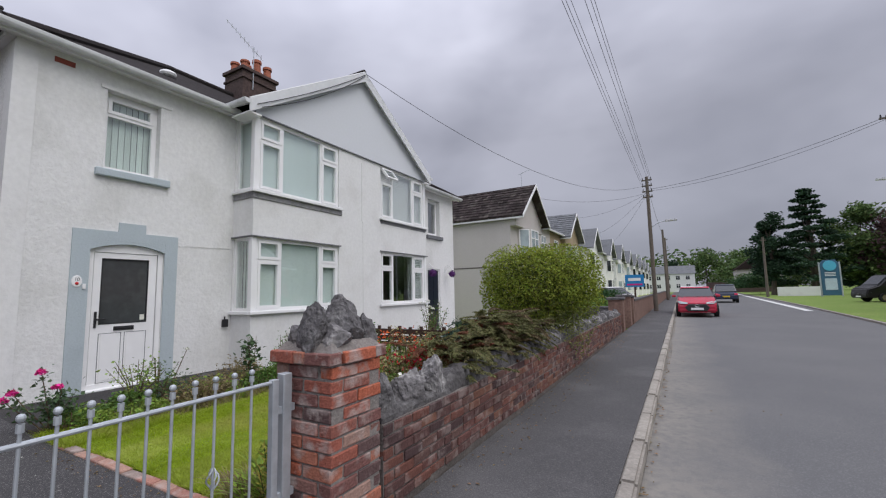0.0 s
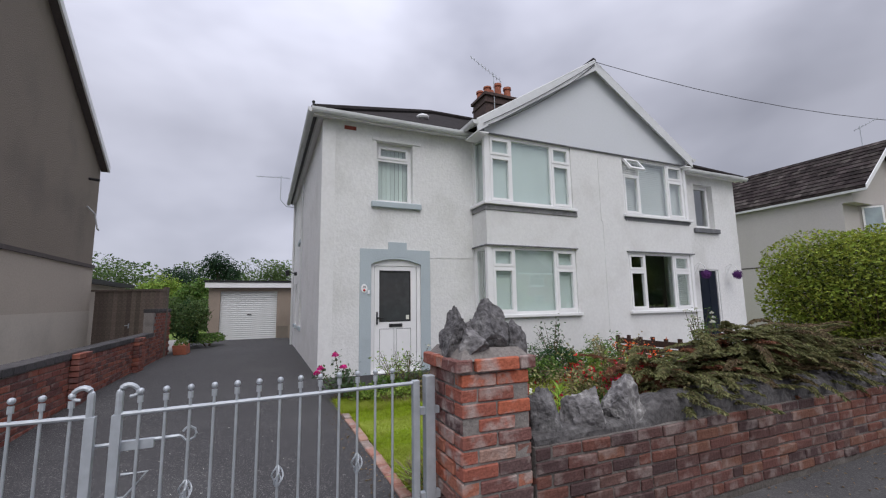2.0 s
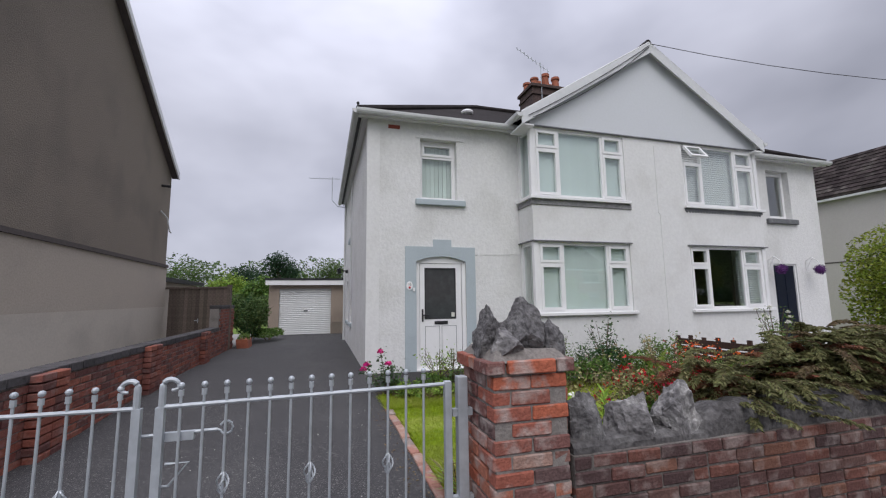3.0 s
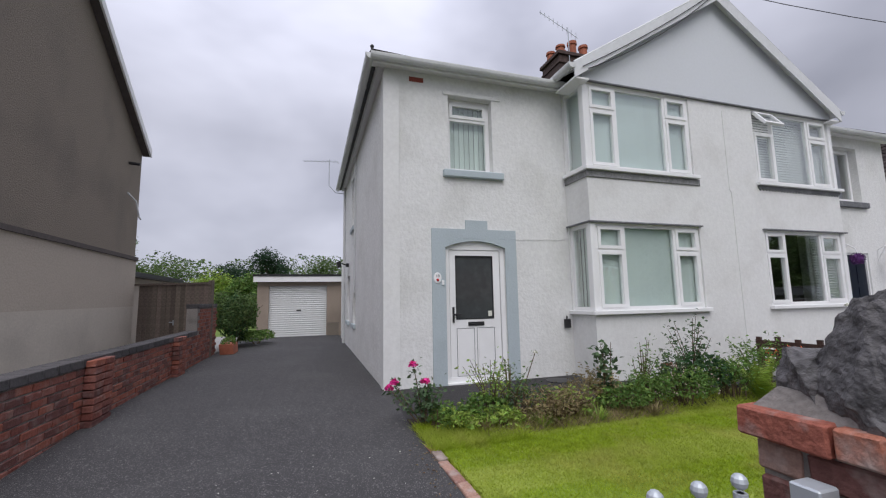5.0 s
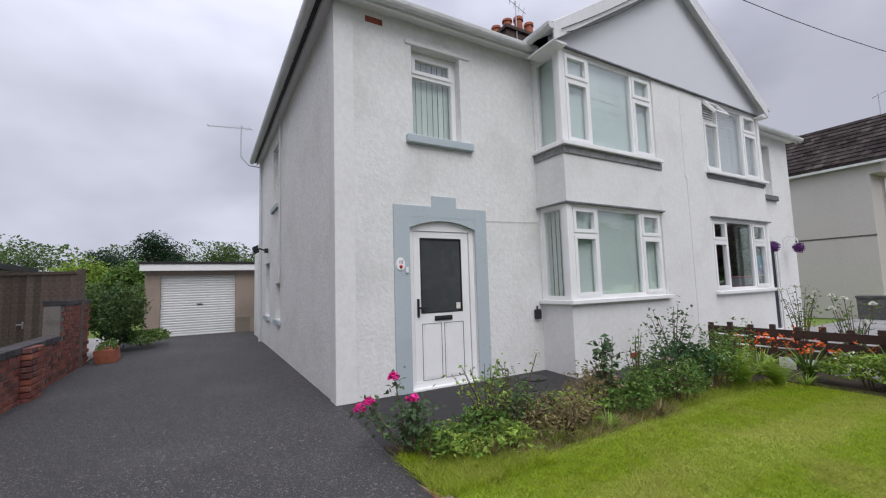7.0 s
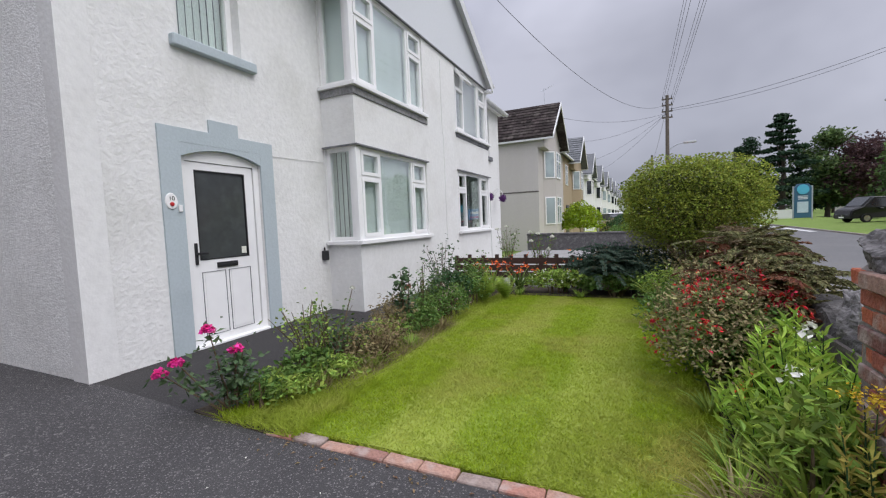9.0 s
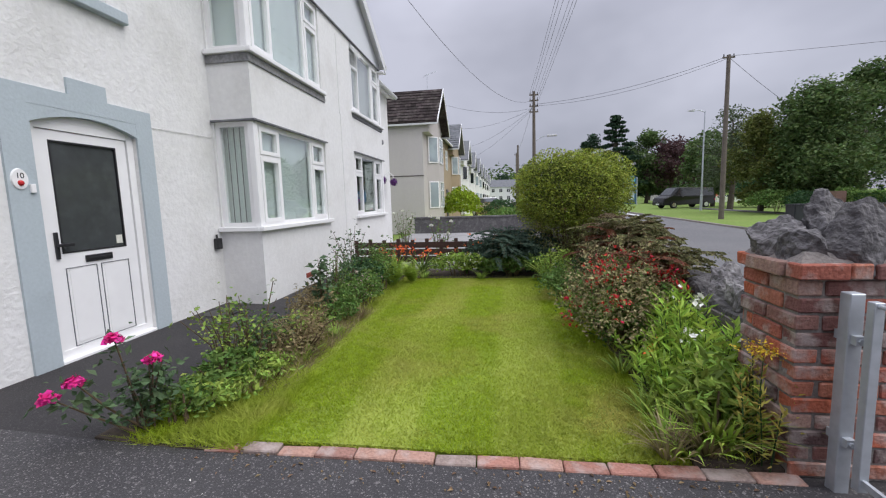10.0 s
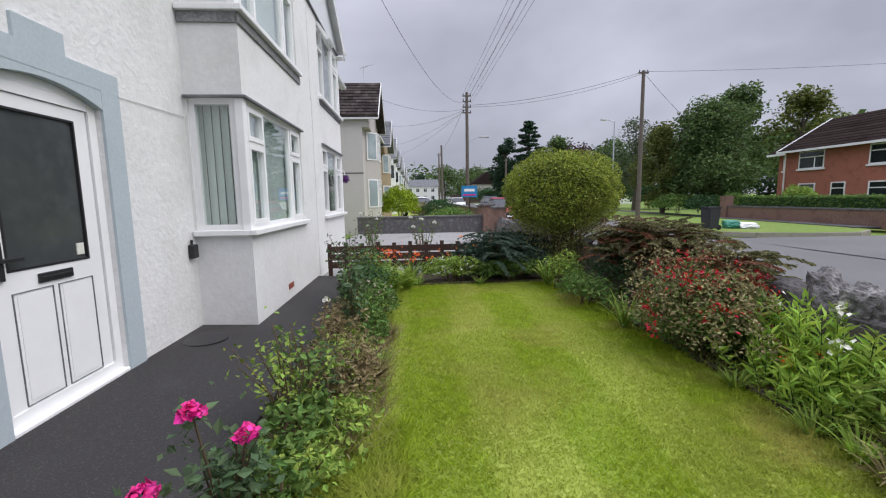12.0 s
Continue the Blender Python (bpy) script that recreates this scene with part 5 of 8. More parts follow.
sb = bmesh.new(); prism(sb, [(-0.12, -1.09, 0.004), (-0.1, -1.09, 0.012), (-0.092, -1.09, 0.04), (-0.1, -1.09, 0.066), (-0.12, -1.09, 0.074)], (0, 2.03, 0))
slm = bpy.data.meshes.new("slat"); sb.to_mesh(slm); sb.free(); slm.materials.append(M_GARAGE)
for k in range(24):
    o = new("slat", slm); o.parent = sh; o.location = (0, 0, 0.02 + k * 0.078)
bm = bmesh.new(); box(bm, -0.09, -0.07, -0.14, 0.02, 0.98, 1.02); part("handle", bm, M_DARK, sh, "dark handle")

# ---- the brown house beside the drive ----
NY, NX0, NX1, NE, NR = -3.36, -13.0, -4.4, 5.0, 7.95
nb = thing("gable_end_house", "house with a brown pebbledash gable end and grey cement base", "house", (NX0, NY, 0))
mid = (NX0 + NX1) / 2
def nbp(name, pts, off, mat, label=""):
    bm = bmesh.new(); prism(bm, [Vector(p) - Vector((NX0, NY, 0)) for p in pts], off); return part(name, bm, mat, nb, label)
nbp("wall", [(NX0, NY, 2.42), (NX1, NY, 2.42), (NX1, NY, NE), (mid, NY, NR), (NX0, NY, NE)], (0, -7, 0), M_BROWNWALL, "brown-grey pebbledash gable wall")
nbp("base_wall", [(NX0, NY + 0.035, -0.1), (NX1, NY + 0.035, -0.1), (NX1, NY + 0.035, 2.36), (NX0, NY + 0.035, 2.36)], (0, -7, 0), M_BROWNLOW, "grey cement rendered base")
nbp("plinth_coat", [(NX0 + 0.01, NY + 0.045, -0.1), (NX1, NY + 0.045, -0.1), (NX1, NY + 0.045, 1.22), (NX0 + 0.01, NY + 0.045, 1.28)], (0, -0.0099, 0), surface("pale_cement_coat", (0.52, 0.475, 0.41), 0.95, (30, 0.06), (0.8, 0.25), bump=0.15), "paler cement coat near the ground")
nbp("band", [(NX0 - 0.01, NY + 0.075, 2.36), (NX1, NY + 0.075, 2.36), (NX1, NY + 0.075, 2.44), (NX0 - 0.01, NY + 0.075, 2.44)], (0, -0.12, 0), M_BAND, "dark drip band")
for s, e in ((NX0 - 0.02, 1), (NX1 + 0.02, -1)):
    z0 = NE - 0.02 * (NR - NE) / (mid - NX0)
    nbp("roof", [(s, NY + 0.16, z0), (mid, NY + 0.16, NR), (mid, NY + 0.16, NR + 0.12), (s, NY + 0.16, z0 + 0.12)], (0, -7.3, 0), M_SLATE, "dark slate roof")
    nbp("bargeboard", [(s, NY + 0.20, z0 - 0.05), (mid, NY + 0.20, NR - 0.05), (mid, NY + 0.20, NR + 0.135), (s, NY + 0.20, z0 + 0.135)], (0, -0.038, 0), M_UPVC, "white bargeboard")
    nbp("verge_soffit", [(s, NY + 0.155, z0 - 0.04), (mid, NY + 0.155, NR - 0.04), (mid, NY + 0.155, NR - 0.004), (s, NY + 0.155, z0 - 0.004)], (0, -0.15, 0), M_BAND, "dark verge soffit")
wp = thing("wall_bracket", "bent grey pipe bracket on the brown gable wall", "bracket", (-12.5, NY, 3.6))
bm = bmesh.new(); tube(bm, [(0.2, 0.02, 0.25), (0.0, 0.12, 0.1), (-0.15, 0.15, -0.25), (-0.25, 0.15, -0.27)], 0.02, 6); part("pipe", bm, M_GUTTER, wp)
wp = thing("overflow_pipe", "short dark overflow pipe on the brown gable wall", "pipe", (-12.3, NY, 4.55))
bm = bmesh.new(); tube(bm, [(0, 0, 0), (0, 0.22, -0.02)], 0.035, 8); part("pipe", bm, M_DARK, wp)
sr = thing("rear_shed", "grey flat-roofed extension behind the brown house", "outbuilding", (-15, -4.6, 0))
part("wall", boxes((-2, 1.6, -2, 1.0, -0.1, 2.0)), M_BROWNLOW, sr); part("roof", boxes((-2.2, 1.8, -2.2, 1.2, 2.0, 2.12)), M_DARK, sr)

# wooden side gate / fence between wall and brown house
fe = thing("board_fence", "weathered brown close-board fence with a gate", "fence", (-12.45, -1.62, 0))
fd = Vector((-13.25 + 12.45, -3.4 + 1.62, 0)); fl_ = fd.length; fdn = fd.normalized()
ang = math.atan2(fd.y, fd.x)
fb = bmesh.new(); box(fb, 0, 0.118, -0.012, 0.012, 0.05, 1.78); fbm = bpy.data.meshes.new("board"); fb.to_mesh(fbm); fb.free(); fbm.materials.append(M_FENCE)
nbd = int(fl_ / 0.122)
for k in range(nbd):
    o = new("board", fbm); o.parent = fe
    o.matrix_local = Matrix.Translation(fdn * (k * 0.122) + Vector((0, 0, random.uniform(-0.01, 0.01)))) @ Matrix.Rotation(ang, 4, 'Z') @ Matrix.Rotation(radians(random.uniform(-4, 4)), 4, 'Z')
bm = bmesh.new(); box(bm, -0.03, fl_, -0.035, 0.035, 1.77, 1.82); bmesh.ops.rotate(bm, verts=bm.verts[:], matrix=Matrix.Rotation(ang, 3, 'Z')); part("capping", bm, M_FENCE, fe, "pale capping rail")
bm = bmesh.new(); box(bm, -0.09, 0.0, -0.045, 0.045, 0, 1.86); bmesh.ops.rotate(bm, verts=bm.verts[:], matrix=Matrix.Rotation(ang, 3, 'Z')); part("post", bm, M_FENCE, fe)
bm = bmesh.new(); box(bm, 0.85, 0.95, 0.02, 0.06, 0.88, 0.90); box(bm, 0.86, 0.88, 0.012, 0.03, 0.82, 0.94); bmesh.ops.rotate(bm, verts=bm.verts[:], matrix=Matrix.Rotation(ang, 3, 'Z')); part("handle", bm, M_STEEL, fe, "pale metal handle")

# ---- houses along the street ----
def ex_window(parent, pl, u0, u1, z0, z1, n=2, dark=False):
    """A window that stands on a wall face far off: frame and opaque panes; dark panes hold the room's dimness in their
    colour.
    """
    bm = bmesh.new()
    ring(bm, pl, u0, u1, z0, z1, 0.06, -0.03, 0.05)
    w = (u1 - u0) / n
    fr = part("window", bm, M_UPVC, parent, "white window frame")
    for k in range(1, n):
        bm = bmesh.new(); pl.box(bm, u0 + k * w - 0.03, u0 + k * w + 0.03, z0 + 0.06, z1 - 0.06, -0.03, 0.05); part("mullion", bm, M_UPVC, fr)
    bm = bmesh.new(); pl.box(bm, u0 + 0.06, u1 - 0.06, z1 - 0.48, z1 - 0.43, -0.027, 0.048); part("transom", bm, M_UPVC, fr)
    bm = bmesh.new()
    pl.box(bm, u0 + 0.05, u1 - 0.05, z0 + 0.05, z1 - 0.05, -0.004, 0.01)
    part("pane", bm, M_CARGLASS if dark else M_PALEPANE, fr)
    return fr
M_PALEPANE = surface("curtained_pane", (0.30, 0.36, 0.38), 0.12, (2, 0.3), (1.0, 0.4), spec=0.7)

def tile_slope(bm, a, b, up, rows, thick=0.03, per=0.0, rng=None):
    """Rows of overlapping tiles on a slope: a to b is the eave, up leads to the ridge."""
    a, b, up = Vector(a), Vector(b), Vector(up)
    nrm = (b - a).cross(up).normalized()
    if nrm.z < 0:
        nrm = -nrm
    L = (b - a).length
    n = max(1, int(L / per)) if per else 1
    for r in range(rows):
        f0, f1 = r / rows, (r + 1.08) / rows
        off = 0.5 * (r % 2) / n
        for k in range(n + (1 if off else 0)):
            s, e = max(0, k / n - off), min(1, (k + 1) / n - off - (0.03 / n if per else 0))
            if e <= s:
                continue
            j = rng.uniform(-0.006, 0.006) if rng is not None else 0
            p0, p1 = a.lerp(b, s) + up * f0 + nrm * (thick + j), a.lerp(b, e) + up * f0 + nrm * (thick + j)
            q1, q0 = a.lerp(b, e) + up * min(1, f1), a.lerp(b, s) + up * min(1, f1)
            d = nrm * thick
            vs = [bm.verts.new(p) for p in (p0, p1, q1, q0, p0 - d, p1 - d)]
            bm.faces.new((vs[0], vs[1], vs[2], vs[3]))
            bm.faces.new((vs[4], vs[5], vs[1], vs[0]))

def street_semi(c, walls, roofs, label, near=False, seed=1, fx=-7.15, dark=False):
    """A semi-detached pair with a projecting gabled bay at each end."""
    rng = np.random.default_rng(seed)
    t = thing("street_house", label, "house", (fx, c, 0), "houses along the street")
    half, dep, ez, az = 7.25, 8.0, 5.2, 7.0
    for s in (-1, 1):
        wm, rm = walls[0 if s < 0 else 1], roofs[0 if s < 0 else 1]
        bm = bmesh.new()
        ys = sorted((0.0, s * half))
        box(bm, -dep, 0, ys[0], ys[1], -0.2, ez)
        g0, g1 = sorted((s * half, s * (half - 4.4)))
        part("wall", bm, wm, t, "rendered wall")
        bm = bmesh.new()
        gc = (g0 + g1) / 2
        prism(bm, [(0.001, g0, ez - 0.6), (0.001, g1, ez - 0.6), (0.001, g1, ez), (0.001, gc, az - 0.15), (0.001, g0, ez)], (0.30, 0, 0))
        part("gable", bm, wm, t, "rendered gable")
        # two-storey bay
        bw = 1.15
        bm = bmesh.new()
        out = [(0.0, gc - bw, -0.2), (0.55, gc - bw * 0.6, -0.2), (0.55, gc + bw * 0.6, -0.2), (0.0, gc + bw, -0.2)]
        prism(bm, out, (0, 0, ez - 0.4))
        bay = part("bay", bm, wm, t, "two-storey bay")
        for z0, z1 in ((1.0, 2.35), (3.25, 4.55)):
            pl = Plane((0.555, 0, 0), (0, 1, 0), (1, 0, 0))
            ex_window(t, pl, gc - bw * 0.56, gc + bw * 0.56, z0, z1, 2, dark)
            for e in (-1, 1):
                o = Vector((0.0, gc + e * bw, 0)); q = Vector((0.55, gc + e * bw * 0.6, 0))
                u = (q - o).normalized(); n = Vector((u.y, -u.x, 0)) * e * -1
                n = n if n.x > 0 else -n
                bm = bmesh.new()
                prism(bm, [o + u * 0.08 + Vector((0, 0, z0)) + n * 0.02, o + u * 0.66 + Vector((0, 0, z0)) + n * 0.02, o + u * 0.66 + Vector((0, 0, z1)) + n * 0.02, o + u * 0.08 + Vector((0, 0, z1)) + n * 0.02], n * 0.02)
                w = part("window", bm, M_UPVC, t, "white window frame")
                bm = bmesh.new()
                prism(bm, [o + u * 0.14 + Vector((0, 0, z0 + 0.06)) + n * 0.035, o + u * 0.60 + Vector((0, 0, z0 + 0.06)) + n * 0.035, o + u * 0.60 + Vector((0, 0, z1 - 0.06)) + n * 0.035, o + u * 0.14 + Vector((0, 0, z1 - 0.06)) + n * 0.035], n * 0.012)
                part("pane", bm, M_CARGLASS if dark else M_PALEPANE, w)
        # gabled roof running back
        gx = 0.75
        for e in (g0 - 0.2, g1 + 0.2):
            bm = bmesh.new()
            ze = ez - 0.2 * (az - ez) / 2.2
            if near:
                tile_slope(bm, (gx, e, ze + 0.03), (-dep, e, ze + 0.03), (0, gc - e, az - ze + 0.02), 11, 0.03, 0.26, rng)
            prism(bm, [(gx, e, ze - 0.06), (gx, gc, az - 0.06), (gx, gc, az + 0.02), (gx, e, ze + 0.02)], (-dep - gx, 0, 0))
            part("roof", bm, rm, t, "tiled roof slope")
            bm = bmesh.new()
            prism(bm, [(gx + 0.03, e, ze - 0.12), (gx + 0.03, gc, az - 0.12), (gx + 0.03, gc, az + 0.06), (gx + 0.03, e, ze + 0.05)], (-0.028, 0, 0))
            part("bargeboard", bm, M_UPVC, t, "white bargeboard")
            bm = bmesh.new(); box(bm, -dep, gx, min(e, e - 0.08 * s), max(e, e - 0.08 * s), ze - 0.14, ze - 0.062)
            part("gutter", bm, M_GUTTER, t, "white eave gutter")
        # windows of the recessed part
        pl = Plane((0.005, 0, 0), (0, 1, 0), (1, 0, 0))
        u = s * 1.5
        ex_window(t, pl, u - 0.5, u + 0.5, 3.4, 4.7, 2, dark)
        bm = bmesh.new(); pl.box(bm, u - 0.5, u + 0.5, 0.05, 2.1, -0.03, 0.01); part("door", bm, M_UPVC if s < 0 else M_NAVY, t, "front door")
    bm = bmesh.new()
    prism(bm, [(0.3, -3.2, ez - 0.05), (-dep / 2, -3.2, az + 0.1), (-dep - 0.3, -3.2, ez - 0.05)], (0, 6.4, 0))
    part("roof", bm, roofs[1], t, "tiled main roof")
    bm = bmesh.new(); box(bm, 0.22, 0.34, -3.0, 3.0, ez - 0.12, ez - 0.02); part("gutter", bm, M_GUTTER, t)
    bm = bmesh.new(); box(bm, -dep / 2 - 0.4, -dep / 2 + 0.4, -0.5, 0.5, 6.3, 8.1); part("chimney", bm, M_STACK, t, "sooty chimney stack")
    bm = bmesh.new(); box(bm, -dep, 0.012, -half - 0.012, -half - 0.001, 2.55, 2.6); part("string_line", bm, M_BAND, t)
    return t
street_semi(26.55, (M_CREAM, M_TAN), (M_MOSSROOF, M_GREYROOF), "cream and ochre rendered semi-detached pair with mossy tiles", True, 3)
for k, c in enumerate((45.5, 63.5, 81.5, 99.5)):
    street_semi(c, (M_SMOOTH, M_SMOOTH), (M_GREYROOF, M_GREYROOF), "white rendered semi-detached pair with grey slates", False, 5 + k, -7.15 + 0.15 * k, k != 1)
aerial("roof_aerial", (-7.2, 21.5, 6.95), (0.6, 0.3, 0.3), 0.9, 7)
tr = thing("far_terrace", "pale terrace closing the far end of the street", "house", (-4, 150, 0))
part("wall", boxes((-9, 8, 0, 8, -0.2, 5.6)), M_SMOOTH, tr)
bm = bmesh.new(); prism(bm, [(-9.3, -0.3, 5.5), (-9.3, 4, 8.2), (-9.3, 8.3, 5.5)], (17.6, 0, 0)); part("roof", bm, M_GREYROOF, tr)
for k in range(6):
    for z in (1.0, 3.6):
        ex_window(tr, Plane((0, 0, 0), (1, 0, 0), (0, -1, 0)), -8 + k * 2.7, -6.8 + k * 2.7, z, z + 1.3, 2, True)

# ---- the brick house across the road ----
bh = thing("brick_house", "orange-red brick house with a brown tiled roof", "house", (21.6, 30.0, 0))
BD = Matrix.Rotation(math.radians(-90), 3, 'Z')
def bhp(name, bm, mat, label="", parent=None):
    bmesh.ops.rotate(bm, verts=bm.verts[:], matrix=BD)
    return part(name, bm, mat, parent or bh, label)
bm = bmesh.new(); prism(bm, [(1.6, 0, -0.2), (1.6, 7.2, -0.2), (1.6, 7.2, 4.3), (1.6, 3.6, 6.4), (1.6, 0, 4.3)], (18.4, 0, 0)); bhp("wall", bm, M_REDBRICK, "orange-red brick wall with gable end")
bm = bmesh.new(); box(bm, 0.1, 1.6, 0.9, 6.5, -0.2, 4.25); bhp("wall", bm, M_REDBRICK, "set-back brick wing")
def bh_slope(u0, u1, d0, z0, rise, rows, label):
    for sgn in (1, -1):
        bm = bmesh.new()
        e, top = (d0, 3.6) if sgn > 0 else (7.2 - d0, 3.6)
        tile_slope(bm, (u0, e, z0 + 0.04), (u1, e, z0 + 0.04), (0, top - e, rise), rows, 0.03)
        prism(bm, [(u0, e, z0 - 0.03), (u1, e, z0 - 0.03), (u1, top, z0 + rise - 0.03), (u0, top, z0 + rise - 0.03)], (0, 0, 0.06))
        bhp("roof", bm, M_BROWNROOF, label)
bh_slope(1.35, 20.5, -0.4, 4.22, 2.32, 11, "brown ribbed tile roof")
bh_slope(-0.5, 1.33, 0.5, 4.18, 1.75, 8, "brown tile roof of the wing")
bm = bmesh.new(); prism(bm, [(1.33, -0.42, 4.14), (1.33, 3.6, 6.48), (1.33, 3.6, 6.64), (1.33, -0.42, 4.30)], (-0.09, 0, 0)); bhp("verge_board", bm, M_UPVC, "white verge board")
bm = bmesh.new(); box(bm, 1.3, 20.5, -0.52, -0.40, 4.10, 4.24); bhp("gutter", bm, M_UPVC, "white gutter")
bm = bmesh.new(); box(bm, -0.5, 1.3, 0.38, 0.50, 4.06, 4.2); bhp("gutter", bm, M_UPVC, "white gutter")
for u0, u1, z0, z1, d in ((2.65, 4.43, 2.94, 4.10, 0), (7.1, 8.96, 2.94, 4.10, 0), (10.4, 12.3, 2.94, 4.10, 0), (2.75, 3.96, 1.0, 1.98, 0), (7.2, 9.0, 0.9, 1.98, 0), (10.45, 12.5, 0.5, 1.98, 0), (5.0, 5.9, 0.1, 2.0, 0), (0.5, 1.3, 2.94, 4.0, 0.9)):
    bm = bmesh.new()
    pl = Plane((0, d, 0), (1, 0, 0), (0, -1, 0))
    ring(bm, pl, u0, u1, z0, z1, 0.07, -0.04, 0.03); pl.box(bm, u0, u1, z1 - 0.42, z1 - 0.36, -0.038, 0.03)
    if u1 - u0 > 1.4:
        pl.box(bm, u0 + (u1 - u0) * 0.62, u0 + (u1 - u0) * 0.62 + 0.06, z0, z1 - 0.36, -0.036, 0.03)
    pl.box(bm, u0 - 0.1, u1 + 0.1, z0 - 0.1, z0, -0.1, 0.0)
    w = bhp("window", bm, M_UPVC, "white window frame and sill")
    # opaque near-black pane in place of an unlit room
    bm = bmesh.new(); pl.box(bm, u0 + 0.06, u1 - 0.06, z0 + 0.06, z1 - 0.06, -0.02, 0.01)
    bhp("pane", bm, M_CARGLASS, "", w)
bm = bmesh.new(); tube(bm, [(1.66, -0.1, 4.2), (1.66, -0.1, 0)], 0.05, 6); bhp("rain_pipe", bm, M_UPVC, "white rain pipe")
# manhole cover and drain
mh = thing("manhole_cover", "round dark iron cover set in the path", "manhole cover", (-6.97, 4.24, gz(-6.97)))
bm = bmesh.new(); bmesh.ops.create_cone(bm, cap_ends=True, segments=28, radius1=0.19, radius2=0.19, depth=0.012); part("cover", bm, M_DARK, mh)

# ---- front wall, pillar, gates ----
def brick_mesh(name, l, w, h, mat, seed):
    """A slightly uneven brick with worn edges, centred on its foot."""
    rng = random.Random(seed)
    bm = bmesh.new()
    box(bm, -l / 2, l / 2, -w / 2, w / 2, 0, h)
    for v in bm.verts:
        v.co += Vector([rng.uniform(-0.003, 0.003) for _ in range(3)])
    bmesh.ops.bevel(bm, geom=bm.edges[:], offset=0.006, segments=1, affect='EDGES')
    me = bpy.data.meshes.new(name)
    bm.to_mesh(me); bm.free()
    me.materials.append(mat)
    return me

def rock(c, r, seed, mat, parent, cuts=16, name="stone"):
    """A broken stone: a ball cut by many planes, then roughened."""
    rng = random.Random(seed)
    bm = bmesh.new()
    bmesh.ops.create_icosphere(bm, subdivisions=5 if r[2] > 0.14 else 4, radius=1.0)
    planes = []
    for _ in range(cuts):
        n = Vector((rng.gauss(0, 1), rng.gauss(0, 1), rng.gauss(0, 1))).normalized()
        planes.append((n, rng.uniform(0.55, 0.85)))
    for v in bm.verts:
        for n, d in planes:
            k = v.co.dot(n) - d
            if k > 0:
                v.co -= n * k
        v.co += v.co * (0.13 * noise.noise(v.co * 2.1 + Vector((seed, 0, 0))) + 0.10 * noise.noise(v.co * 5 + Vector((0, seed, 0))) + 0.05 * noise.noise(v.co * 12 + Vector((0, 0, seed))) + 0.03 * noise.noise(v.co * 27 + Vector((seed, 0, seed))))
    for v in bm.verts:
        v.co = Vector((v.co.x * r[0], v.co.y * r[1], v.co.z * r[2])) * 1.25 + Vector(c)
    return part(name, bm, mat, parent)

stretch = [brick_mesh("brick", 0.213, 0.102, 0.068, M_BRICK, k) for k in range(4)]
headers = [brick_mesh("brick", 0.105, 0.102, 0.068, M_BRICK, k + 9) for k in range(2)]
PX0, PX1, PYA, PYB = -2.22, -1.745, 1.76, 2.205
pillar = thing("gate_pillar", "red brick gate pillar topped with grey limestone rocks", "gate pillar", ((PX0 + PX1) / 2, (PYA + PYB) / 2, 0))
pw, pd = (PX1 - PX0) / 2, (PYB - PYA) / 2
part("mortar_core", boxes((-pw + 0.012, pw - 0.012, -pd + 0.012, pd - 0.012, -0.1, 1.03)), M_MORTAR, pillar, "pale grey mortar")
def lay(parent, meshes, x, y, z, along_y, scale=1.0):
    o = new("brick", random.choice(meshes))
    o.parent = parent
    o.matrix_local = Matrix.Translation((x + random.uniform(-0.003, 0.003), y + random.uniform(-0.003, 0.003), z)) @ Matrix.Rotation(radians((90 if along_y else 0) + random.choice((0, 180)) + random.uniform(-0.8, 0.8)), 4, 'Z') @ Matrix.Diagonal((scale, 1, 1, 1))
    return o
for k in range(12):
    z = 0.004 + k * 0.0802
    a, b = pw, pd
    if k % 2:
        for s in (-1, 1):
            for e in (-1, 1):
                lay(pillar, stretch, s * (a - 0.051), e * 0.111, z, True)
            lay(pillar, stretch, 0.0, s * (b - 0.051), z, False, 1.12)
    else:
        for s in (-1, 1):
            for e in (-1, 1):
                lay(pillar, stretch, e * 0.117, s * (b - 0.051), z, False, 1.03)
            lay(pillar, stretch, s * (a - 0.051), 0.0, z, True, 1.06)
a, b = pw + 0.035, pd + 0.035
for s in (-1, 1):
    for e, mm, sc in ((-0.155, stretch, 0.95), (0.0, headers, 0.8), (0.155, stretch, 0.95)):
        lay(pillar, mm, e, s * (b - 0.051), 0.968, False, sc)
    lay(pillar, stretch, s * (a - 0.051), 0.0, 0.968, True, 1.30)
bm = bmesh.new()
prism(bm, [(-a + 0.03, -b + 0.03, 1.025), (a - 0.03, -b + 0.03, 1.025), (a - 0.03, b - 0.03, 1.025), (-a + 0.03, b - 0.03, 1.025)], (0, 0, 0.06))
for v in bm.verts:
    if v.co.z > 1.05:
        v.co.x *= 0.80; v.co.y *= 0.80
part("mortar_bed", bm, M_MORTAR, pillar, "grey mortar bed")
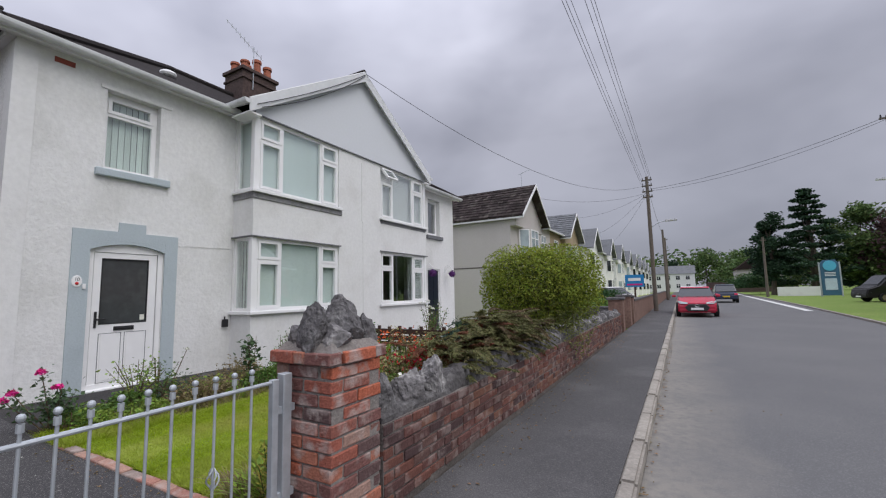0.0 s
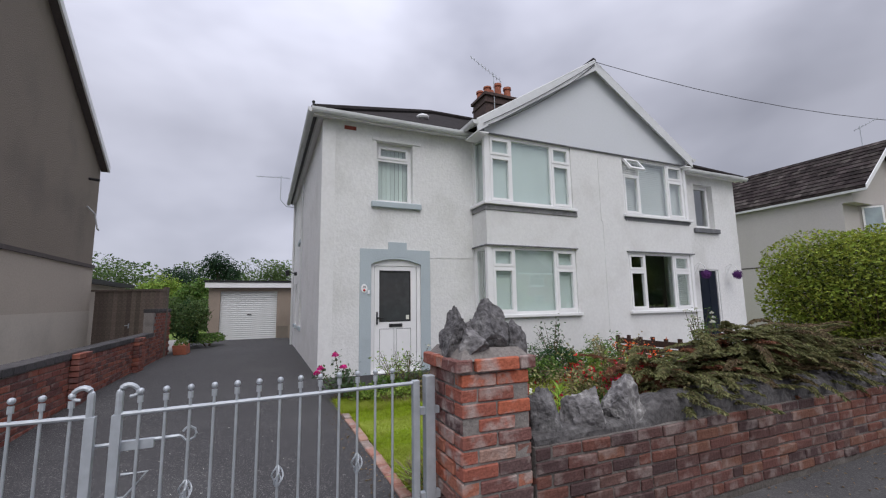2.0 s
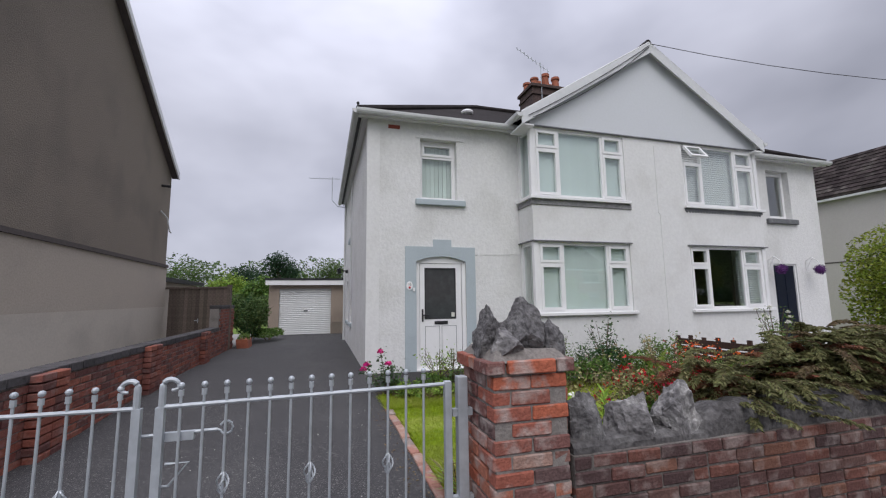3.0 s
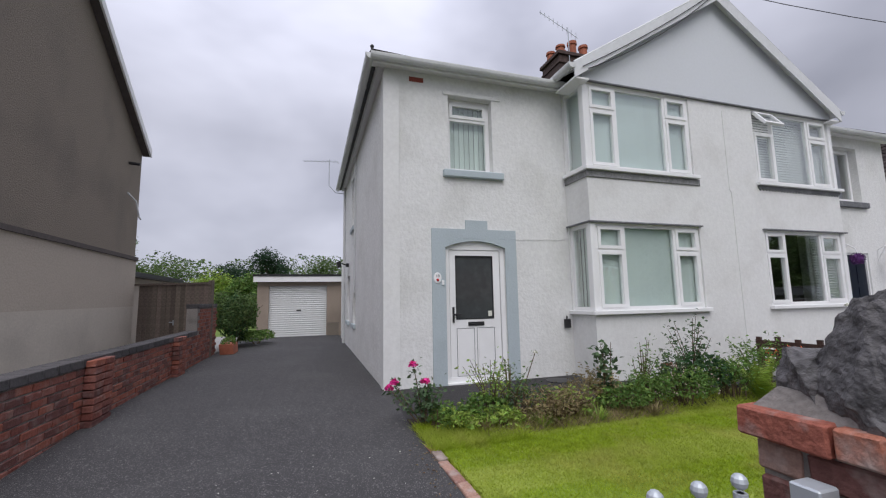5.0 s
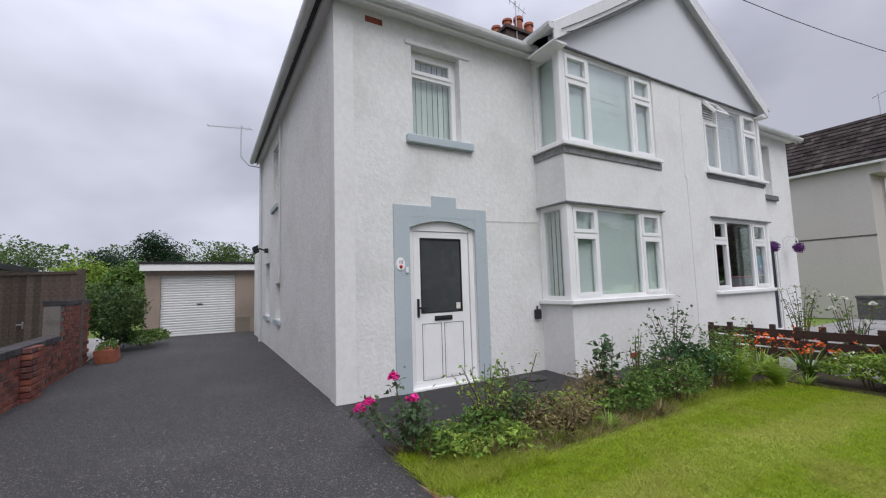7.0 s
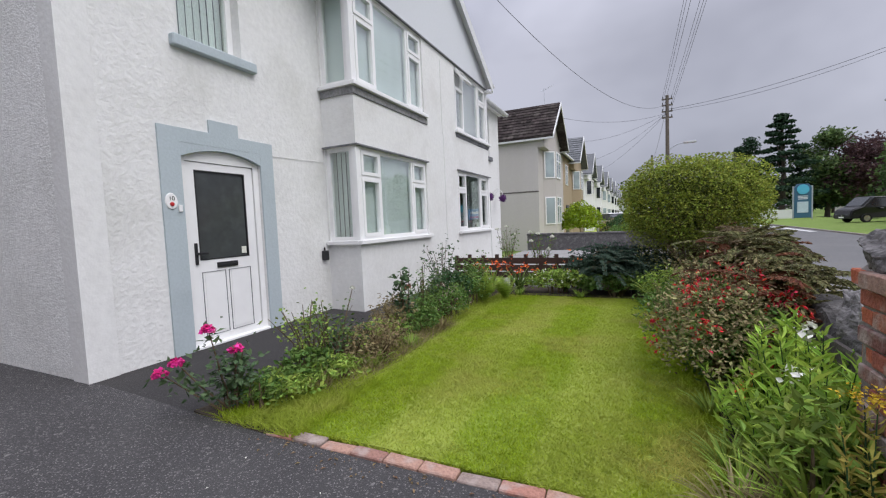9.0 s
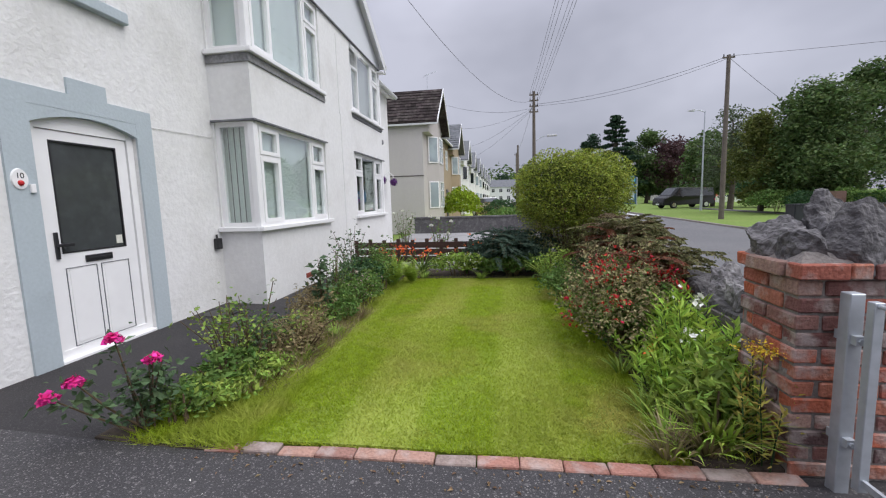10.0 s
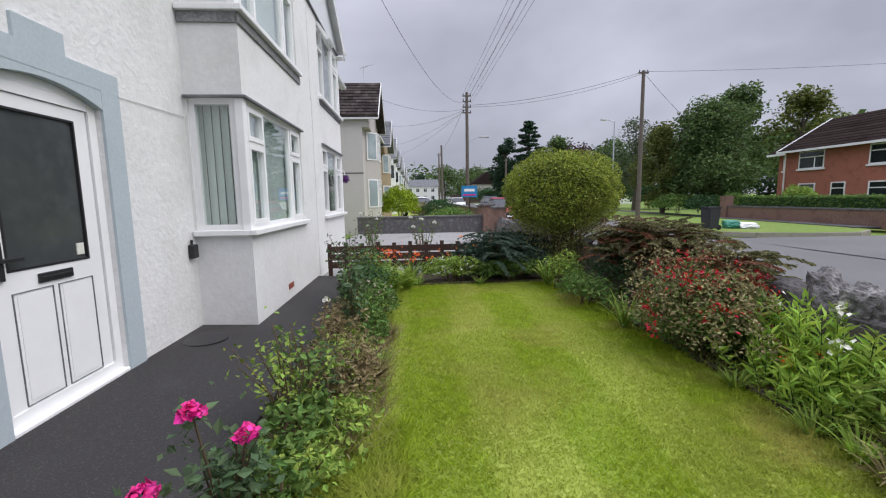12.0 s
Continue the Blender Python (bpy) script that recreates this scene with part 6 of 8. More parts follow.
for i, (c, r, m) in enumerate((((0.02, -0.155, 1.13), (0.13, 0.085, 0.17), M_ROCKDARK), ((0.05, 0.055, 1.14), (0.14, 0.115, 0.175), M_ROCKDARK), ((0.12, 0.195, 1.08), (0.09, 0.06, 0.125), M_ROCKDARK), ((0.15, -0.105, 1.10), (0.085, 0.10, 0.095), M_ROCK), ((-0.14, 0.08, 1.10), (0.12, 0.14, 0.15), M_ROCK), ((-0.15, -0.10, 1.07), (0.10, 0.10, 0.11), M_ROCKDARK))):
    rock(c, r, 11 + i, m, pillar)
# long front wall
FWX = -1.735
fw = thing("front_wall", "weathered brick garden wall crowned with rough limestone", "garden wall", (FWX, 2.22, 0))
part("mortar_core", boxes((-0.30, -0.011, 0.0, 12.4, -0.1, 0.515)), M_OLDMORTAR, fw, "darkened mortar core")
wall_st = [brick_mesh("brick", 0.213, 0.102, 0.064, M_WALLBRICK, k + 30) for k in range(5)]
wall_hd = [brick_mesh("brick", 0.102, 0.102, 0.064, M_WALLBRICK, k + 40) for k in range(3)]
far_v, far_f = [], []
made = 0
for k in range(7):
    z = -0.01 + k * 0.0755
    y = 0.0 if k % 2 else -0.11
    while y < 12.3:
        head = (k == 6) or random.random() < 0.12
        L = 0.104 if head and k != 6 else 0.213
        yc = y + L / 2 + 0.005
        if y < 0:
            lay(fw, wall_hd, -0.051, 0.055, z, True)
            made += 1
        else:
            drop = 0.02 * math.sin(yc * 0.9)
            if yc < 8.2 and made < 300:
                o = lay(fw, wall_hd if L < 0.15 else wall_st, -0.051 + random.uniform(-0.004, 0.005), yc, z + drop * 0.3, True)
                made += 1
            else:
                x0, x1, n = -0.10, random.uniform(-0.004, 0.004), len(far_v)
                far_v += [(x0, yc - L / 2 + .004, z), (x1, yc - L / 2 + .004, z), (x1, yc + L / 2 - .004, z), (x0, yc + L / 2 - .004, z), (x0, yc - L / 2 + .004, z + 0.064), (x1, yc - L / 2 + .004, z + 0.064), (x1, yc + L / 2 - .004, z + 0.064), (x0, yc + L / 2 - .004, z + 0.064)]
                far_f += [[n + i for i in q] for q in ((3, 2, 1, 0), (4, 5, 6, 7), (0, 1, 5, 4), (1, 2, 6, 5), (2, 3, 7, 6), (3, 0, 4, 7))]
        y += L + 0.011
me = bpy.data.meshes.new("brick_run"); me.from_pydata(far_v, [], far_f); me.materials.append(M_WALLBRICK)
o = new("brick_run", me); o.parent = fw; tagged(o, "run of weathered bricks", kind="stuff")
for i, (y, z, r, m) in enumerate(((0.15, 0.60, (0.10, 0.135, 0.215), M_ROCKDARK), (0.51, 0.60, (0.115, 0.155, 0.185), M_ROCK), (0.82, 0.61, (0.11, 0.14, 0.185), M_ROCK))):
    rock((-0.15, y, z), r, 160 + i, m, fw, 18)
y, i = 3.1, 3
rr = random.Random(4)
while y < 12.2:
    w, h = rr.uniform(0.11, 0.18), rr.uniform(0.17, 0.27)
    y += w * 0.8
    rock((-0.155, y, 0.52 + h * 0.25), (0.105, w * 0.9, h * 0.6), 60 + i, M_ROCK if rr.random() < 0.35 else M_ROCKDARK, fw, 10)
    y += w * 0.85
    i += 1
# lumpy mortar and buried stone along the top
bm = bmesh.new()
us, vs = 124, 8
grid = []
for i in range(us + 1):
    yy = 0.01 + 12.39 * i / us
    top = 0.58 + (0.11 * min(1.0, max(0.0, (yy - 0.92) / 0.12)) if yy < 3.3 else 0.0)
    row = []
    for j in range(vs + 1):
        q = math.pi * j / vs
        k = 1 + 0.22 * noise.noise(Vector((yy * 4, q, 3.0))) + 0.10 * noise.noise(Vector((yy * 13, q * 3, 7.0)))
        row.append(bm.verts.new((-0.155 + 0.125 * k * math.copysign(abs(math.cos(q)) ** 0.6, math.cos(q)), yy, 0.50 + (top - 0.50) * k * math.sin(q) ** 0.6)))
    grid.append(row)
for i in range(us):
    for j in range(vs):
        bm.faces.new((grid[i][j], grid[i + 1][j], grid[i + 1][j + 1], grid[i][j + 1]))
    bm.faces.new((grid[i][0], grid[i][vs], grid[i + 1][vs], grid[i + 1][0]))
bm.faces.new(grid[0]); bm.faces.new(grid[us][::-1])
bmesh.ops.recalc_face_normals(bm, faces=bm.faces[:])
part("mortar_bed", bm, M_BED, fw, "dark lumpy mortar between the stones")
# piers and wall farther along
for y, h in ((14.85, 1.0), (17.1, 1.05), (18.2, 1.0)):
    t = thing("garden_pier", "dark brick garden pier with a flat cap", "gate pillar", (-1.9, y, 0), "piers along the pavement")
    part("shaft", boxes((-0.22, 0.22, -0.22, 0.22, -0.1, h)), M_OLDBRICK, t)
    part("cap", bevelled(boxes((-0.27, 0.27, -0.27, 0.27, h, h + 0.08)), 0.015), M_ROCKDARK, t)
t = thing("side_wall", "low dark stone wall between the forecourts", "garden wall", (-7.2, 17.15, 0))
part("wall", boxes((0, 5.1, -0.12, 0.12, -0.1, 0.62)), M_ROCKDARK, t); part("coping", bevelled(boxes((-0.02, 5.1, -0.15, 0.15, 0.62, 0.69)), 0.01), M_ROCKDARK, t)
t = thing("street_wall", "long dark brick wall along the pavement", "garden wall", (-1.8, 18.5, 0))
part("wall", boxes((-0.12, 0.12, 0, 45, -0.1, 0.85)), M_OLDBRICK, t); part("coping", boxes((-0.15, 0.15, 0, 45, 0.85, 0.92)), M_ROCKDARK, t)

# gates
def gate(label, at, width, n, baskets, latch):
    """A steel gate of round bars with ball tops; width runs along -y from the hinge."""
    t = thing("steel_gate", label, "gate", at, "pair of drive gates")
    def bar(nm, bm, lab=""):
        return part(nm, bm, M_STEEL, t, lab)
    bar("hinge_stile", bevelled(boxes((-0.02, 0.02, -0.04, 0, 0.06, 0.90)), 0.003))
    bm = bmesh.new(); box(bm, -0.018, 0.018, -width, -width + 0.036, 0.06, 0.87)
    e = -width + 0.022
    sg = 1
    tube(bm, [(0, e, 0.86), (0, e, 0.96)] + [(0, e + 0.034 * sg * (1 - math.cos(q)) , 0.965 + (0.038 - 0.004 * q) * math.sin(q)) for q in np.linspace(0.2, 4.6, 12)], [0.016] * 2 + list(np.linspace(0.014, 0.007, 12)), 8)
    bar("meeting_stile", bm, "stile ending in a scroll")
    bm = bmesh.new(); tube(bm, [(0, -0.02, 0.885), (0, -width + 0.02, 0.87)], 0.0105, 8); bar("top_rail", bm)
    bm = bmesh.new(); box(bm, -0.008, 0.008, -width + 0.02, -0.02, 0.09, 0.12); bar("bottom_rail", bm)
    for k in range(n):
        y = -(0.16 + 0.1 * k) if latch else -(0.11 + 0.1 * k)
        bm = bmesh.new(); tube(bm, [(0, y, 0.10), (0, y, 0.945)], 0.0068, 8)
        b = bar("bar", bm)
        bm = bmesh.new(); ball(bm, (0, y, 0.965), 0.015, 10); tube(bm, [(0, y, 0.915), (0, y, 0.945)], 0.0125, 8)
        part("ball_top", bm, M_STEEL, b)
        if k in baskets:
            bm = bmesh.new()
            for q in range(4):
                ph = q * math.pi / 2
                tube(bm, [(0.028 * math.sin(math.pi * s) * math.cos(ph + 2.5 * s), y + 0.028 * math.sin(math.pi * s) * math.sin(ph + 2.5 * s), 0.44 + 0.11 * s) for s in np.linspace(0, 1, 9)], 0.0045, 5)
            part("twist_basket", bm, M_STEEL, b)
    if latch:
        bm = bmesh.new(); tube(bm, [(-0.03, -width + 0.26, 0.74), (-0.03, -width - 0.10, 0.735)], 0.008, 6); box(bm, -0.04, -0.015, -width + 0.0, -width + 0.16, 0.705, 0.745)
        tube(bm, [(-0.03, -width + 0.26, 0.74)] + [(-0.03, -width + 0.30 + 0.03 * math.cos(q), 0.745 + 0.03 * math.sin(q)) for q in np.linspace(3.5, 9, 9)], 0.006, 5)
        bar("slide_bolt", bm, "sliding bolt with a curled end")
        bm = bmesh.new(); tube(bm, [(-0.03, -width + 0.04, 0.60), (-0.03, -width + 0.14, 0.60), (-0.03, -width + 0.06, 0.50), (-0.03, -width + 0.03, 0.50)], 0.007, 6)
        bar("latch", bm)
    return t
gate("galvanised steel gate with ball-topped bars, closed", (-2.03, 1.62, 0), 1.46, 13, (2, 6, 10), True)
g2 = gate("galvanised steel gate with ball-topped bars, closed beside its pair", (-2.03, -1.30, 0), 1.40, 13, (2, 6, 10), False)
g2.matrix_basis = Matrix.Translation((-2.03, -1.30, 0)) @ Matrix.Diagonal((1, -1, 1, 1))
for y in (1.69, -1.37):
    t = thing("gate_post", "square galvanised gate post", "gate post", (-2.05, y, 0), "gate posts")
    part("post", bevelled(boxes((-0.03, 0.03, -0.03, 0.03, -0.1, 0.92)), 0.004), M_STEEL, t)
    for z in (0.25, 0.72):
        bm = bmesh.new(); tube(bm, [(0, -0.07 if y > 0 else 0.07, z), (0, 0.0, z)], 0.012, 6); box(bm, -0.018, 0.018, -0.06, 0.06, z - 0.02, z + 0.02)
        part("hinge", bm, M_STEEL, t)

# ---- wall beside the drive ----
dw = thing("drive_wall", "red brick wall with piers and dark coping beside the drive", "garden wall", (-2.0, -1.55, 0))
HT = 0.745
part("mortar_core", boxes((-9.2, 0, -0.21, -0.012, -0.1, 0.68), (-11.0, -9.2, -0.21, -0.012, -0.1, 1.22)), M_MORTAR, dw, "grey mortar core")
dst = [brick_mesh("brick", 0.213, 0.102, 0.064, M_DRIVEBRICK, k + 70) for k in range(5)]
cop = [brick_mesh("coping_brick", 0.213, 0.235, 0.085, M_COPING, k + 80) for k in range(3)]
far_v, far_f = [], []
made = 0
def far_brick(xa, xb, yb, z, h=0.064, dep=0.1):
    n = len(far_v)
    far_v.extend([(xa, yb - dep, z), (xb, yb - dep, z), (xb, yb, z), (xa, yb, z), (xa, yb - dep, z + h), (xb, yb - dep, z + h), (xb, yb, z + h), (xa, yb, z + h)])
    far_f.extend([[n + i for i in q] for q in ((3, 2, 1, 0), (4, 5, 6, 7), (0, 1, 5, 4), (1, 2, 6, 5), (2, 3, 7, 6), (3, 0, 4, 7))])
for k in range(16):
    z = -0.01 + k * 0.0765
    x = 0.0 if k % 2 else 0.11
    while x < 10.9:
        if k < 9 or x > 9.2:
            xc = -(x + 0.1065)
            if 2.4 < x < 8.6 and made < 240 and k < 9:
                lay(dw, dst, xc, -0.051 + random.uniform(-0.004, 0.004), z, False)
                made += 1
            else:
                far_brick(xc - 0.104, xc + 0.104, random.uniform(-0.004, 0.004), z)
        x += 0.224
for k in range(41):
    o = new("coping_brick", random.choice(cop)); o.parent = dw
    o.matrix_local = Matrix.Translation((-0.11 - k * 0.224, -0.105, 0.682)) @ Matrix.Rotation(radians(random.uniform(-0.7, 0.7)), 4, 'Z')
for k in range(8):
    o = new("coping_brick", random.choice(cop)); o.parent = dw
    o.location = (-9.3 - k * 0.224, -0.105, 1.222)
for px in (2.5, 4.95, 7.85):
    for k in range(9):
        z = -0.01 + k * 0.0765
        for e in (-0.112, 0.112):
            lay(dw, dst, -px + e, 0.05, z, False) if k % 2 else lay(dw, dst, -px + e * 0.95, 0.052, z, False, 0.97)
    for e in (-0.112, 0.112):
        lay(dw, dst, -px + e, 0.052, 0.679, False)
me = bpy.data.meshes.new("brick_run"); me.from_pydata(far_v, [], far_f); me.materials.append(M_DRIVEBRICK)
o = new("brick_run", me); o.parent = dw; tagged(o, "run of red bricks", kind="stuff")
t = thing("trough_planter", "terracotta trough planter with small plants by the drive wall", "planter", (-13.0, -1.25, 0.09))
bm = bmesh.new(); prism(bm, [(-0.32, -0.13, 0), (0.32, -0.13, 0), (0.36, -0.16, 0.24), (-0.36, -0.16, 0.24)], (0, 0.3, 0)); part("trough", bm, M_POT, t)
rng = np.random.default_rng(8); leaf_object("planting", shell_points(rng, 500, (0, 0, 0.26), (0.34, 0.17, 0.14)), 0.05, M_LEAF, t, rng)

# ---- lawn edging and grass ----
ed = thing("lawn_edging", "row of red edging bricks laid flat along the lawn", "edging", (-5.25, 1.735, 0))
edm = [brick_mesh("brick", 0.213, 0.088, 0.075, M_EDGING, k + 90) for k in range(4)]
for k in range(14):
    o = new("brick", random.choice(edm)); o.parent = ed
    o.matrix_local = Matrix.Translation((0.11 + k * 0.221, random.uniform(-0.006, 0.006), -0.060 + random.uniform(-0.008, 0.005))) @ Matrix.Rotation(radians(random.uniform(-2, 2)), 4, 'Z')

def blades(name, n, x0, x1, y0, y1, h, mat, seed, z=0.012, label="short mown grass", edge=None):
    rng = np.random.default_rng(seed)
    x, y = rng.uniform(x0, x1, n), rng.uniform(y0, y1, n)
    if edge is not None:
        keep = edge(x, y); x, y = x[keep], y[keep]; n = len(x)
    a = rng.uniform(0, 6.283, n)
    hh = h * rng.uniform(0.5, 1.25, n)
    w = 0.0028 + 0.003 * rng.random(n)
    lean = 0.9 * hh
    b = np.stack([x, y, np.full(n, z - 0.005)], 1)
    s = np.stack([np.cos(a) * w, np.sin(a) * w, np.zeros(n)], 1)
    l = np.stack([rng.normal(size=n) * lean, rng.normal(size=n) * lean, hh], 1)
    v = np.stack([b - s, b + s, b + l], 1).reshape(-1, 3)
    me = bpy.data.meshes.new(name)
    me.from_pydata(v.tolist(), [], np.arange(n * 3).reshape(-1, 3).tolist())
    me.materials.append(mat)
    return tagged(new(name, me), label, "grass", kind="stuff")
blades("lawn_grass", 230000, -5.3, -2.45, 1.78, 6.9, 0.026, M_BLADE, 5)
blades("edge_grass", 8000, -5.75, -5.0, 1.70, 2.7, 0.07, M_BLADE, 6, label="longer uncut grass at the bed's edge")
blades("border_grass", 6500, -2.80, -2.30, 1.79, 6.5, 0.075, M_BLADE, 7, label="longer grass along the border")

# ---- plants of the garden ----
def rose(name, label, at, height, spread, nst, blooms, seed, leaf=0.05, nleaf=220, mat=None, fmat=None, fr=0.045):
    """A rose bush: arching stems, toothed leaves, and layered blooms at given places."""
    rng = np.random.default_rng(seed)
    t = thing(name, label, "rose bush", at)
    bm = bmesh.new()
    tips = stems(bm, rng, nst, height, spread, 0.007, 0.06)
    for b in blooms:
        p2 = Vector(b) - Vector(at)
        tube(bm, [(rng.uniform(-0.04, 0.04), rng.uniform(-0.04, 0.04), -0.02), Vector((p2.x * 0.6, p2.y * 0.6, p2.z * 0.55)), p2], [0.008, 0.006, 0.004], 5)
        tips.append((Vector((0, 0, 0)), Vector((p2.x * 0.6, p2.y * 0.6, p2.z * 0.55)), p2))
    part("stem", bm, M_STEM, t)
    pts = []
    for c in tips:
        for _ in range(nleaf // len(tips)):
            p = along(rng, c, rng.uniform(0.25, 1.0))
            pts.append((p.x + rng.normal() * 0.05, p.y + rng.normal() * 0.05, max(0.03, p.z + rng.normal() * 0.04)))
    leaf_object("foliage", np.array(pts), leaf, mat or M_ROSELEAF, t, rng, aspect=0.62, up=0.8)
    for b in blooms:
        p = np.array(Vector(b) - Vector(at))
        q = []
        for ring_, cnt in ((0.15, 5), (0.4, 9), (0.65, 13), (0.85, 16), (1.0, 18)):
            for k in range(cnt):
                an = 6.283 * k / cnt + ring_ * 3
                q.append(p + fr * np.array((math.cos(an) * ring_ * 0.75, math.sin(an) * ring_ * 0.75, 0.55 * (1 - ring_ ** 2) - 0.15 + rng.normal() * 0.12)))
        leaf_object("bloom", np.array(q), fr * 0.62, fmat or M_PINK, t, rng, aspect=0.9, up=0.35)
    return t
rose("rose_bush", "straggly rose bush with magenta blooms at the bed's end", (-5.72, 1.84, 0.0), 0.5, 0.16, 6, ((-5.77, 1.72, 0.64), (-5.84, 1.53, 0.46), (-5.62, 1.81, 0.49), (-5.98, 1.50, 0.38)), 21, 0.052, 460, fr=0.055)
rose("rose_bush", "leafy pale rose shoots with a cream bud", (-5.62, 2.75, 0.0), 0.62, 0.26, 9, ((-5.55, 3.05, 0.72),), 22, 0.042, 260, M_LEAF, M_WHITEPETAL, 0.03)
rose("rose_bush", "upright young rose with glossy leaves", (-5.50, 3.95, 0.0), 0.95, 0.13, 4, (), 23, 0.07, 170, M_ROSELEAF)
rose("rose_bush", "tall dark rose shrub before the bay", (-5.72, 5.45, 0.0), 1.05, 0.32, 10, (), 24, 0.055, 300, M_ROSELEAF)
rose("rose_bush", "white rose by the rail next door", (-4.75, 7.95, 0.0), 1.0, 0.32, 9, ((-4.8, 7.9, 1.02), (-4.55, 8.0, 0.95), (-4.95, 7.95, 0.88), (-4.6, 7.85, 0.72), (-5.0, 8.1, 1.05)), 25, 0.045, 260, M_LEAF, M_WHITEPETAL, 0.045)
rose("rose_bush", "white rose bush before the next house", (-5.9, 9.6, 0.0), 1.1, 0.35, 9, ((-5.9, 9.5, 1.15), (-5.7, 9.7, 1.05), (-6.1, 9.4, 1.1), (-5.8, 9.9, 0.95), (-6.0, 9.8, 0.8)), 26, 0.05, 300, M_LEAF, M_WHITEPETAL, 0.045)
bush("low_plant", "low bright green leafy plants by the rose", "plant", (-5.52, 2.12, 0), (0.26, 0.28, 0.11), M_LEAFBR, 31, 650, 0.044, 6, bumps=0.4, depth=0.7)
bush("low_plant", "dark green leafy clump in the bed", "plant", (-5.62, 2.45, 0), (0.2, 0.3, 0.16), M_LEAF, 32, 600, 0.055, 6)
bush("dry_plant", "brown and green dying perennials in the bed", "plant", (-5.5, 3.35, 0), (0.27, 0.55, 0.20), M_DRY, 33, 900, 0.045, 30, inner=M_LEAFBR, aspect=0.22, bumps=0.4, depth=0.8)
bush("low_plant", "green clump at the lawn's edge", "plant", (-5.42, 4.1, 0), (0.22, 0.35, 0.17), M_LEAF, 34, 900, 0.05, 8)
bush("dry_plant", "faded pinkish-white flower heads among green leaves", "plant", (-5.42, 4.95, 0), (0.28, 0.42, 0.22), M_LEAF, 35, 1100, 0.045, 14, flower=M_FADED, nf=46, fsize=0.024)
bush("low_plant", "grey-green leafy clump before the bay", "plant", (-5.6, 5.45, 0), (0.28, 0.35, 0.30), M_LEAFDK, 36, 1000, 0.055, 8)

def fronds(name, label, at, n, length, mat, seed, width=0.05, leaflet=True, cat="fern", rise=0.8):
    """Arching fronds with leaflets, or plain strap leaves."""
    rng = np.random.default_rng(seed)
    t = thing(name, label, cat, at)
    v, f = [], []
    for k in range(n):
        a = rng.uniform(0, 6.283)
        L = length * rng.uniform(0.6, 1.1)
        d = np.array((math.cos(a), math.sin(a), 0)); s = np.array((-math.sin(a), math.cos(a), 0))
        out = rng.uniform(0.25, 0.8)
        m = 26 if leaflet else 12
        P = [d * L * out * q ** 1.3 + np.array((0, 0, L * rise * (q - 0.55 * out * q ** 2.4))) + d * 0.03 for q in np.linspace(0, 1, m)]
        if leaflet:
            for i in range(1, m - 1):
                w = width * 1.9 * math.sin(math.pi * (0.12 + 0.88 * i / m))
                for e in (-1, 1):
                    o = len(v); tip = P[i] + s * e * w + (P[i + 1] - P[i]) * 0.6
                    v += [P[i] - (P[i + 1] - P[i]) * 0.25, tip, P[i] + (P[i + 1] - P[i]) * 0.45]
                    f.append((o, o + 1, o + 2))
        else:
            o = len(v)
            for i in range(m):
                w = width * 0.22 * (1 - (i / (m - 1)) ** 2) + 0.001
                v += [P[i] - s * w, P[i] + s * w]
            f += [(o + 2 * i, o + 2 * i + 1, o + 2 * i + 3, o + 2 * i + 2) for i in range(m - 1)]
    me = bpy.data.meshes.new("frond")
    me.from_pydata([tuple(map(float, p)) for p in v], [], f); me.materials.append(mat)
    o = new("frond", me); o.parent = t; tagged(o, kind="stuff")
    return t
fronds("fern", "bright green fern by the bay", (-5.3, 6.05, 0.02), 30, 0.72, M_FERN, 41)
fronds("fern", "green fern at the corner of the bed", (-5.05, 6.45, 0.02), 22, 0.6, M_FERN, 42)
for i, (x, y, nf) in enumerate(((-5.45, 6.95, 30), (-5.0, 7.15, 22), (-4.2, 7.2, 8))):
    t = fronds("montbretia", "strap-leaved montbretia with orange flowers", (x, y, 0.02), 60, 0.7, M_LEAF if i else M_LEAFBR, 43 + i, 0.05, False, "flower")
    rng = np.random.default_rng(50 + i)
    c = rng.normal(size=(nf, 3)) * (0.22, 0.12, 0.09) + (0, 0, 0.46)
    leaf_object("blossom", np.repeat(c, 4, 0) + rng.normal(size=(nf * 4, 3)) * 0.02, 0.045, M_ORANGE, t, rng)
bush("leafy_border", "green border plants with pale flowers", "plant", (-4.3, 6.98, 0), (0.55, 0.22, 0.22), M_LEAFBR, 61, 1500, 0.055, 10, flower=M_WHITEPETAL, nf=40, fsize=0.025)
bush("leafy_border", "dark glossy leafy plants at the lawn's end", "plant", (-3.35, 6.95, 0), (0.62, 0.22, 0.20), M_LEAF, 62, 1400, 0.075, 10)
fronds("strap_plant", "yellow-green strap leaves by the lawn", (-2.85, 6.5, 0.02), 50, 0.6, M_LEAFBR, 63, 0.06, False, "plant")
fronds("strap_plant", "arching grassy leaves under the fuchsia", (-2.75, 4.3, 0.02), 36, 0.55, M_LEAFBR, 64, 0.05, False, "plant")
bush("juniper", "dark blue-green juniper with spreading branches", "shrub", (-3.35, 7.35, 0), (0.85, 0.45, 0.40), M_JUNIPER, 65, 5200, 0.075, 14, aspect=0.3, bumps=0.35, depth=0.55, inner=M_JUNIPER)
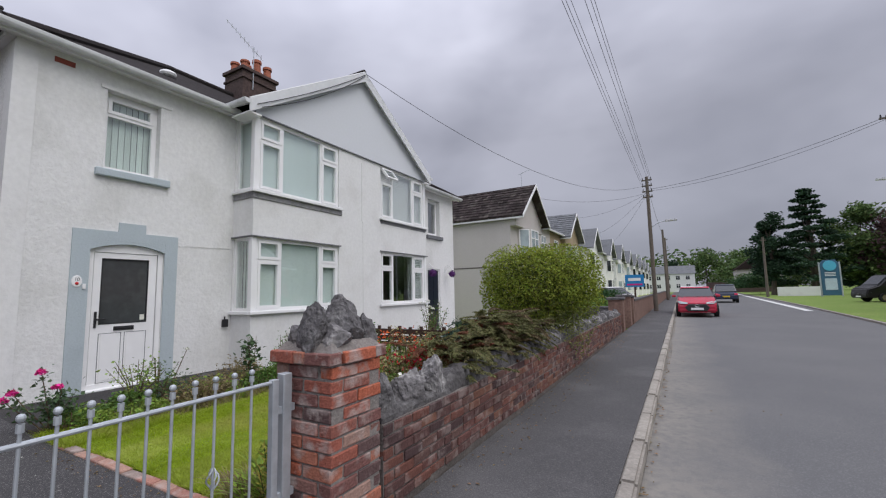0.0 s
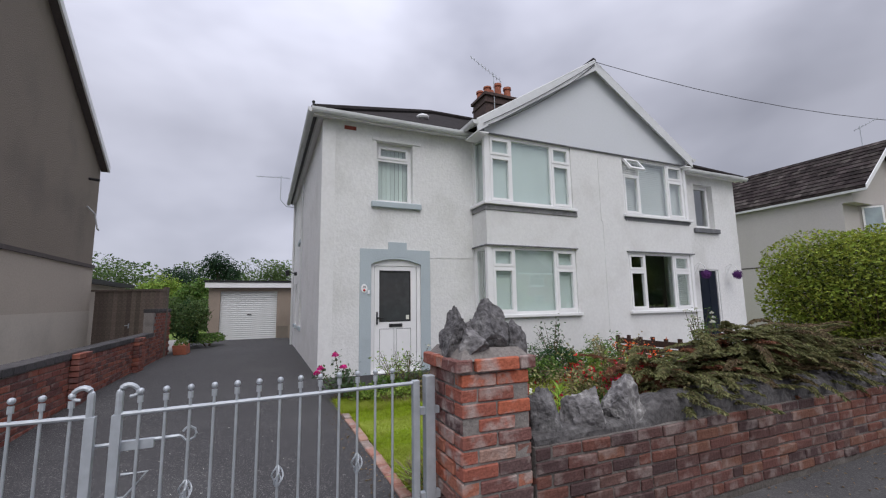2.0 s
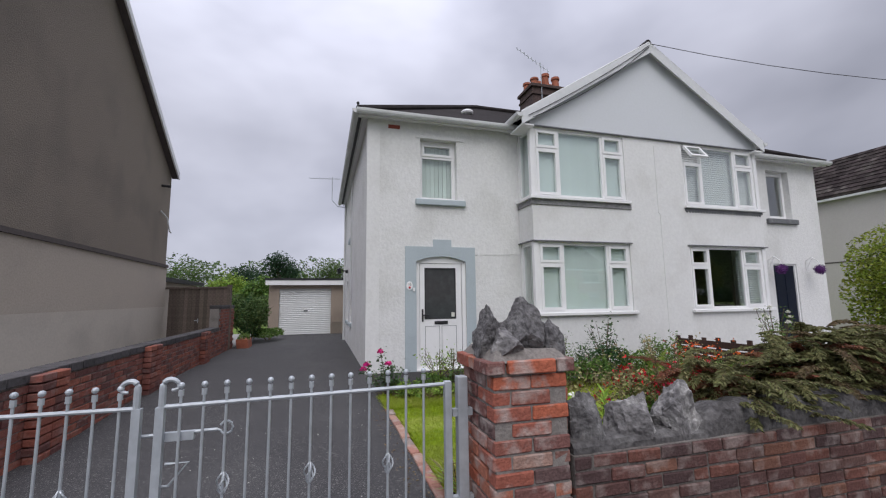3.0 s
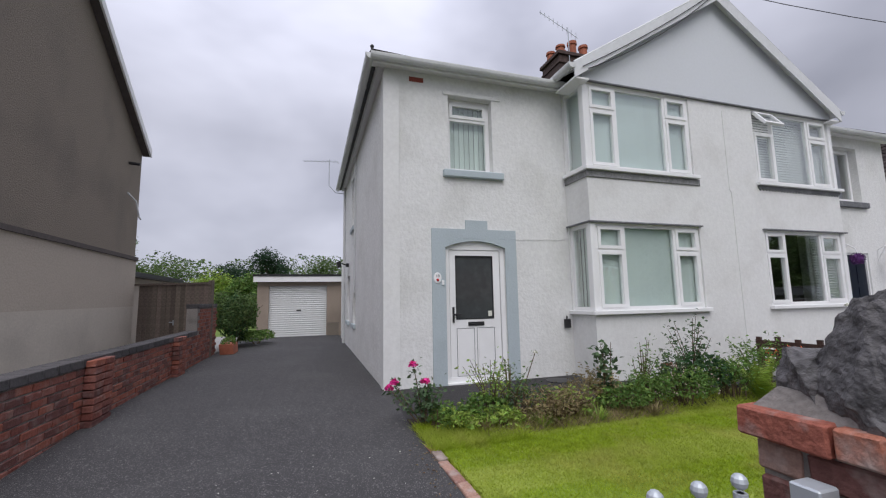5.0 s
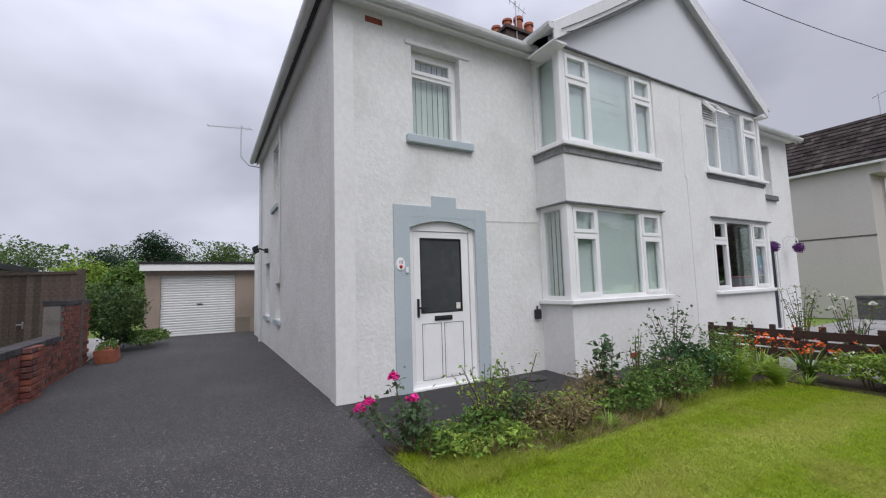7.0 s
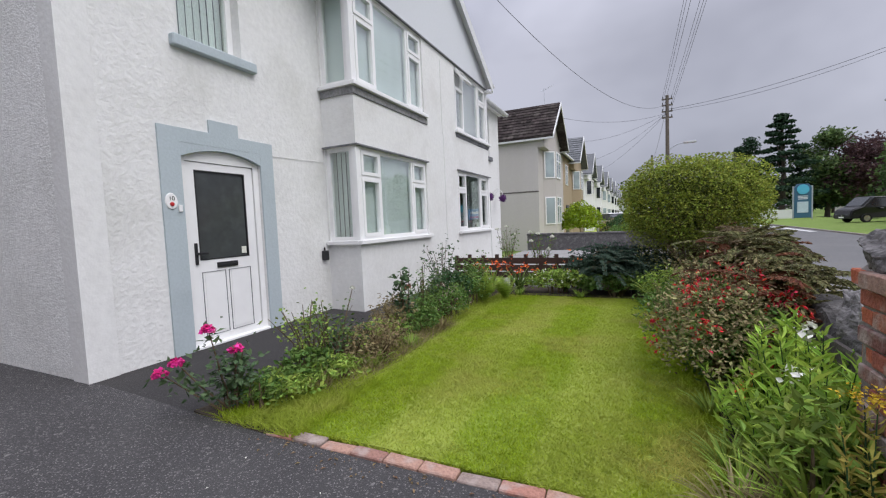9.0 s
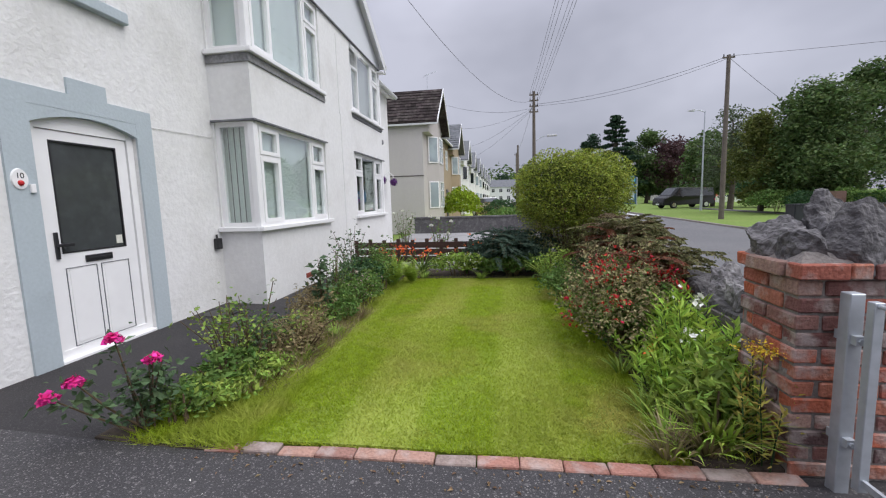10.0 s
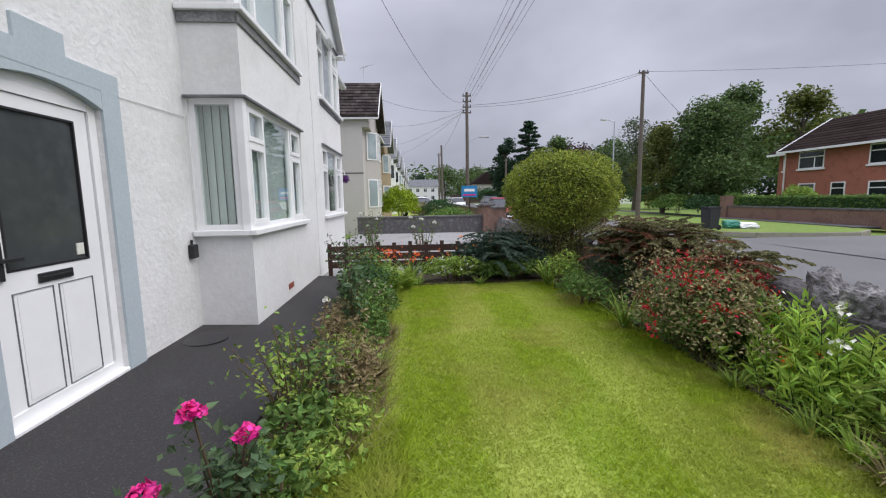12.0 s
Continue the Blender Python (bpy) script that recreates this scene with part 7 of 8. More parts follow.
# clipped privet with bare lower stems; inner leaves carry their shade as darker colour
pb = bush("privet_bush", "large clipped privet with yellow-green leaves and bare stems", "shrub", (-2.26, 7.55, 0), (1.02, 0.76, 0.68), M_PRIVET, 66, 30000, 0.040, 30, power=2.7, low=-1.0, inner=M_PRIVETSHADE, bumps=0.13, depth=0.30, foot=1.48)
rng = np.random.default_rng(67)
bm = bmesh.new(); stems(bm, rng, 60, 1.5, 0.85, 0.010, 0.40); part("lower_stem", bm, M_STEM, pb)
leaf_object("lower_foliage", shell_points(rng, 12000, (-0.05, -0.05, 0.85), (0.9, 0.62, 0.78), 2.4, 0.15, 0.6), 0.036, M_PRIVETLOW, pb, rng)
# cotoneaster sprawling over the wall
def sprays(name, label, at, n, length, mat, seed, wide, cat="shrub", top=0.9, tw=0.03, leaf=0.036):
    """Layered arching sprays with small leaves along each, some hanging over the wall."""
    rng = np.random.default_rng(seed)
    t = thing(name, label, cat, at)
    bm = bmesh.new(); pts, dr = [], []
    for k in range(n):
        y0 = rng.uniform(-wide, wide) * 0.8
        p = Vector((rng.uniform(-0.28, 0.06), y0, rng.uniform(0.45, top) * (1 - 0.35 * (abs(y0) / wide) ** 2)))
        a = rng.uniform(-1.5, 1.5) if rng.random() < 0.88 else rng.uniform(1.6, 4.6)
        L = length * rng.uniform(0.5, 1.1)
        d = Vector((math.cos(a), math.sin(a), 0))
        fall = rng.uniform(0.2, 0.6)
        def at_(s):
            return p + d * L * s + Vector((0, 0, 0.16 * s - fall * L * s * s))
        tube(bm, [at_(s) for s in (0, 0.35, 0.7, 1.0)], [0.006, 0.005, 0.004, 0.002], 4)
        sd = Vector((-d.y, d.x, 0))
        for s in np.linspace(0.08, 1, 30):
            c, fwd = at_(s), (at_(min(1, s + 0.05)) - at_(s - 0.05)).normalized()
            w = tw * (1.5 - s) * rng.uniform(0.7, 1.2)
            for e in (-1, 1):
                out = (sd * e * 0.75 + fwd * 0.8).normalized()
                for m_ in (0.25, 0.65, 1.05):
                    g = c + out * w * m_ * 1.6 + Vector((0, 0, -0.25 * w * m_ + rng.normal() * 0.004))
                    pts.append(tuple(g)); dr.append(tuple(out + Vector((0, 0, -0.25))))
    part("branch", bm, M_STEM, t)
    leaf_object("foliage", np.array(pts), leaf, mat, t, rng, aspect=0.36, dirs=np.array(dr))
    return t
sprays("cotoneaster", "sprawling dark cotoneaster spilling over the front wall", (-2.0, 4.85, 0.12), 300, 0.46, M_COTON, 68, 1.65, top=0.93)
sprays("cotoneaster", "reddish cotoneaster sprays behind the wall", (-2.12, 4.6, 0.1), 60, 0.42, foliage("reddish_leaf", (0.13, 0.055, 0.03), 0.4), 69, 1.7, top=0.85)
fu = bush("fuchsia", "fuchsia bush with hanging red flowers over the lawn", "shrub", (-2.45, 3.55, 0), (0.50, 0.64, 0.43), M_FUCHSIA, 70, 6400, 0.032, 34, inner=M_LEAF, bumps=0.4, depth=0.6)
rng = np.random.default_rng(170)
leaf_object("foliage", shell_points(rng, 2600, (0, 0, 0.36), (0.48, 0.60, 0.34), 2.0, 0.4, 0.7), 0.042, M_LEAF, fu, rng)
sprig = shell_points(rng, 46, (0, 0, 0.42), (0.46, 0.60, 0.42), 2.0, 0.15, 0.15, -0.35)
for c in sprig[(sprig[:, 2] > 0.12) & (sprig[:, 0] < 0.38)]:
    k = int(rng.integers(7, 20))
    q = c + rng.normal(size=(k, 3)) * (0.035, 0.035, 0.045)
    leaf_object("blossom", np.repeat(q, 2, 0) + rng.normal(size=(2 * k, 3)) * 0.006, 0.034, M_RED, fu, rng, droop=0.9, aspect=0.45)
# upright shoots of the fuchsia
bm = bmesh.new()
ends = stems(bm, rng, 26, 1.0, 0.55, 0.004, 0.25)
part("shoot", bm, M_STEM, fu)
leaf_object("foliage", np.array([tuple(along(rng, c, rng.uniform(0.5, 1.0)) + Vector(rng.normal(size=3) * 0.02)) for c in ends for _ in range(34)]), 0.03, M_FUCHSIA, fu, rng)

def stalks(name, label, at, n, height, wide, mat, seed, leaf, aspect=0.2, per=26, flower=None, nf=0, fsize=0.03):
    """Upright leafy stalks: lance leaves set round each stem, perhaps with flower heads on some."""
    rng = np.random.default_rng(seed)
    t = thing(name, label, "plant", at)
    bm = bmesh.new(); pts, dr, heads = [], [], []
    for k in range(n):
        a, b = rng.uniform(0, 6.283), rng.random() ** 0.5
        p = Vector((wide[0] * b * math.cos(a), wide[1] * b * math.sin(a), 0))
        h = height * rng.uniform(0.6, 1.1) * (1 - 0.3 * b)
        top = p + Vector((0.22 * p.x + rng.normal() * 0.05, 0.22 * p.y + rng.normal() * 0.05, h))
        tube(bm, [p - Vector((0, 0, 0.03)), p.lerp(top, 0.5) + Vector((0, 0, 0.01)), top], [0.0045, 0.004, 0.002], 4)
        for j in range(per):
            f = 0.12 + 0.88 * j / (per - 1)
            az = j * 2.4 + k
            L = leaf * (1.15 - 0.55 * f) * rng.uniform(0.75, 1.15)
            d = Vector((math.cos(az), math.sin(az), 0.25 + 0.7 * f + rng.normal() * 0.15)).normalized()
            pts.append(tuple(p.lerp(top, f) + d * L * 0.5)); dr.append(tuple(d))
        heads.append(top)
    part("stem", bm, M_LEAFDK, t)
    leaf_object("foliage", np.array(pts), leaf * 0.85, mat, t, rng, aspect=aspect, dirs=np.array(dr))
    for top in heads[:nf]:
        leaf_object("blossom", np.array(top) + rng.normal(size=(22, 3)) * fsize * 0.75, fsize, flower, t, rng, aspect=0.8, up=0.8)
    return t
stalks("phlox", "tall green phlox with white flower heads", (-2.24, 2.70, 0), 34, 0.76, (0.20, 0.38), M_SHOOT, 71, 0.12, 0.22, 30, M_WHITEPETAL, 5, 0.035)
stalks("perennial", "bright green lance-leaved shoots beside the pillar", (-2.32, 2.32, 0), 30, 0.60, (0.22, 0.26), M_SHOOT, 72, 0.13, 0.18, 26)
stalks("perennial", "green perennials with a few orange flowers", (-2.44, 2.6, 0), 24, 0.42, (0.16, 0.42), M_SHOOT, 171, 0.11, 0.24, 22, M_ORANGE, 4, 0.024)
bush("hellebore", "dark broad-leaved plant at the pillar's foot", "plant", (-2.40, 2.06, 0), (0.22, 0.22, 0.24), M_LEAFBR, 173, 520, 0.08, 10, aspect=0.34, depth=0.7, bumps=0.3)
stalks("perennial", "mid-green leafy shoots under the wall", (-2.22, 3.2, 0), 24, 0.62, (0.14, 0.33), M_LEAFBR, 174, 0.11, 0.26, 24)
fronds("strap_plant", "long grassy leaves at the pillar's foot", (-2.45, 1.95, 0.0), 80, 0.5, M_LIME, 73, 0.045, False, "plant")
t = stalks("goldenrod", "yellowed goldenrod leaning beside the pillar", (-2.28, 1.88, 0.0), 9, 0.58, (0.16, 0.12), foliage("yellowing_leaf", (0.30, 0.26, 0.06)), 74, 0.075, 0.2, 26)
rng = np.random.default_rng(75)
leaf_object("blossom", rng.normal(size=(260, 3)) * (0.05, 0.045, 0.014) + (0.0, 0.02, 0.585), 0.014, M_YELLOW, t, rng)
fronds("strap_plant", "tangle of green and straw grass over the edging", (-2.52, 1.86, 0.0), 60, 0.36, M_DRY, 175, 0.03, False, "grass tuft")
for x, y, m in ((-2.60, 1.86, M_SHOOT), (-2.66, 2.05, M_SHOOT), (-2.56, 2.3, M_LEAFBR), (-2.72, 1.84, M_DRY)):
    fronds("strap_plant", "loose tuft of grass where the lawn meets the edging", (x, y, 0.0), 40, 0.30, m, int(900 - 100 * x + 10 * y), 0.03, False, "grass tuft")
fronds("strap_plant", "green grass tuft by the edging", (-2.40, 1.92, 0.0), 70, 0.45, M_SHOOT, 176, 0.04, False, "grass tuft")
# low rail between the gardens
rf = thing("rail_fence", "low dark brown picket fence between the gardens", "fence", (-6.5, 7.75, 0))
for k in range(13):
    bm = bmesh.new(); box(bm, k * 0.29, k * 0.29 + 0.07, -0.02, 0.02, 0.0, 0.61 + 0.02 * (k % 2)); part("post", bm, M_WOOD, rf)
for z in (0.17, 0.31, 0.45):
    bm = bmesh.new(); box(bm, 0, 3.6, -0.036, -0.021, z, z + 0.115); part("rail", bm, M_WOOD, rf)
bush("golden_shrub", "rounded golden-green conifer by the cream house", "shrub", (-5.7, 22.8, 0), (1.0, 1.0, 1.03), M_GOLD, 76, 4500, 0.12, 8)
bush("garden_shrub", "mixed green shrub in a front garden", "shrub", (-3.2, 19.5, 0), (1.0, 1.2, 0.5), M_LEAF, 77, 1800, 0.10, 8)
bush("garden_shrub", "dark rounded shrub in a front garden", "shrub", (-3.5, 23.5, 0), (1.0, 1.0, 0.7), M_LEAFDK, 78, 1800, 0.12, 8)
bush("garden_shrub", "brownish low shrub in a front garden", "shrub", (-4.0, 27.5, 0), (1.2, 1.2, 0.55), M_DRY, 79, 1500, 0.12, 8)
bush("trailing_shrub", "trailing green shrub against the drive wall", "shrub", (-14.9, -1.45, 0.08), (1.1, 0.55, 0.78), M_TREE, 80, 5200, 0.075, 14, bumps=0.3, inner=M_LEAFDK)
bush("trailing_shrub", "creeper on the ground before the garage", "shrub", (-15.4, -0.9, 0.06), (0.9, 0.5, 0.22), M_LEAF, 81, 1500, 0.07, 8)

# more growth in the bed before the path
for i, (x, y, rx, ry, rz, m, n, lf) in enumerate(((-5.62, 1.98, 0.20, 0.16, 0.14, M_LEAF, 420, 0.05), (-5.38, 2.55, 0.20, 0.26, 0.12, M_LEAFBR, 500, 0.05), (-5.60, 2.95, 0.22, 0.30, 0.22, M_ROSELEAF, 380, 0.045), (-5.36, 3.15, 0.18, 0.40, 0.16, M_DRY, 800, 0.045), (-5.62, 3.9, 0.22, 0.32, 0.26, M_DRY, 800, 0.045), (-5.50, 4.5, 0.25, 0.32, 0.22, M_LEAF, 800, 0.045), (-5.62, 5.0, 0.2, 0.3, 0.32, M_ROSELEAF, 700, 0.05), (-5.45, 5.75, 0.26, 0.35, 0.28, M_LEAF, 900, 0.055), (-5.62, 6.5, 0.28, 0.4, 0.36, M_LEAF, 1000, 0.05), (-2.75, 5.3, 0.3, 0.6, 0.22, M_LEAF, 1200, 0.055), (-2.7, 6.2, 0.3, 0.4, 0.30, M_LEAFBR, 900, 0.055), (-2.25, 5.6, 0.3, 0.7, 0.35, M_LEAFDK, 1200, 0.05))):
    bush("border_plant", "mixed green and fading border plants", "plant", (x, y, 0.0), (rx, ry, rz), m, 300 + i, n, lf, 12, aspect=0.4, bumps=0.35, depth=0.65, group="border plants")
blades("bed_weeds", 5000, -5.72, -5.22, 2.0, 6.4, 0.085, M_BLADE, 18, label="fine green weeds and grass in the bed")
blades("bed_straw", 3600, -5.75, -5.15, 2.3, 4.6, 0.11, M_DRY, 8, label="dry straw and dead stems in the bed")

sprays("juniper", "spreading dark juniper arms at the lawn's end", (-3.45, 7.35, 0.0), 120, 0.55, M_JUNIPER, 95, 0.75, top=0.78, tw=0.035)
sprays("cotoneaster", "brown-green arching sprays above the front wall", (-2.0, 5.4, 0.15), 90, 0.45, foliage("bronze_leaf", (0.10, 0.075, 0.04), 0.5), 96, 1.4, top=0.95)
# fallen leaves and grit
def litter(name, n, x0, x1, y0, y1, z, size, mat, seed, label):
    rng = np.random.default_rng(seed)
    p = np.stack([rng.uniform(x0, x1, n), rng.uniform(y0, y1, n), np.full(n, z)], 1)
    d = rng.normal(size=(n, 2)); d /= np.linalg.norm(d, axis=1)[:, None]
    L = size * rng.uniform(0.4, 1.2, n)[:, None]
    a = np.concatenate([d * L, np.zeros((n, 1))], 1); b = np.concatenate([np.stack([-d[:, 1], d[:, 0]], 1) * L * 0.5, np.full((n, 1), 0.006)], 1)
    v = np.stack([p - a, p - b + (0, 0, 0.012), p + a, p + b], 1).reshape(-1, 3)
    me = bpy.data.meshes.new(name); me.from_pydata(v.tolist(), [], np.arange(n * 4).reshape(-1, 4).tolist()); me.materials.append(mat)
    return tagged(new(name, me), label, "litter", kind="stuff")
M_LITTER = foliage("dead_leaf", (0.16, 0.11, 0.06), 0.5)
litter("fallen_leaves", 420, -1.66, -1.30, 2.3, 14, -0.006, 0.016, M_LITTER, 1, "small dead leaves along the wall's foot")
litter("fallen_leaves", 160, -1.5, 3.5, -2, 14, -0.006, 0.014, M_LITTER, 2, "scattered dead leaves on pavement and road")
litter("fallen_leaves", 160, -5.3, -2.2, 1.50, 1.70, 0.004, 0.014, M_LITTER, 3, "dead leaves along the lawn edging")
litter("fallen_petals", 70, -6.6, -2.4, -0.8, 1.6, 0.006, 0.009, M_WHITEPETAL, 4, "pale petals and grit on the drive")
litter("kerb_weeds", 350, -0.36, -0.28, -3, 22, -0.088, 0.022, M_LITTER, 5, "dry debris lying along the kerb")

rose("feathery_plant", "tall feathery pale green shoots by the path", (-5.68, 2.55, 0.0), 0.62, 0.34, 14, (), 97, 0.036, 420, M_LEAFBR)
rose("feathery_plant", "thin flowering shoots before the bay", (-5.62, 4.55, 0.0), 0.75, 0.25, 10, (), 98, 0.035, 300, M_LEAF)
for i, (x, y) in enumerate(((-5.35, 2.35), (-5.28, 2.95), (-5.25, 3.6), (-5.22, 4.3), (-2.68, 2.3), (-2.66, 2.9), (-2.72, 5.8), (-4.9, 6.75), (-3.9, 6.72))):
    fronds("strap_plant", "loose tuft of long grass at the lawn's edge", (x, y, 0.0), 46, 0.26, M_LEAFBR if i % 3 else M_DRY, 210 + i, 0.03, False, "grass tuft")

# ---- poles and wires ----
def pole(name, label, x, y, top, arms, r=0.13):
    t = thing(name, label, "telegraph pole", (x, y, -0.1))
    bm = bmesh.new(); tube(bm, [(0, 0, -0.3), (0, 0, top * 0.5), (0, 0, top + 0.1)], [r, r * 0.85, r * 0.68], 10); part("shaft", bm, M_POLE, t)
    for z in arms:
        bm = bmesh.new(); box(bm, -0.28, 0.28, -0.04, 0.04, top - z, top - z + 0.07); b = part("cross_arm", bm, M_POLE, t)
        for q in (-0.23, 0.23):
            bm = bmesh.new(); tube(bm, [(q, 0, top - z + 0.07), (q, 0, top - z + 0.2)], [0.035, 0.02], 6); part("insulator", bm, M_DARK, b)
    return t
pole("telegraph_pole", "weathered wooden telegraph pole at the pavement", -1.35, 27.6, 8.1, (0.15, 0.5, 0.85, 1.2))
pole("telegraph_pole", "tall wooden telegraph pole on the verge", 7.75, 22.9, 8.1, (0.05,))
pole("telegraph_pole", "distant wooden telegraph pole", -1.3, 58.0, 7.5, (0.2,))
def wire(a, b, sag, r=0.011):
    t = thing("overhead_wire", "black overhead wire between poles and houses", "wire", a, "overhead wires")
    bm = bmesh.new()
    A, D = Vector((0, 0, 0)), Vector(b) - Vector(a)
    tube(bm, [D * s + Vector((0, 0, -4 * sag * s * (1 - s))) for s in np.linspace(0, 1, 17)], r, 5)
    part("cable", bm, M_DARK, t)
P1 = (-1.35, 27.6)
for k, (dx, z) in enumerate(((-0.23, 8.02), (0.23, 8.02), (-0.23, 7.67), (0.23, 7.67), (-0.2, 7.32), (0.2, 7.32))):
    wire((P1[0] + dx, P1[1], z), (-1.62 + dx, -18.0, z + 0.4), 0.35, 0.006)
wire((P1[0], P1[1], 7.6), (-6.46, 7.63, 6.84), 1.32, 0.007)
wire((P1[0], P1[1], 7.3), (7.75, 22.9, 8.05), 0.35, 0.010)
wire((P1[0], P1[1], 7.2), (7.75, 22.9, 7.95), 0.45, 0.008)
wire((7.75, 22.9, 8.05), (40, 15, 8.6), 0.6, 0.009)
wire((7.75, 22.9, 8.0), (20, 33, 5.2), 0.3, 0.010)
for b in ((-6.4, 31.0, 6.6), (-6.4, 22.2, 6.4), (-6.4, 40.0, 6.4), (-6.4, 49, 6.4)):
    wire((P1[0], P1[1], 7.1), b, 0.35, 0.007)
wire((P1[0], P1[1], 7.6), (-1.3, 58, 7.4), 0.5, 0.010)
# cables clipped along the gable
wire((-6.46, 7.60, 6.80), (-6.46, 4.62, 4.86), 0.07, 0.008)
wire((-6.46, 7.60, 6.77), (-6.46, 4.72, 4.84), 0.15, 0.008)
def street_lamp(x, y, top, arm, label):
    t = thing("street_lamp", label, "street lamp", (x, y, -0.05))
    bm = bmesh.new(); tube(bm, [(0, 0, -0.2), (0, 0, 1.2), (0, 0, 1.25), (0, 0, top)], [0.10, 0.09, 0.06, 0.045], 10)
    part("column", bm, M_STEEL, t)
    bm = bmesh.new(); tube(bm, [(0, 0, top - 0.05), (arm * 0.4, 0, top + 0.1), (arm, 0, top + 0.12)], 0.03, 6); part("arm", bm, M_STEEL, t)
    bm = bmesh.new(); prism(bm, [(arm * 0.85, -0.12, top + 0.06), (arm * 1.35, -0.1, top + 0.10), (arm * 1.35, -0.1, top + 0.18), (arm * 0.85, -0.12, top + 0.2)], (0, 0.24, 0)); part("lantern", bm, M_GUTTER, t)
street_lamp(12.1, 34.9, 7.6, -0.9, "grey steel street lamp on the verge")
t = thing("pole_lamp", "street lamp arm fixed to the telegraph pole", "street lamp", (-1.35, 27.6, 5.2))
bm = bmesh.new(); tube(bm, [(0.1, 0, -0.2), (0.5, 0, 0.05), (0.9, 0, 0.1)], 0.025, 6); part("arm", bm, M_STEEL, t)
part("lantern", bevelled(boxes((0.8, 1.45, -0.11, 0.11, 0.05, 0.17)), 0.03, 2), M_GUTTER, t)

# ---- vehicles ----
def car(name, label, at, turn, paint, L=4.3, W=1.8, H=1.45, van=False, front=True):
    """A parked car: lofted body, glasshouse, wheels, lamps."""
    t = thing(name, label, "van" if van else "car", at)
    t.rotation_euler = (0, 0, radians(turn))
    if van:
        lower = [(-L / 2, 0.35), (-L / 2, 1.0), (-L / 2 + 0.05, 1.85), (L * 0.22, 1.95), (L * 0.36, 1.2), (L / 2 - 0.1, 0.98), (L / 2, 0.6), (L / 2, 0.3)]
        glass = [(-L / 2 + 0.25, 1.15), (-L / 2 + 0.3, 1.72), (L * 0.21, 1.80), (L * 0.33, 1.15)]
    else:
        lower = [(-L / 2, 0.32), (-L / 2, 0.7), (-L / 2 + 0.12, 0.92), (-L * 0.2, 0.97), (L * 0.20, 0.98), (L * 0.36, 0.90), (L * 0.46, 0.77), (L / 2 - 0.02, 0.62), (L / 2, 0.42), (L / 2 - 0.05, 0.22)]
        glass = [(-L * 0.42, 0.94), (-L * 0.30, H - 0.05), (-L * 0.04, H - 0.02), (L * 0.25, 0.95)]
    def loft(pts, half, inset):
        bm = bmesh.new()
        prism(bm, [(x, -half, z) for x, z in pts], (0, 2 * half, 0))
        zs = [z for _, z in pts]
        for v in bm.verts:
            k = (v.co.z - min(zs)) / (max(zs) - min(zs))
            v.co.y *= 1 - inset * max(0.0, k) ** 1.5
            e = abs(v.co.x) / (L / 2)
            v.co.y *= 1 - 0.10 * max(0, e - 0.7) / 0.3
        bmesh.ops.bevel(bm, geom=bm.edges[:], offset=0.07, segments=3, affect='EDGES', clamp_overlap=True)
        return bm
    part("body", loft(lower, W / 2, 0.08 if not van else 0.10), paint, t)
    if van:
        for s in (-1, 1):
            bm = bmesh.new(); prism(bm, [(x, s * (W / 2 - 0.055 - 0.02 * (z > 1.5)), z) for x, z in glass], (0, s * 0.012, 0)); part("side_glass", bm, M_CARGLASS, t)
        bm = bmesh.new(); prism(bm, [(L * 0.235, -0.72, 1.86), (L * 0.235, 0.72, 1.86), (L * 0.352, 0.78, 1.25), (L * 0.352, -0.78, 1.25)], (0.03, 0, 0.02)); part("windscreen", bm, M_CARGLASS, t)
    else:
        part("cabin", loft(glass, W / 2 - 0.07, 0.20), M_CARGLASS, t, "dark glazed cabin")
        rf_ = [(-L * 0.32, H - 0.07), (-L * 0.28, H), (-L * 0.08, H + 0.02), (L * 0.0, H - 0.05)]
        part("roof", loft(rf_, W / 2 - 0.2, 0.05), paint, t)
    for x in (-L * 0.31, L * 0.31):
        for s in (-1, 1):
            bm = bmesh.new(); bmesh.ops.create_cone(bm, cap_ends=True, segments=20, radius1=0.32, radius2=0.32, depth=0.2, matrix=Matrix.Translation((x, s * (W / 2 - 0.09), 0.32)) @ Matrix.Rotation(radians(90), 4, 'X')); w = part("wheel", bm, M_TYRE, t)
            bm = bmesh.new(); bmesh.ops.create_cone(bm, cap_ends=True, segments=16, radius1=0.21, radius2=0.19, depth=0.02, matrix=Matrix.Translation((x, s * (W / 2 + 0.015), 0.32)) @ Matrix.Rotation(radians(90), 4, 'X')); part("rim", bm, M_CHROME, w)
    for s in (-1, 1):
        bm = bmesh.new(); prism(bm, [(L / 2 - 0.30, s * W * 0.46, 0.71), (L / 2 - 0.06, s * W * 0.40, 0.66), (L / 2 - 0.03, s * W * 0.22, 0.64), (L / 2 - 0.10, s * W * 0.22, 0.71), (L / 2 - 0.30, s * W * 0.44, 0.79)], (0.035, 0, 0)); part("headlight", bm, M_PALEPANE, t, "clear headlight")
        bm = bmesh.new(); box(bm, -L / 2 - 0.005, -L / 2 + 0.1, s * W * 0.38 - 0.12, s * W * 0.38 + 0.12, 0.68, 0.82); part("tail_light", bevelled(bm, 0.02), M_RED, t, "red tail light")
        bm = bmesh.new(); box(bm, L * 0.13, L * 0.17, s * (W / 2 + 0.08) - 0.09, s * (W / 2 + 0.08) + 0.09, 0.95, 1.06); part("mirror", bevelled(bm, 0.02), paint, t)
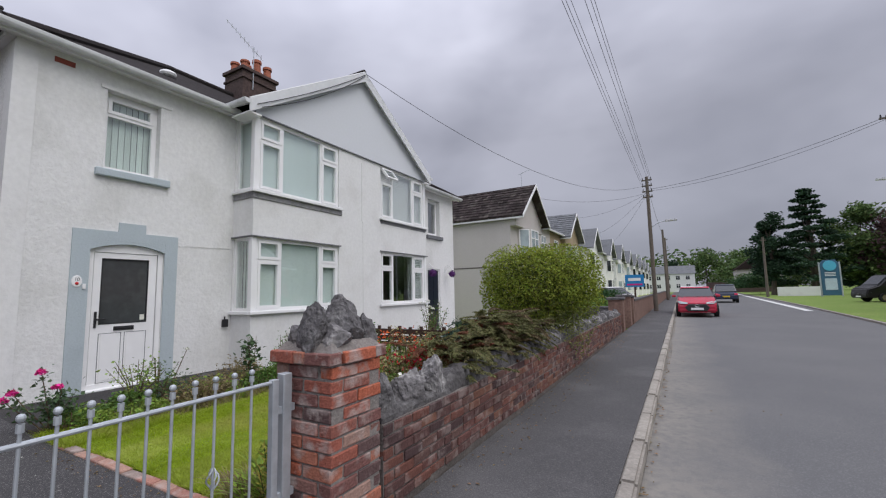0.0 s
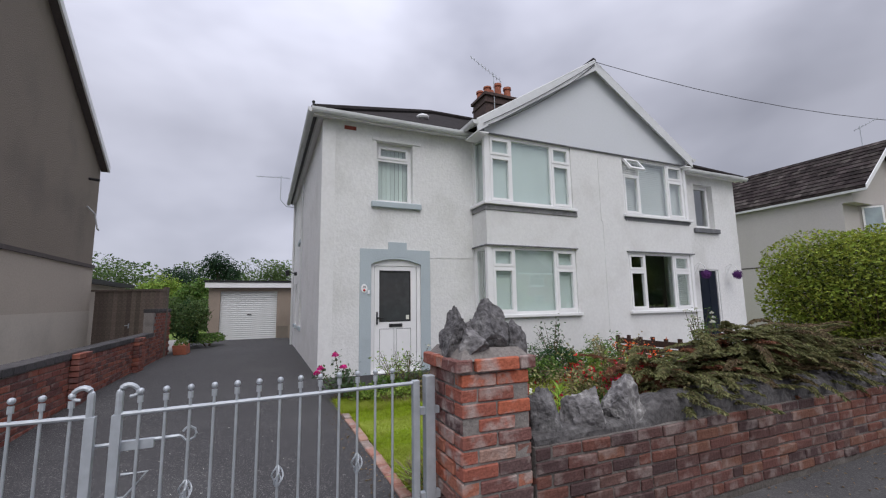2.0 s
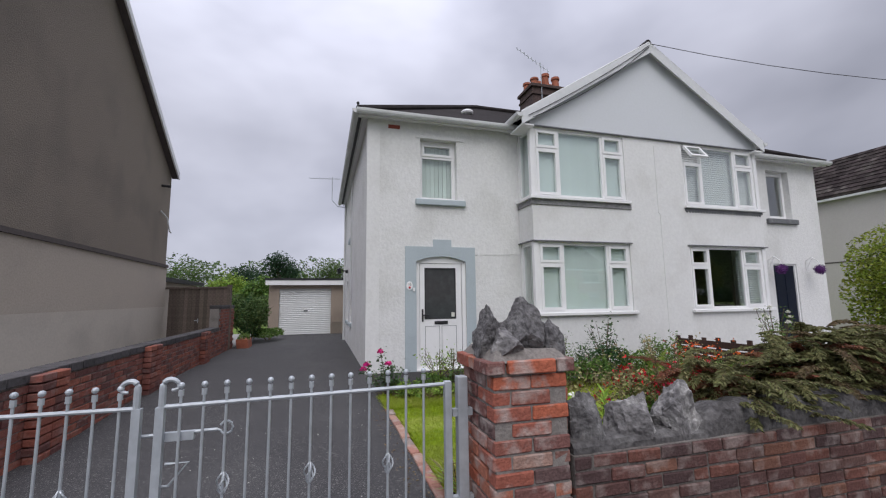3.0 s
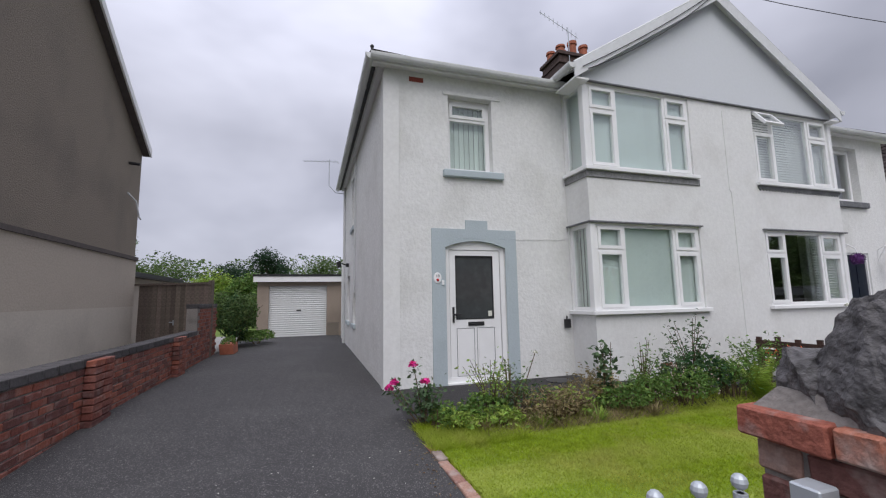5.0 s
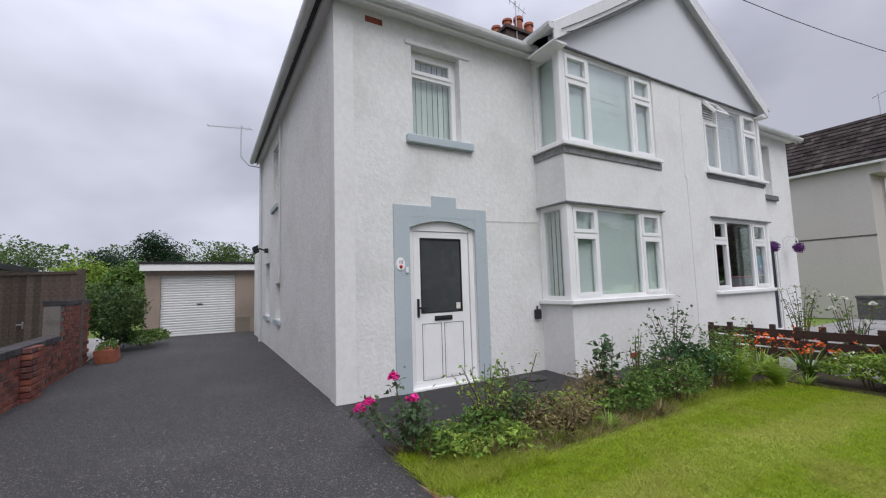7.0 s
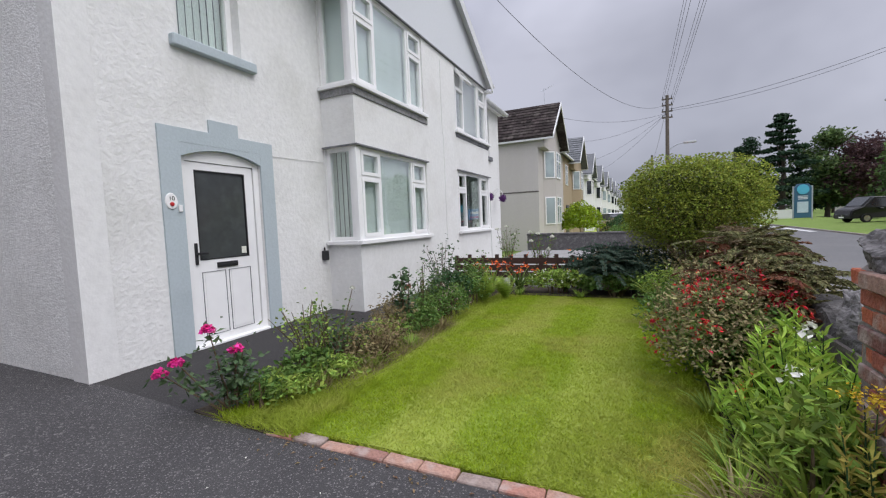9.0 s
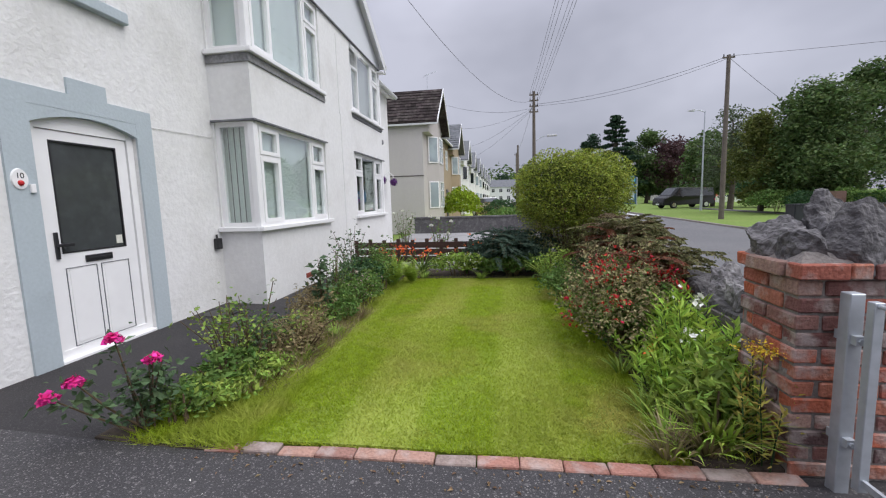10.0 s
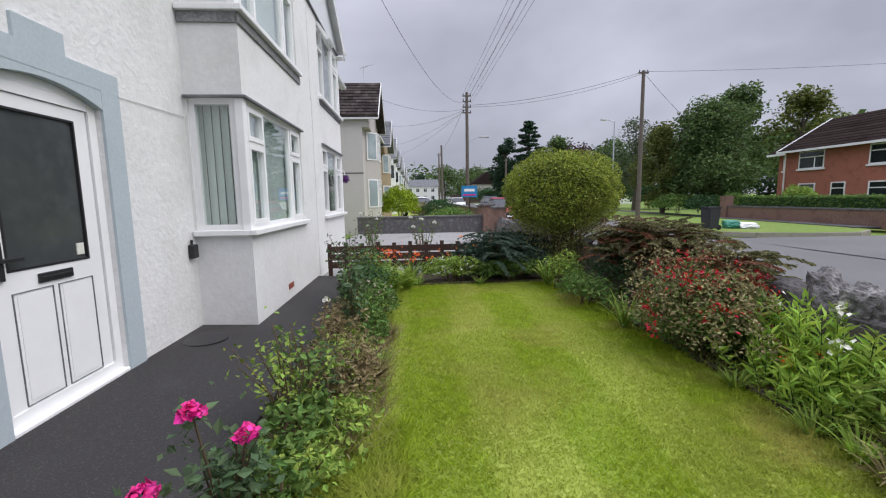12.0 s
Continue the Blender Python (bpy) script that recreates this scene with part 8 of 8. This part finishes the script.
    bm = bmesh.new(); prism(bm, [(L / 2 - 0.04, -0.36, 0.63), (L / 2 - 0.04, 0.36, 0.63), (L / 2 - 0.02, 0.52, 0.48), (L / 2 - 0.02, 0.40, 0.30), (L / 2 - 0.02, -0.40, 0.30), (L / 2 - 0.02, -0.52, 0.48)], (0.03, 0, 0)); part("grille", bevelled(bm, 0.02), M_DARK, t, "dark grille")
    bm = bmesh.new(); tube(bm, [(L / 2 + 0.01, 0.09 * math.cos(q), 0.55 + 0.06 * math.sin(q)) for q in np.linspace(0, 6.28, 14)], 0.012, 5); part("badge", bm, M_CHROME, t, "plain bright badge")
    bm = bmesh.new(); box(bm, L / 2 - 0.02, L / 2 + 0.02, -0.26, 0.26, 0.36, 0.46); part("number_plate", bm, M_UPVC, t, "pale number plate")
    bm = bmesh.new(); box(bm, -L / 2 - 0.02, -L / 2 + 0.02, -0.26, 0.26, 0.5, 0.61); part("number_plate", bm, M_YELLOW, t, "yellow number plate")
    return t
car("red_car", "red hatchback parked at the kerb", (0.62, 25.6, -0.1), -90, M_CARRED, 4.3, 1.78)
car("blue_car", "dark blue car driving off down the road", (3.4, 46.0, -0.1), 90, M_CARBLUE, 4.4, 1.85, 1.6)
car("white_car", "white car parked at the kerb farther off", (0.6, 52.0, -0.1), -90, M_CARWHITE, 4.2, 1.75, 1.5)
car("white_car", "white car parked in a front garden", (-4.3, 33.5, -0.02), -60, M_CARWHITE, 4.2, 1.75, 1.5)
car("white_car", "pale car far down the street", (2.6, 84.0, -0.1), 90, M_CARWHITE, 4.2, 1.75, 1.5)
car("red_car", "small red car far down the street", (4.2, 97.0, -0.1), -90, M_CARRED, 4.0, 1.7)
car("black_van", "black van parked across the road", (13.9, 42.6, -0.02), 195, M_CARBLACK, 5.3, 1.95, van=True)

# ---- across the road ----
t = thing("wheelie_bin", "dark grey wheeled bin on the verge", "bin", (6.68, 15.7, -0.01))
bm = bmesh.new(); prism(bm, [(-0.2, -0.22, 0.05), (0.2, -0.22, 0.05), (0.2, 0.22, 0.05), (-0.2, 0.22, 0.05)], (0, 0, 0.78))
for v in bm.verts:
    k = 1 + 0.22 * v.co.z
    v.co.x *= k; v.co.y *= k
M_BIN = surface("dark_bin_plastic", (0.03, 0.032, 0.036), 0.5, (20, 0.1))
part("bin_body", bevelled(bm, 0.02, 2), M_BIN, t); part("lid", bevelled(boxes((-0.26, 0.28, -0.27, 0.27, 0.83, 0.89)), 0.02, 2), M_BIN, t)
for s in (-1, 1):
    bm = bmesh.new(); bmesh.ops.create_cone(bm, cap_ends=True, segments=14, radius1=0.1, radius2=0.1, depth=0.05, matrix=Matrix.Translation((0.22, s * 0.2, 0.1)) @ Matrix.Rotation(radians(90), 4, 'X')); part("wheel", bm, M_TYRE, t)
for nm, lab, at, r, m in (("recycling_sack", "green recycling sack lying on the verge", (8.0, 16.2, 0.14), (0.32, 0.25, 0.2), surface("green_sack", (0.04, 0.22, 0.15), 0.5, (15, 0.2))), ("recycling_sack", "white sack lying on the verge", (8.5, 16.0, 0.09), (0.42, 0.28, 0.15), M_CARWHITE)):
    t = thing(nm, lab, "sack", at); rock((0, 0, 0), r, 5, m, t, 8, "sack")
hw = thing("hedge_wall", "low brick wall under a clipped hedge", "garden wall", (13.3, 23.0, 0))
part("wall", boxes((-0.12, 0.12, -17, 0.3, -0.1, 0.62)), M_OLDBRICK, hw, "dull red brick wall"); part("pier", boxes((-0.22, 0.22, 0.0, 0.5, -0.1, 1.25)), M_OLDBRICK, hw)
part("coping", boxes((-0.15, 0.15, -17, 0.0, 0.62, 0.69)), M_ROCKDARK, hw)
rng = np.random.default_rng(91)
t = thing("clipped_hedge", "long clipped green hedge above a low wall", "hedge", (13.9, 14.4, 0))
n = 9000
p = np.stack([rng.uniform(-0.35, 0.35, n), rng.uniform(-8.6, 8.4, n), rng.uniform(0.2, 1.2, n)], 1)
side = rng.random(n) < 0.55
p[side, 0] = -0.35 + rng.random(side.sum()) * 0.08; p[~side, 2] = 1.18 + rng.normal(size=(~side).sum()) * 0.03
leaf_object("foliage", p, 0.11, M_LEAF, t, rng)
# solid dark box: the hedge's inner shade given as a colour
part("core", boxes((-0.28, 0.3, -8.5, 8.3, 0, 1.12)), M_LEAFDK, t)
# totem sign, picket fence and stone wall by the side road
sg = thing("totem_sign", "blue totem sign with a round cyan emblem", "sign", (14.3, 60.5, 0))
bm = bmesh.new(); prism(bm, [(-0.78, -0.1, 0.1), (0.78, -0.1, 0.1), (0.78, -0.1, 3.6), (0.5, -0.1, 3.98), (-0.5, -0.1, 3.98), (-0.78, -0.1, 3.6)], (0, 0.2, 0)); part("board", bevelled(bm, 0.02), M_SIGNBLUE, sg)
bm = bmesh.new(); bmesh.ops.create_cone(bm, cap_ends=True, segments=28, radius1=0.56, radius2=0.56, depth=0.1, matrix=Matrix.Translation((0, -0.12, 3.35)) @ Matrix.Rotation(radians(90), 4, 'X')); part("emblem", bm, M_SIGNCYAN, sg, "round cyan emblem")
part("notice", boxes((-0.5, 0.5, -0.125, -0.101, 0.7, 1.95)), surface("pale_notice", (0.5, 0.6, 0.66), 0.5, (6, 0.1)), sg, "pale notice panel")
for s in (-0.85, 0.85):
    bm = bmesh.new(); tube(bm, [(s, 0, -0.2), (s, 0, 3.75)], 0.08, 8); part("post", bm, M_STEEL, sg)
for k in range(3):
    part("text_bar", boxes((-0.45, 0.45, -0.112, -0.101, 2.55 - k * 0.16, 2.62 - k * 0.16)), M_UPVC, sg)
pf = thing("picket_fence", "white picket fence by the side road", "fence", (16.5, 58.0, 0))
pkb = bmesh.new(); box(pkb, -0.05, 0.05, -0.01, 0.01, 0.05, 0.85); prism(pkb, [(-0.05, -0.01, 0.85), (0.05, -0.01, 0.85), (0.0, -0.01, 0.95)], (0, 0.02, 0)); pkm = bpy.data.meshes.new("picket"); pkb.to_mesh(pkm); pkb.free(); pkm.materials.append(M_UPVC)
for k in range(60):
    o = new("picket", pkm); o.parent = pf; o.location = (k * 0.2, 0.03 * k, 0)
for z in (0.25, 0.7):
    bm = bmesh.new(); prism(bm, [(0, 0.012, z), (11.8, 1.8, z), (11.8, 1.8, z + 0.07), (0, 0.012, z + 0.07)], (0, 0.03, 0)); part("rail", bm, M_UPVC, pf)
t = thing("stone_wall", "pale rendered wall beside the totem sign", "garden wall", (10.5, 66, 0)); part("wall", boxes((0, 4.5, -0.2, 0.2, -0.1, 1.1)), M_SMOOTH, t)
t = thing("stone_wall", "dark stone wall across the far road end", "garden wall", (8, 110, 0)); part("wall", boxes((-3, 12, -0.3, 0.3, -0.1, 2.2)), M_STACK, t)
t = thing("orange_banner", "orange and white banner board on the fence", "sign", (23.0, 62, 0)); part("post", boxes((0.3, 0.4, -0.02, 0.08, -0.3, 2.0)), M_WOOD, t); part("post", boxes((3.5, 3.6, -0.02, 0.08, -0.3, 2.0)), M_WOOD, t); part("board", boxes((0, 4, -0.06, -0.025, 0.7, 2.1)), surface("banner_orange", (0.55, 0.16, 0.06), 0.6, (2, 0.3)), t); part("text_bar", boxes((0.4, 3.4, -0.07, -0.061, 1.3, 1.6)), M_UPVC, t)
t = thing("grey_bungalow", "low grey-roofed building behind the van", "house", (36, 96, 0)); part("wall", boxes((-5, 5, 0, 6, -0.1, 2.6)), M_CREAM, t); bm = bmesh.new(); prism(bm, [(-5.4, -0.4, 2.5), (-5.4, 3, 4.6), (-5.4, 6.4, 2.5)], (10.8, 0, 0)); part("roof", bm, M_GREYROOF, t)
bs = thing("board_sign", "blue board sign on a post above the wall", "sign", (-1.95, 22.3, 0))
part("board", boxes((-0.42, 0.42, -0.02, 0.02, 1.42, 2.02)), surface("board_blue", (0.02, 0.22, 0.50), 0.5, (4, 0.05)), bs)
part("text_bar", boxes((-0.28, 0.28, -0.028, -0.021, 1.72, 1.86)), M_UPVC, bs); part("text_bar", boxes((-0.34, 0.34, -0.028, -0.021, 1.50, 1.58)), M_PINK, bs)
bm = bmesh.new(); box(bm, -0.04, 0.04, -0.03, 0.03, -0.1, 1.42); part("post", bm, M_WOOD, bs)
t = thing("timber_house", "distant house with black and white gable", "house", (15, 112, 0)); part("wall", boxes((-4, 4, 0, 7, -0.1, 5)), M_CREAM, t); bm = bmesh.new(); prism(bm, [(-4.4, -0.4, 4.9), (0, -0.4, 8.2), (4.4, -0.4, 4.9)], (0, 8, 0)); part("roof", bm, M_BROWNROOF, t)

t = thing("telegraph_pole", "slim weathered wooden pole on the far verge", "pole", (8.9, 62.0, -0.2))
bm = bmesh.new(); tube(bm, [(0, 0, 0), (0.05, 0, 7.3)], [0.16, 0.11], 10); part("pole", bm, M_POLE, t)
bm = bmesh.new(); box(bm, -0.25, 0.35, -0.04, 0.04, 6.9, 7.0); part("cross_arm", bm, M_POLE, t)
t = thing("telegraph_pole", "wooden pole far along the pavement", "pole", (-1.3, 52.0, -0.2))
bm = bmesh.new(); tube(bm, [(0, 0, 0), (-0.05, 0, 8.0)], [0.16, 0.11], 10); part("pole", bm, M_POLE, t)

# ---- trees ----
tree("cedar_tree", "tall dark cedar with layered branches", (15.9, 74.5, 0), 14.6, 4.8, 1.5, M_TREEDK, 101, 7000, 0.55, 44, "conifer")
tree("cypress_tree", "dark upright cypress beside the cedar", (11.2, 73.0, 0), 12.5, 2.9, 0.5, M_TREEDK, 102, 6500, 0.45, 34)
tree("broadleaf_tree", "full green tree behind the sign", (21.5, 76.0, 0), 12.3, 5.0, 1.2, M_TREE, 103, 7000, 0.5, 30)
tree("copper_tree", "copper-leaved tree behind the road", (24.5, 74.0, 0), 10.5, 4.5, 1.5, M_TREERED, 104, 5000, 0.45, 28)
tree("copper_tree", "copper-leaved tree at the side road", (29, 82, 0), 11.5, 5.0, 1.5, M_TREERED, 105, 5000, 0.5, 28)
tree("broadleaf_tree", "large dense green tree across the road", (15.2, 27.4, 0), 8.1, 3.2, 0.2, M_TREE, 116, 24000, 0.22, 64)
tree("broadleaf_tree", "yellowing green tree across the road", (13.7, 30.2, 0), 6.9, 2.5, 0.2, M_TREEY, 117, 14000, 0.2, 44)
tree("birch_tree", "feathery birch by the street lamp", (15.5, 37.5, 0), 9.0, 2.9, 0.8, foliage("birch_leaf", (0.065, 0.085, 0.045)), 108, 5500, 0.2, 40)
tree("broadleaf_tree", "tall tree behind the brick house", (27.0, 40.0, 0), 12.0, 4.0, 2.0, M_TREE, 109, 7000, 0.4, 30)
tree("broadleaf_tree", "pale tree behind the brick house", (36.0, 42.0, 0), 12.5, 4.0, 3.0, M_TREEY, 110, 4000, 0.4, 26)
tree("broadleaf_tree", "dark tree by the side road", (20.0, 50.0, 0), 9.0, 4.0, 0.5, M_TREE, 111, 6000, 0.4, 26)
for i, (x, y, r, m) in enumerate(((12.8, 27.0, (1.6, 1.3, 0.75), M_LEAF), (13.4, 25.0, (1.2, 1.2, 0.65), M_LEAFDK), (14.2, 23.9, (1.0, 0.9, 0.7), M_LEAF), (15.5, 21.0, (0.8, 0.8, 0.9), M_LEAFBR))):
    bush("hedge_shrub", "rounded green shrub behind the verge", "shrub", (x, y, 0), r, m, 120 + i, 2600, 0.13, 8)
for i, (x, y, h, r) in enumerate(((-2, 168, 12, 7), (8, 172, 15, 8), (19, 165, 14, 9), (30, 160, 13, 9), (42, 150, 13, 9), (-14, 172, 13, 8), (-26, 170, 12, 8), (14, 140, 9, 6), (52, 135, 13, 9), (36, 118, 11, 6), (48, 105, 12, 7), (60, 90, 13, 8), (58, 70, 12, 7), (50, 55, 12, 6))):
    tree("broadleaf_tree", "distant green tree closing the view", (x, y, -0.2), h, r, 0.5, M_TREE if i % 3 else M_TREEDK, 130 + i, 3000, 0.8, 22, group="distant trees")
for i, (x, y, h, r, m) in enumerate(((-34, -2.4, 5.6, 2.3, M_TREEDK), (-36, -9.5, 4.6, 3.2, M_TREE), (-38, 1.5, 5.2, 2.6, M_TREE), (-24.5, -8.3, 5.2, 1.9, M_TREE), (-30, -5.2, 3.4, 2.0, M_LEAFBR), (-42, -6, 4.8, 3.0, M_TREEDK), (-33, -14, 5.0, 3.0, M_TREE), (-40, 5.5, 5.6, 3.0, M_TREEDK), (-24.0, -2.3, 2.9, 1.6, M_LEAF))):
    tree("garden_tree", "green tree behind the garage", (x, y, -0.2), h, r, 0.3, m, 150 + i, 8000, 0.15, 30, group="trees behind the garage")
wd = np.random.default_rng(200)
def woods(name, pts, h, label, n, leaf):
    """Far woodland as one mass of leaf clumps."""
    cs = []
    for x, y, r in pts:
        cs.append(shell_points(wd, n, (x, y, h * 0.45), (r, r, h * 0.55), 2.2, 0.25, 0.3, -0.2))
    t = thing(name, label, "woodland", (0, 0, -0.2))
    leaf_object("foliage", np.concatenate(cs), leaf, M_TREE, t, wd)
    tagged(t, kind="stuff")
woods("far_woods", [(-60 + 14 * k, 230 + 10 * math.sin(k), 13) for k in range(16)] + [(95 - 2 * k, 60 + 13 * k, 12) for k in range(12)], 17, "wooded hill beyond the street", 500, 1.8)
woods("rear_woods", [(-60 - 4 * math.sin(k * 2.0), -70 + 9 * k, 7) for k in range(14)], 7.0, "trees beyond the back gardens", 2600, 0.36)

for i, (x, y, r, m) in enumerate(((10.5, 80, (4, 2.5, 1.6), M_LEAFDK), (17, 80, (5, 2.5, 1.8), M_TREE), (25, 79, (5, 2.5, 1.7), M_LEAFDK), (33, 76, (5, 2.5, 2.0), M_TREE), (12, 100, (4, 3, 1.8), M_TREE), (20.5, 60, (2, 1.2, 0.8), M_LEAF), (22, 44, (2.5, 2, 1.3), M_LEAFDK))):
    bush("roadside_shrub", "dark roadside shrubs below the trees", "shrub", (x, y, -0.1), r, m, 400 + i, 2600, 0.35, 8, bumps=0.3, group="roadside shrubs")
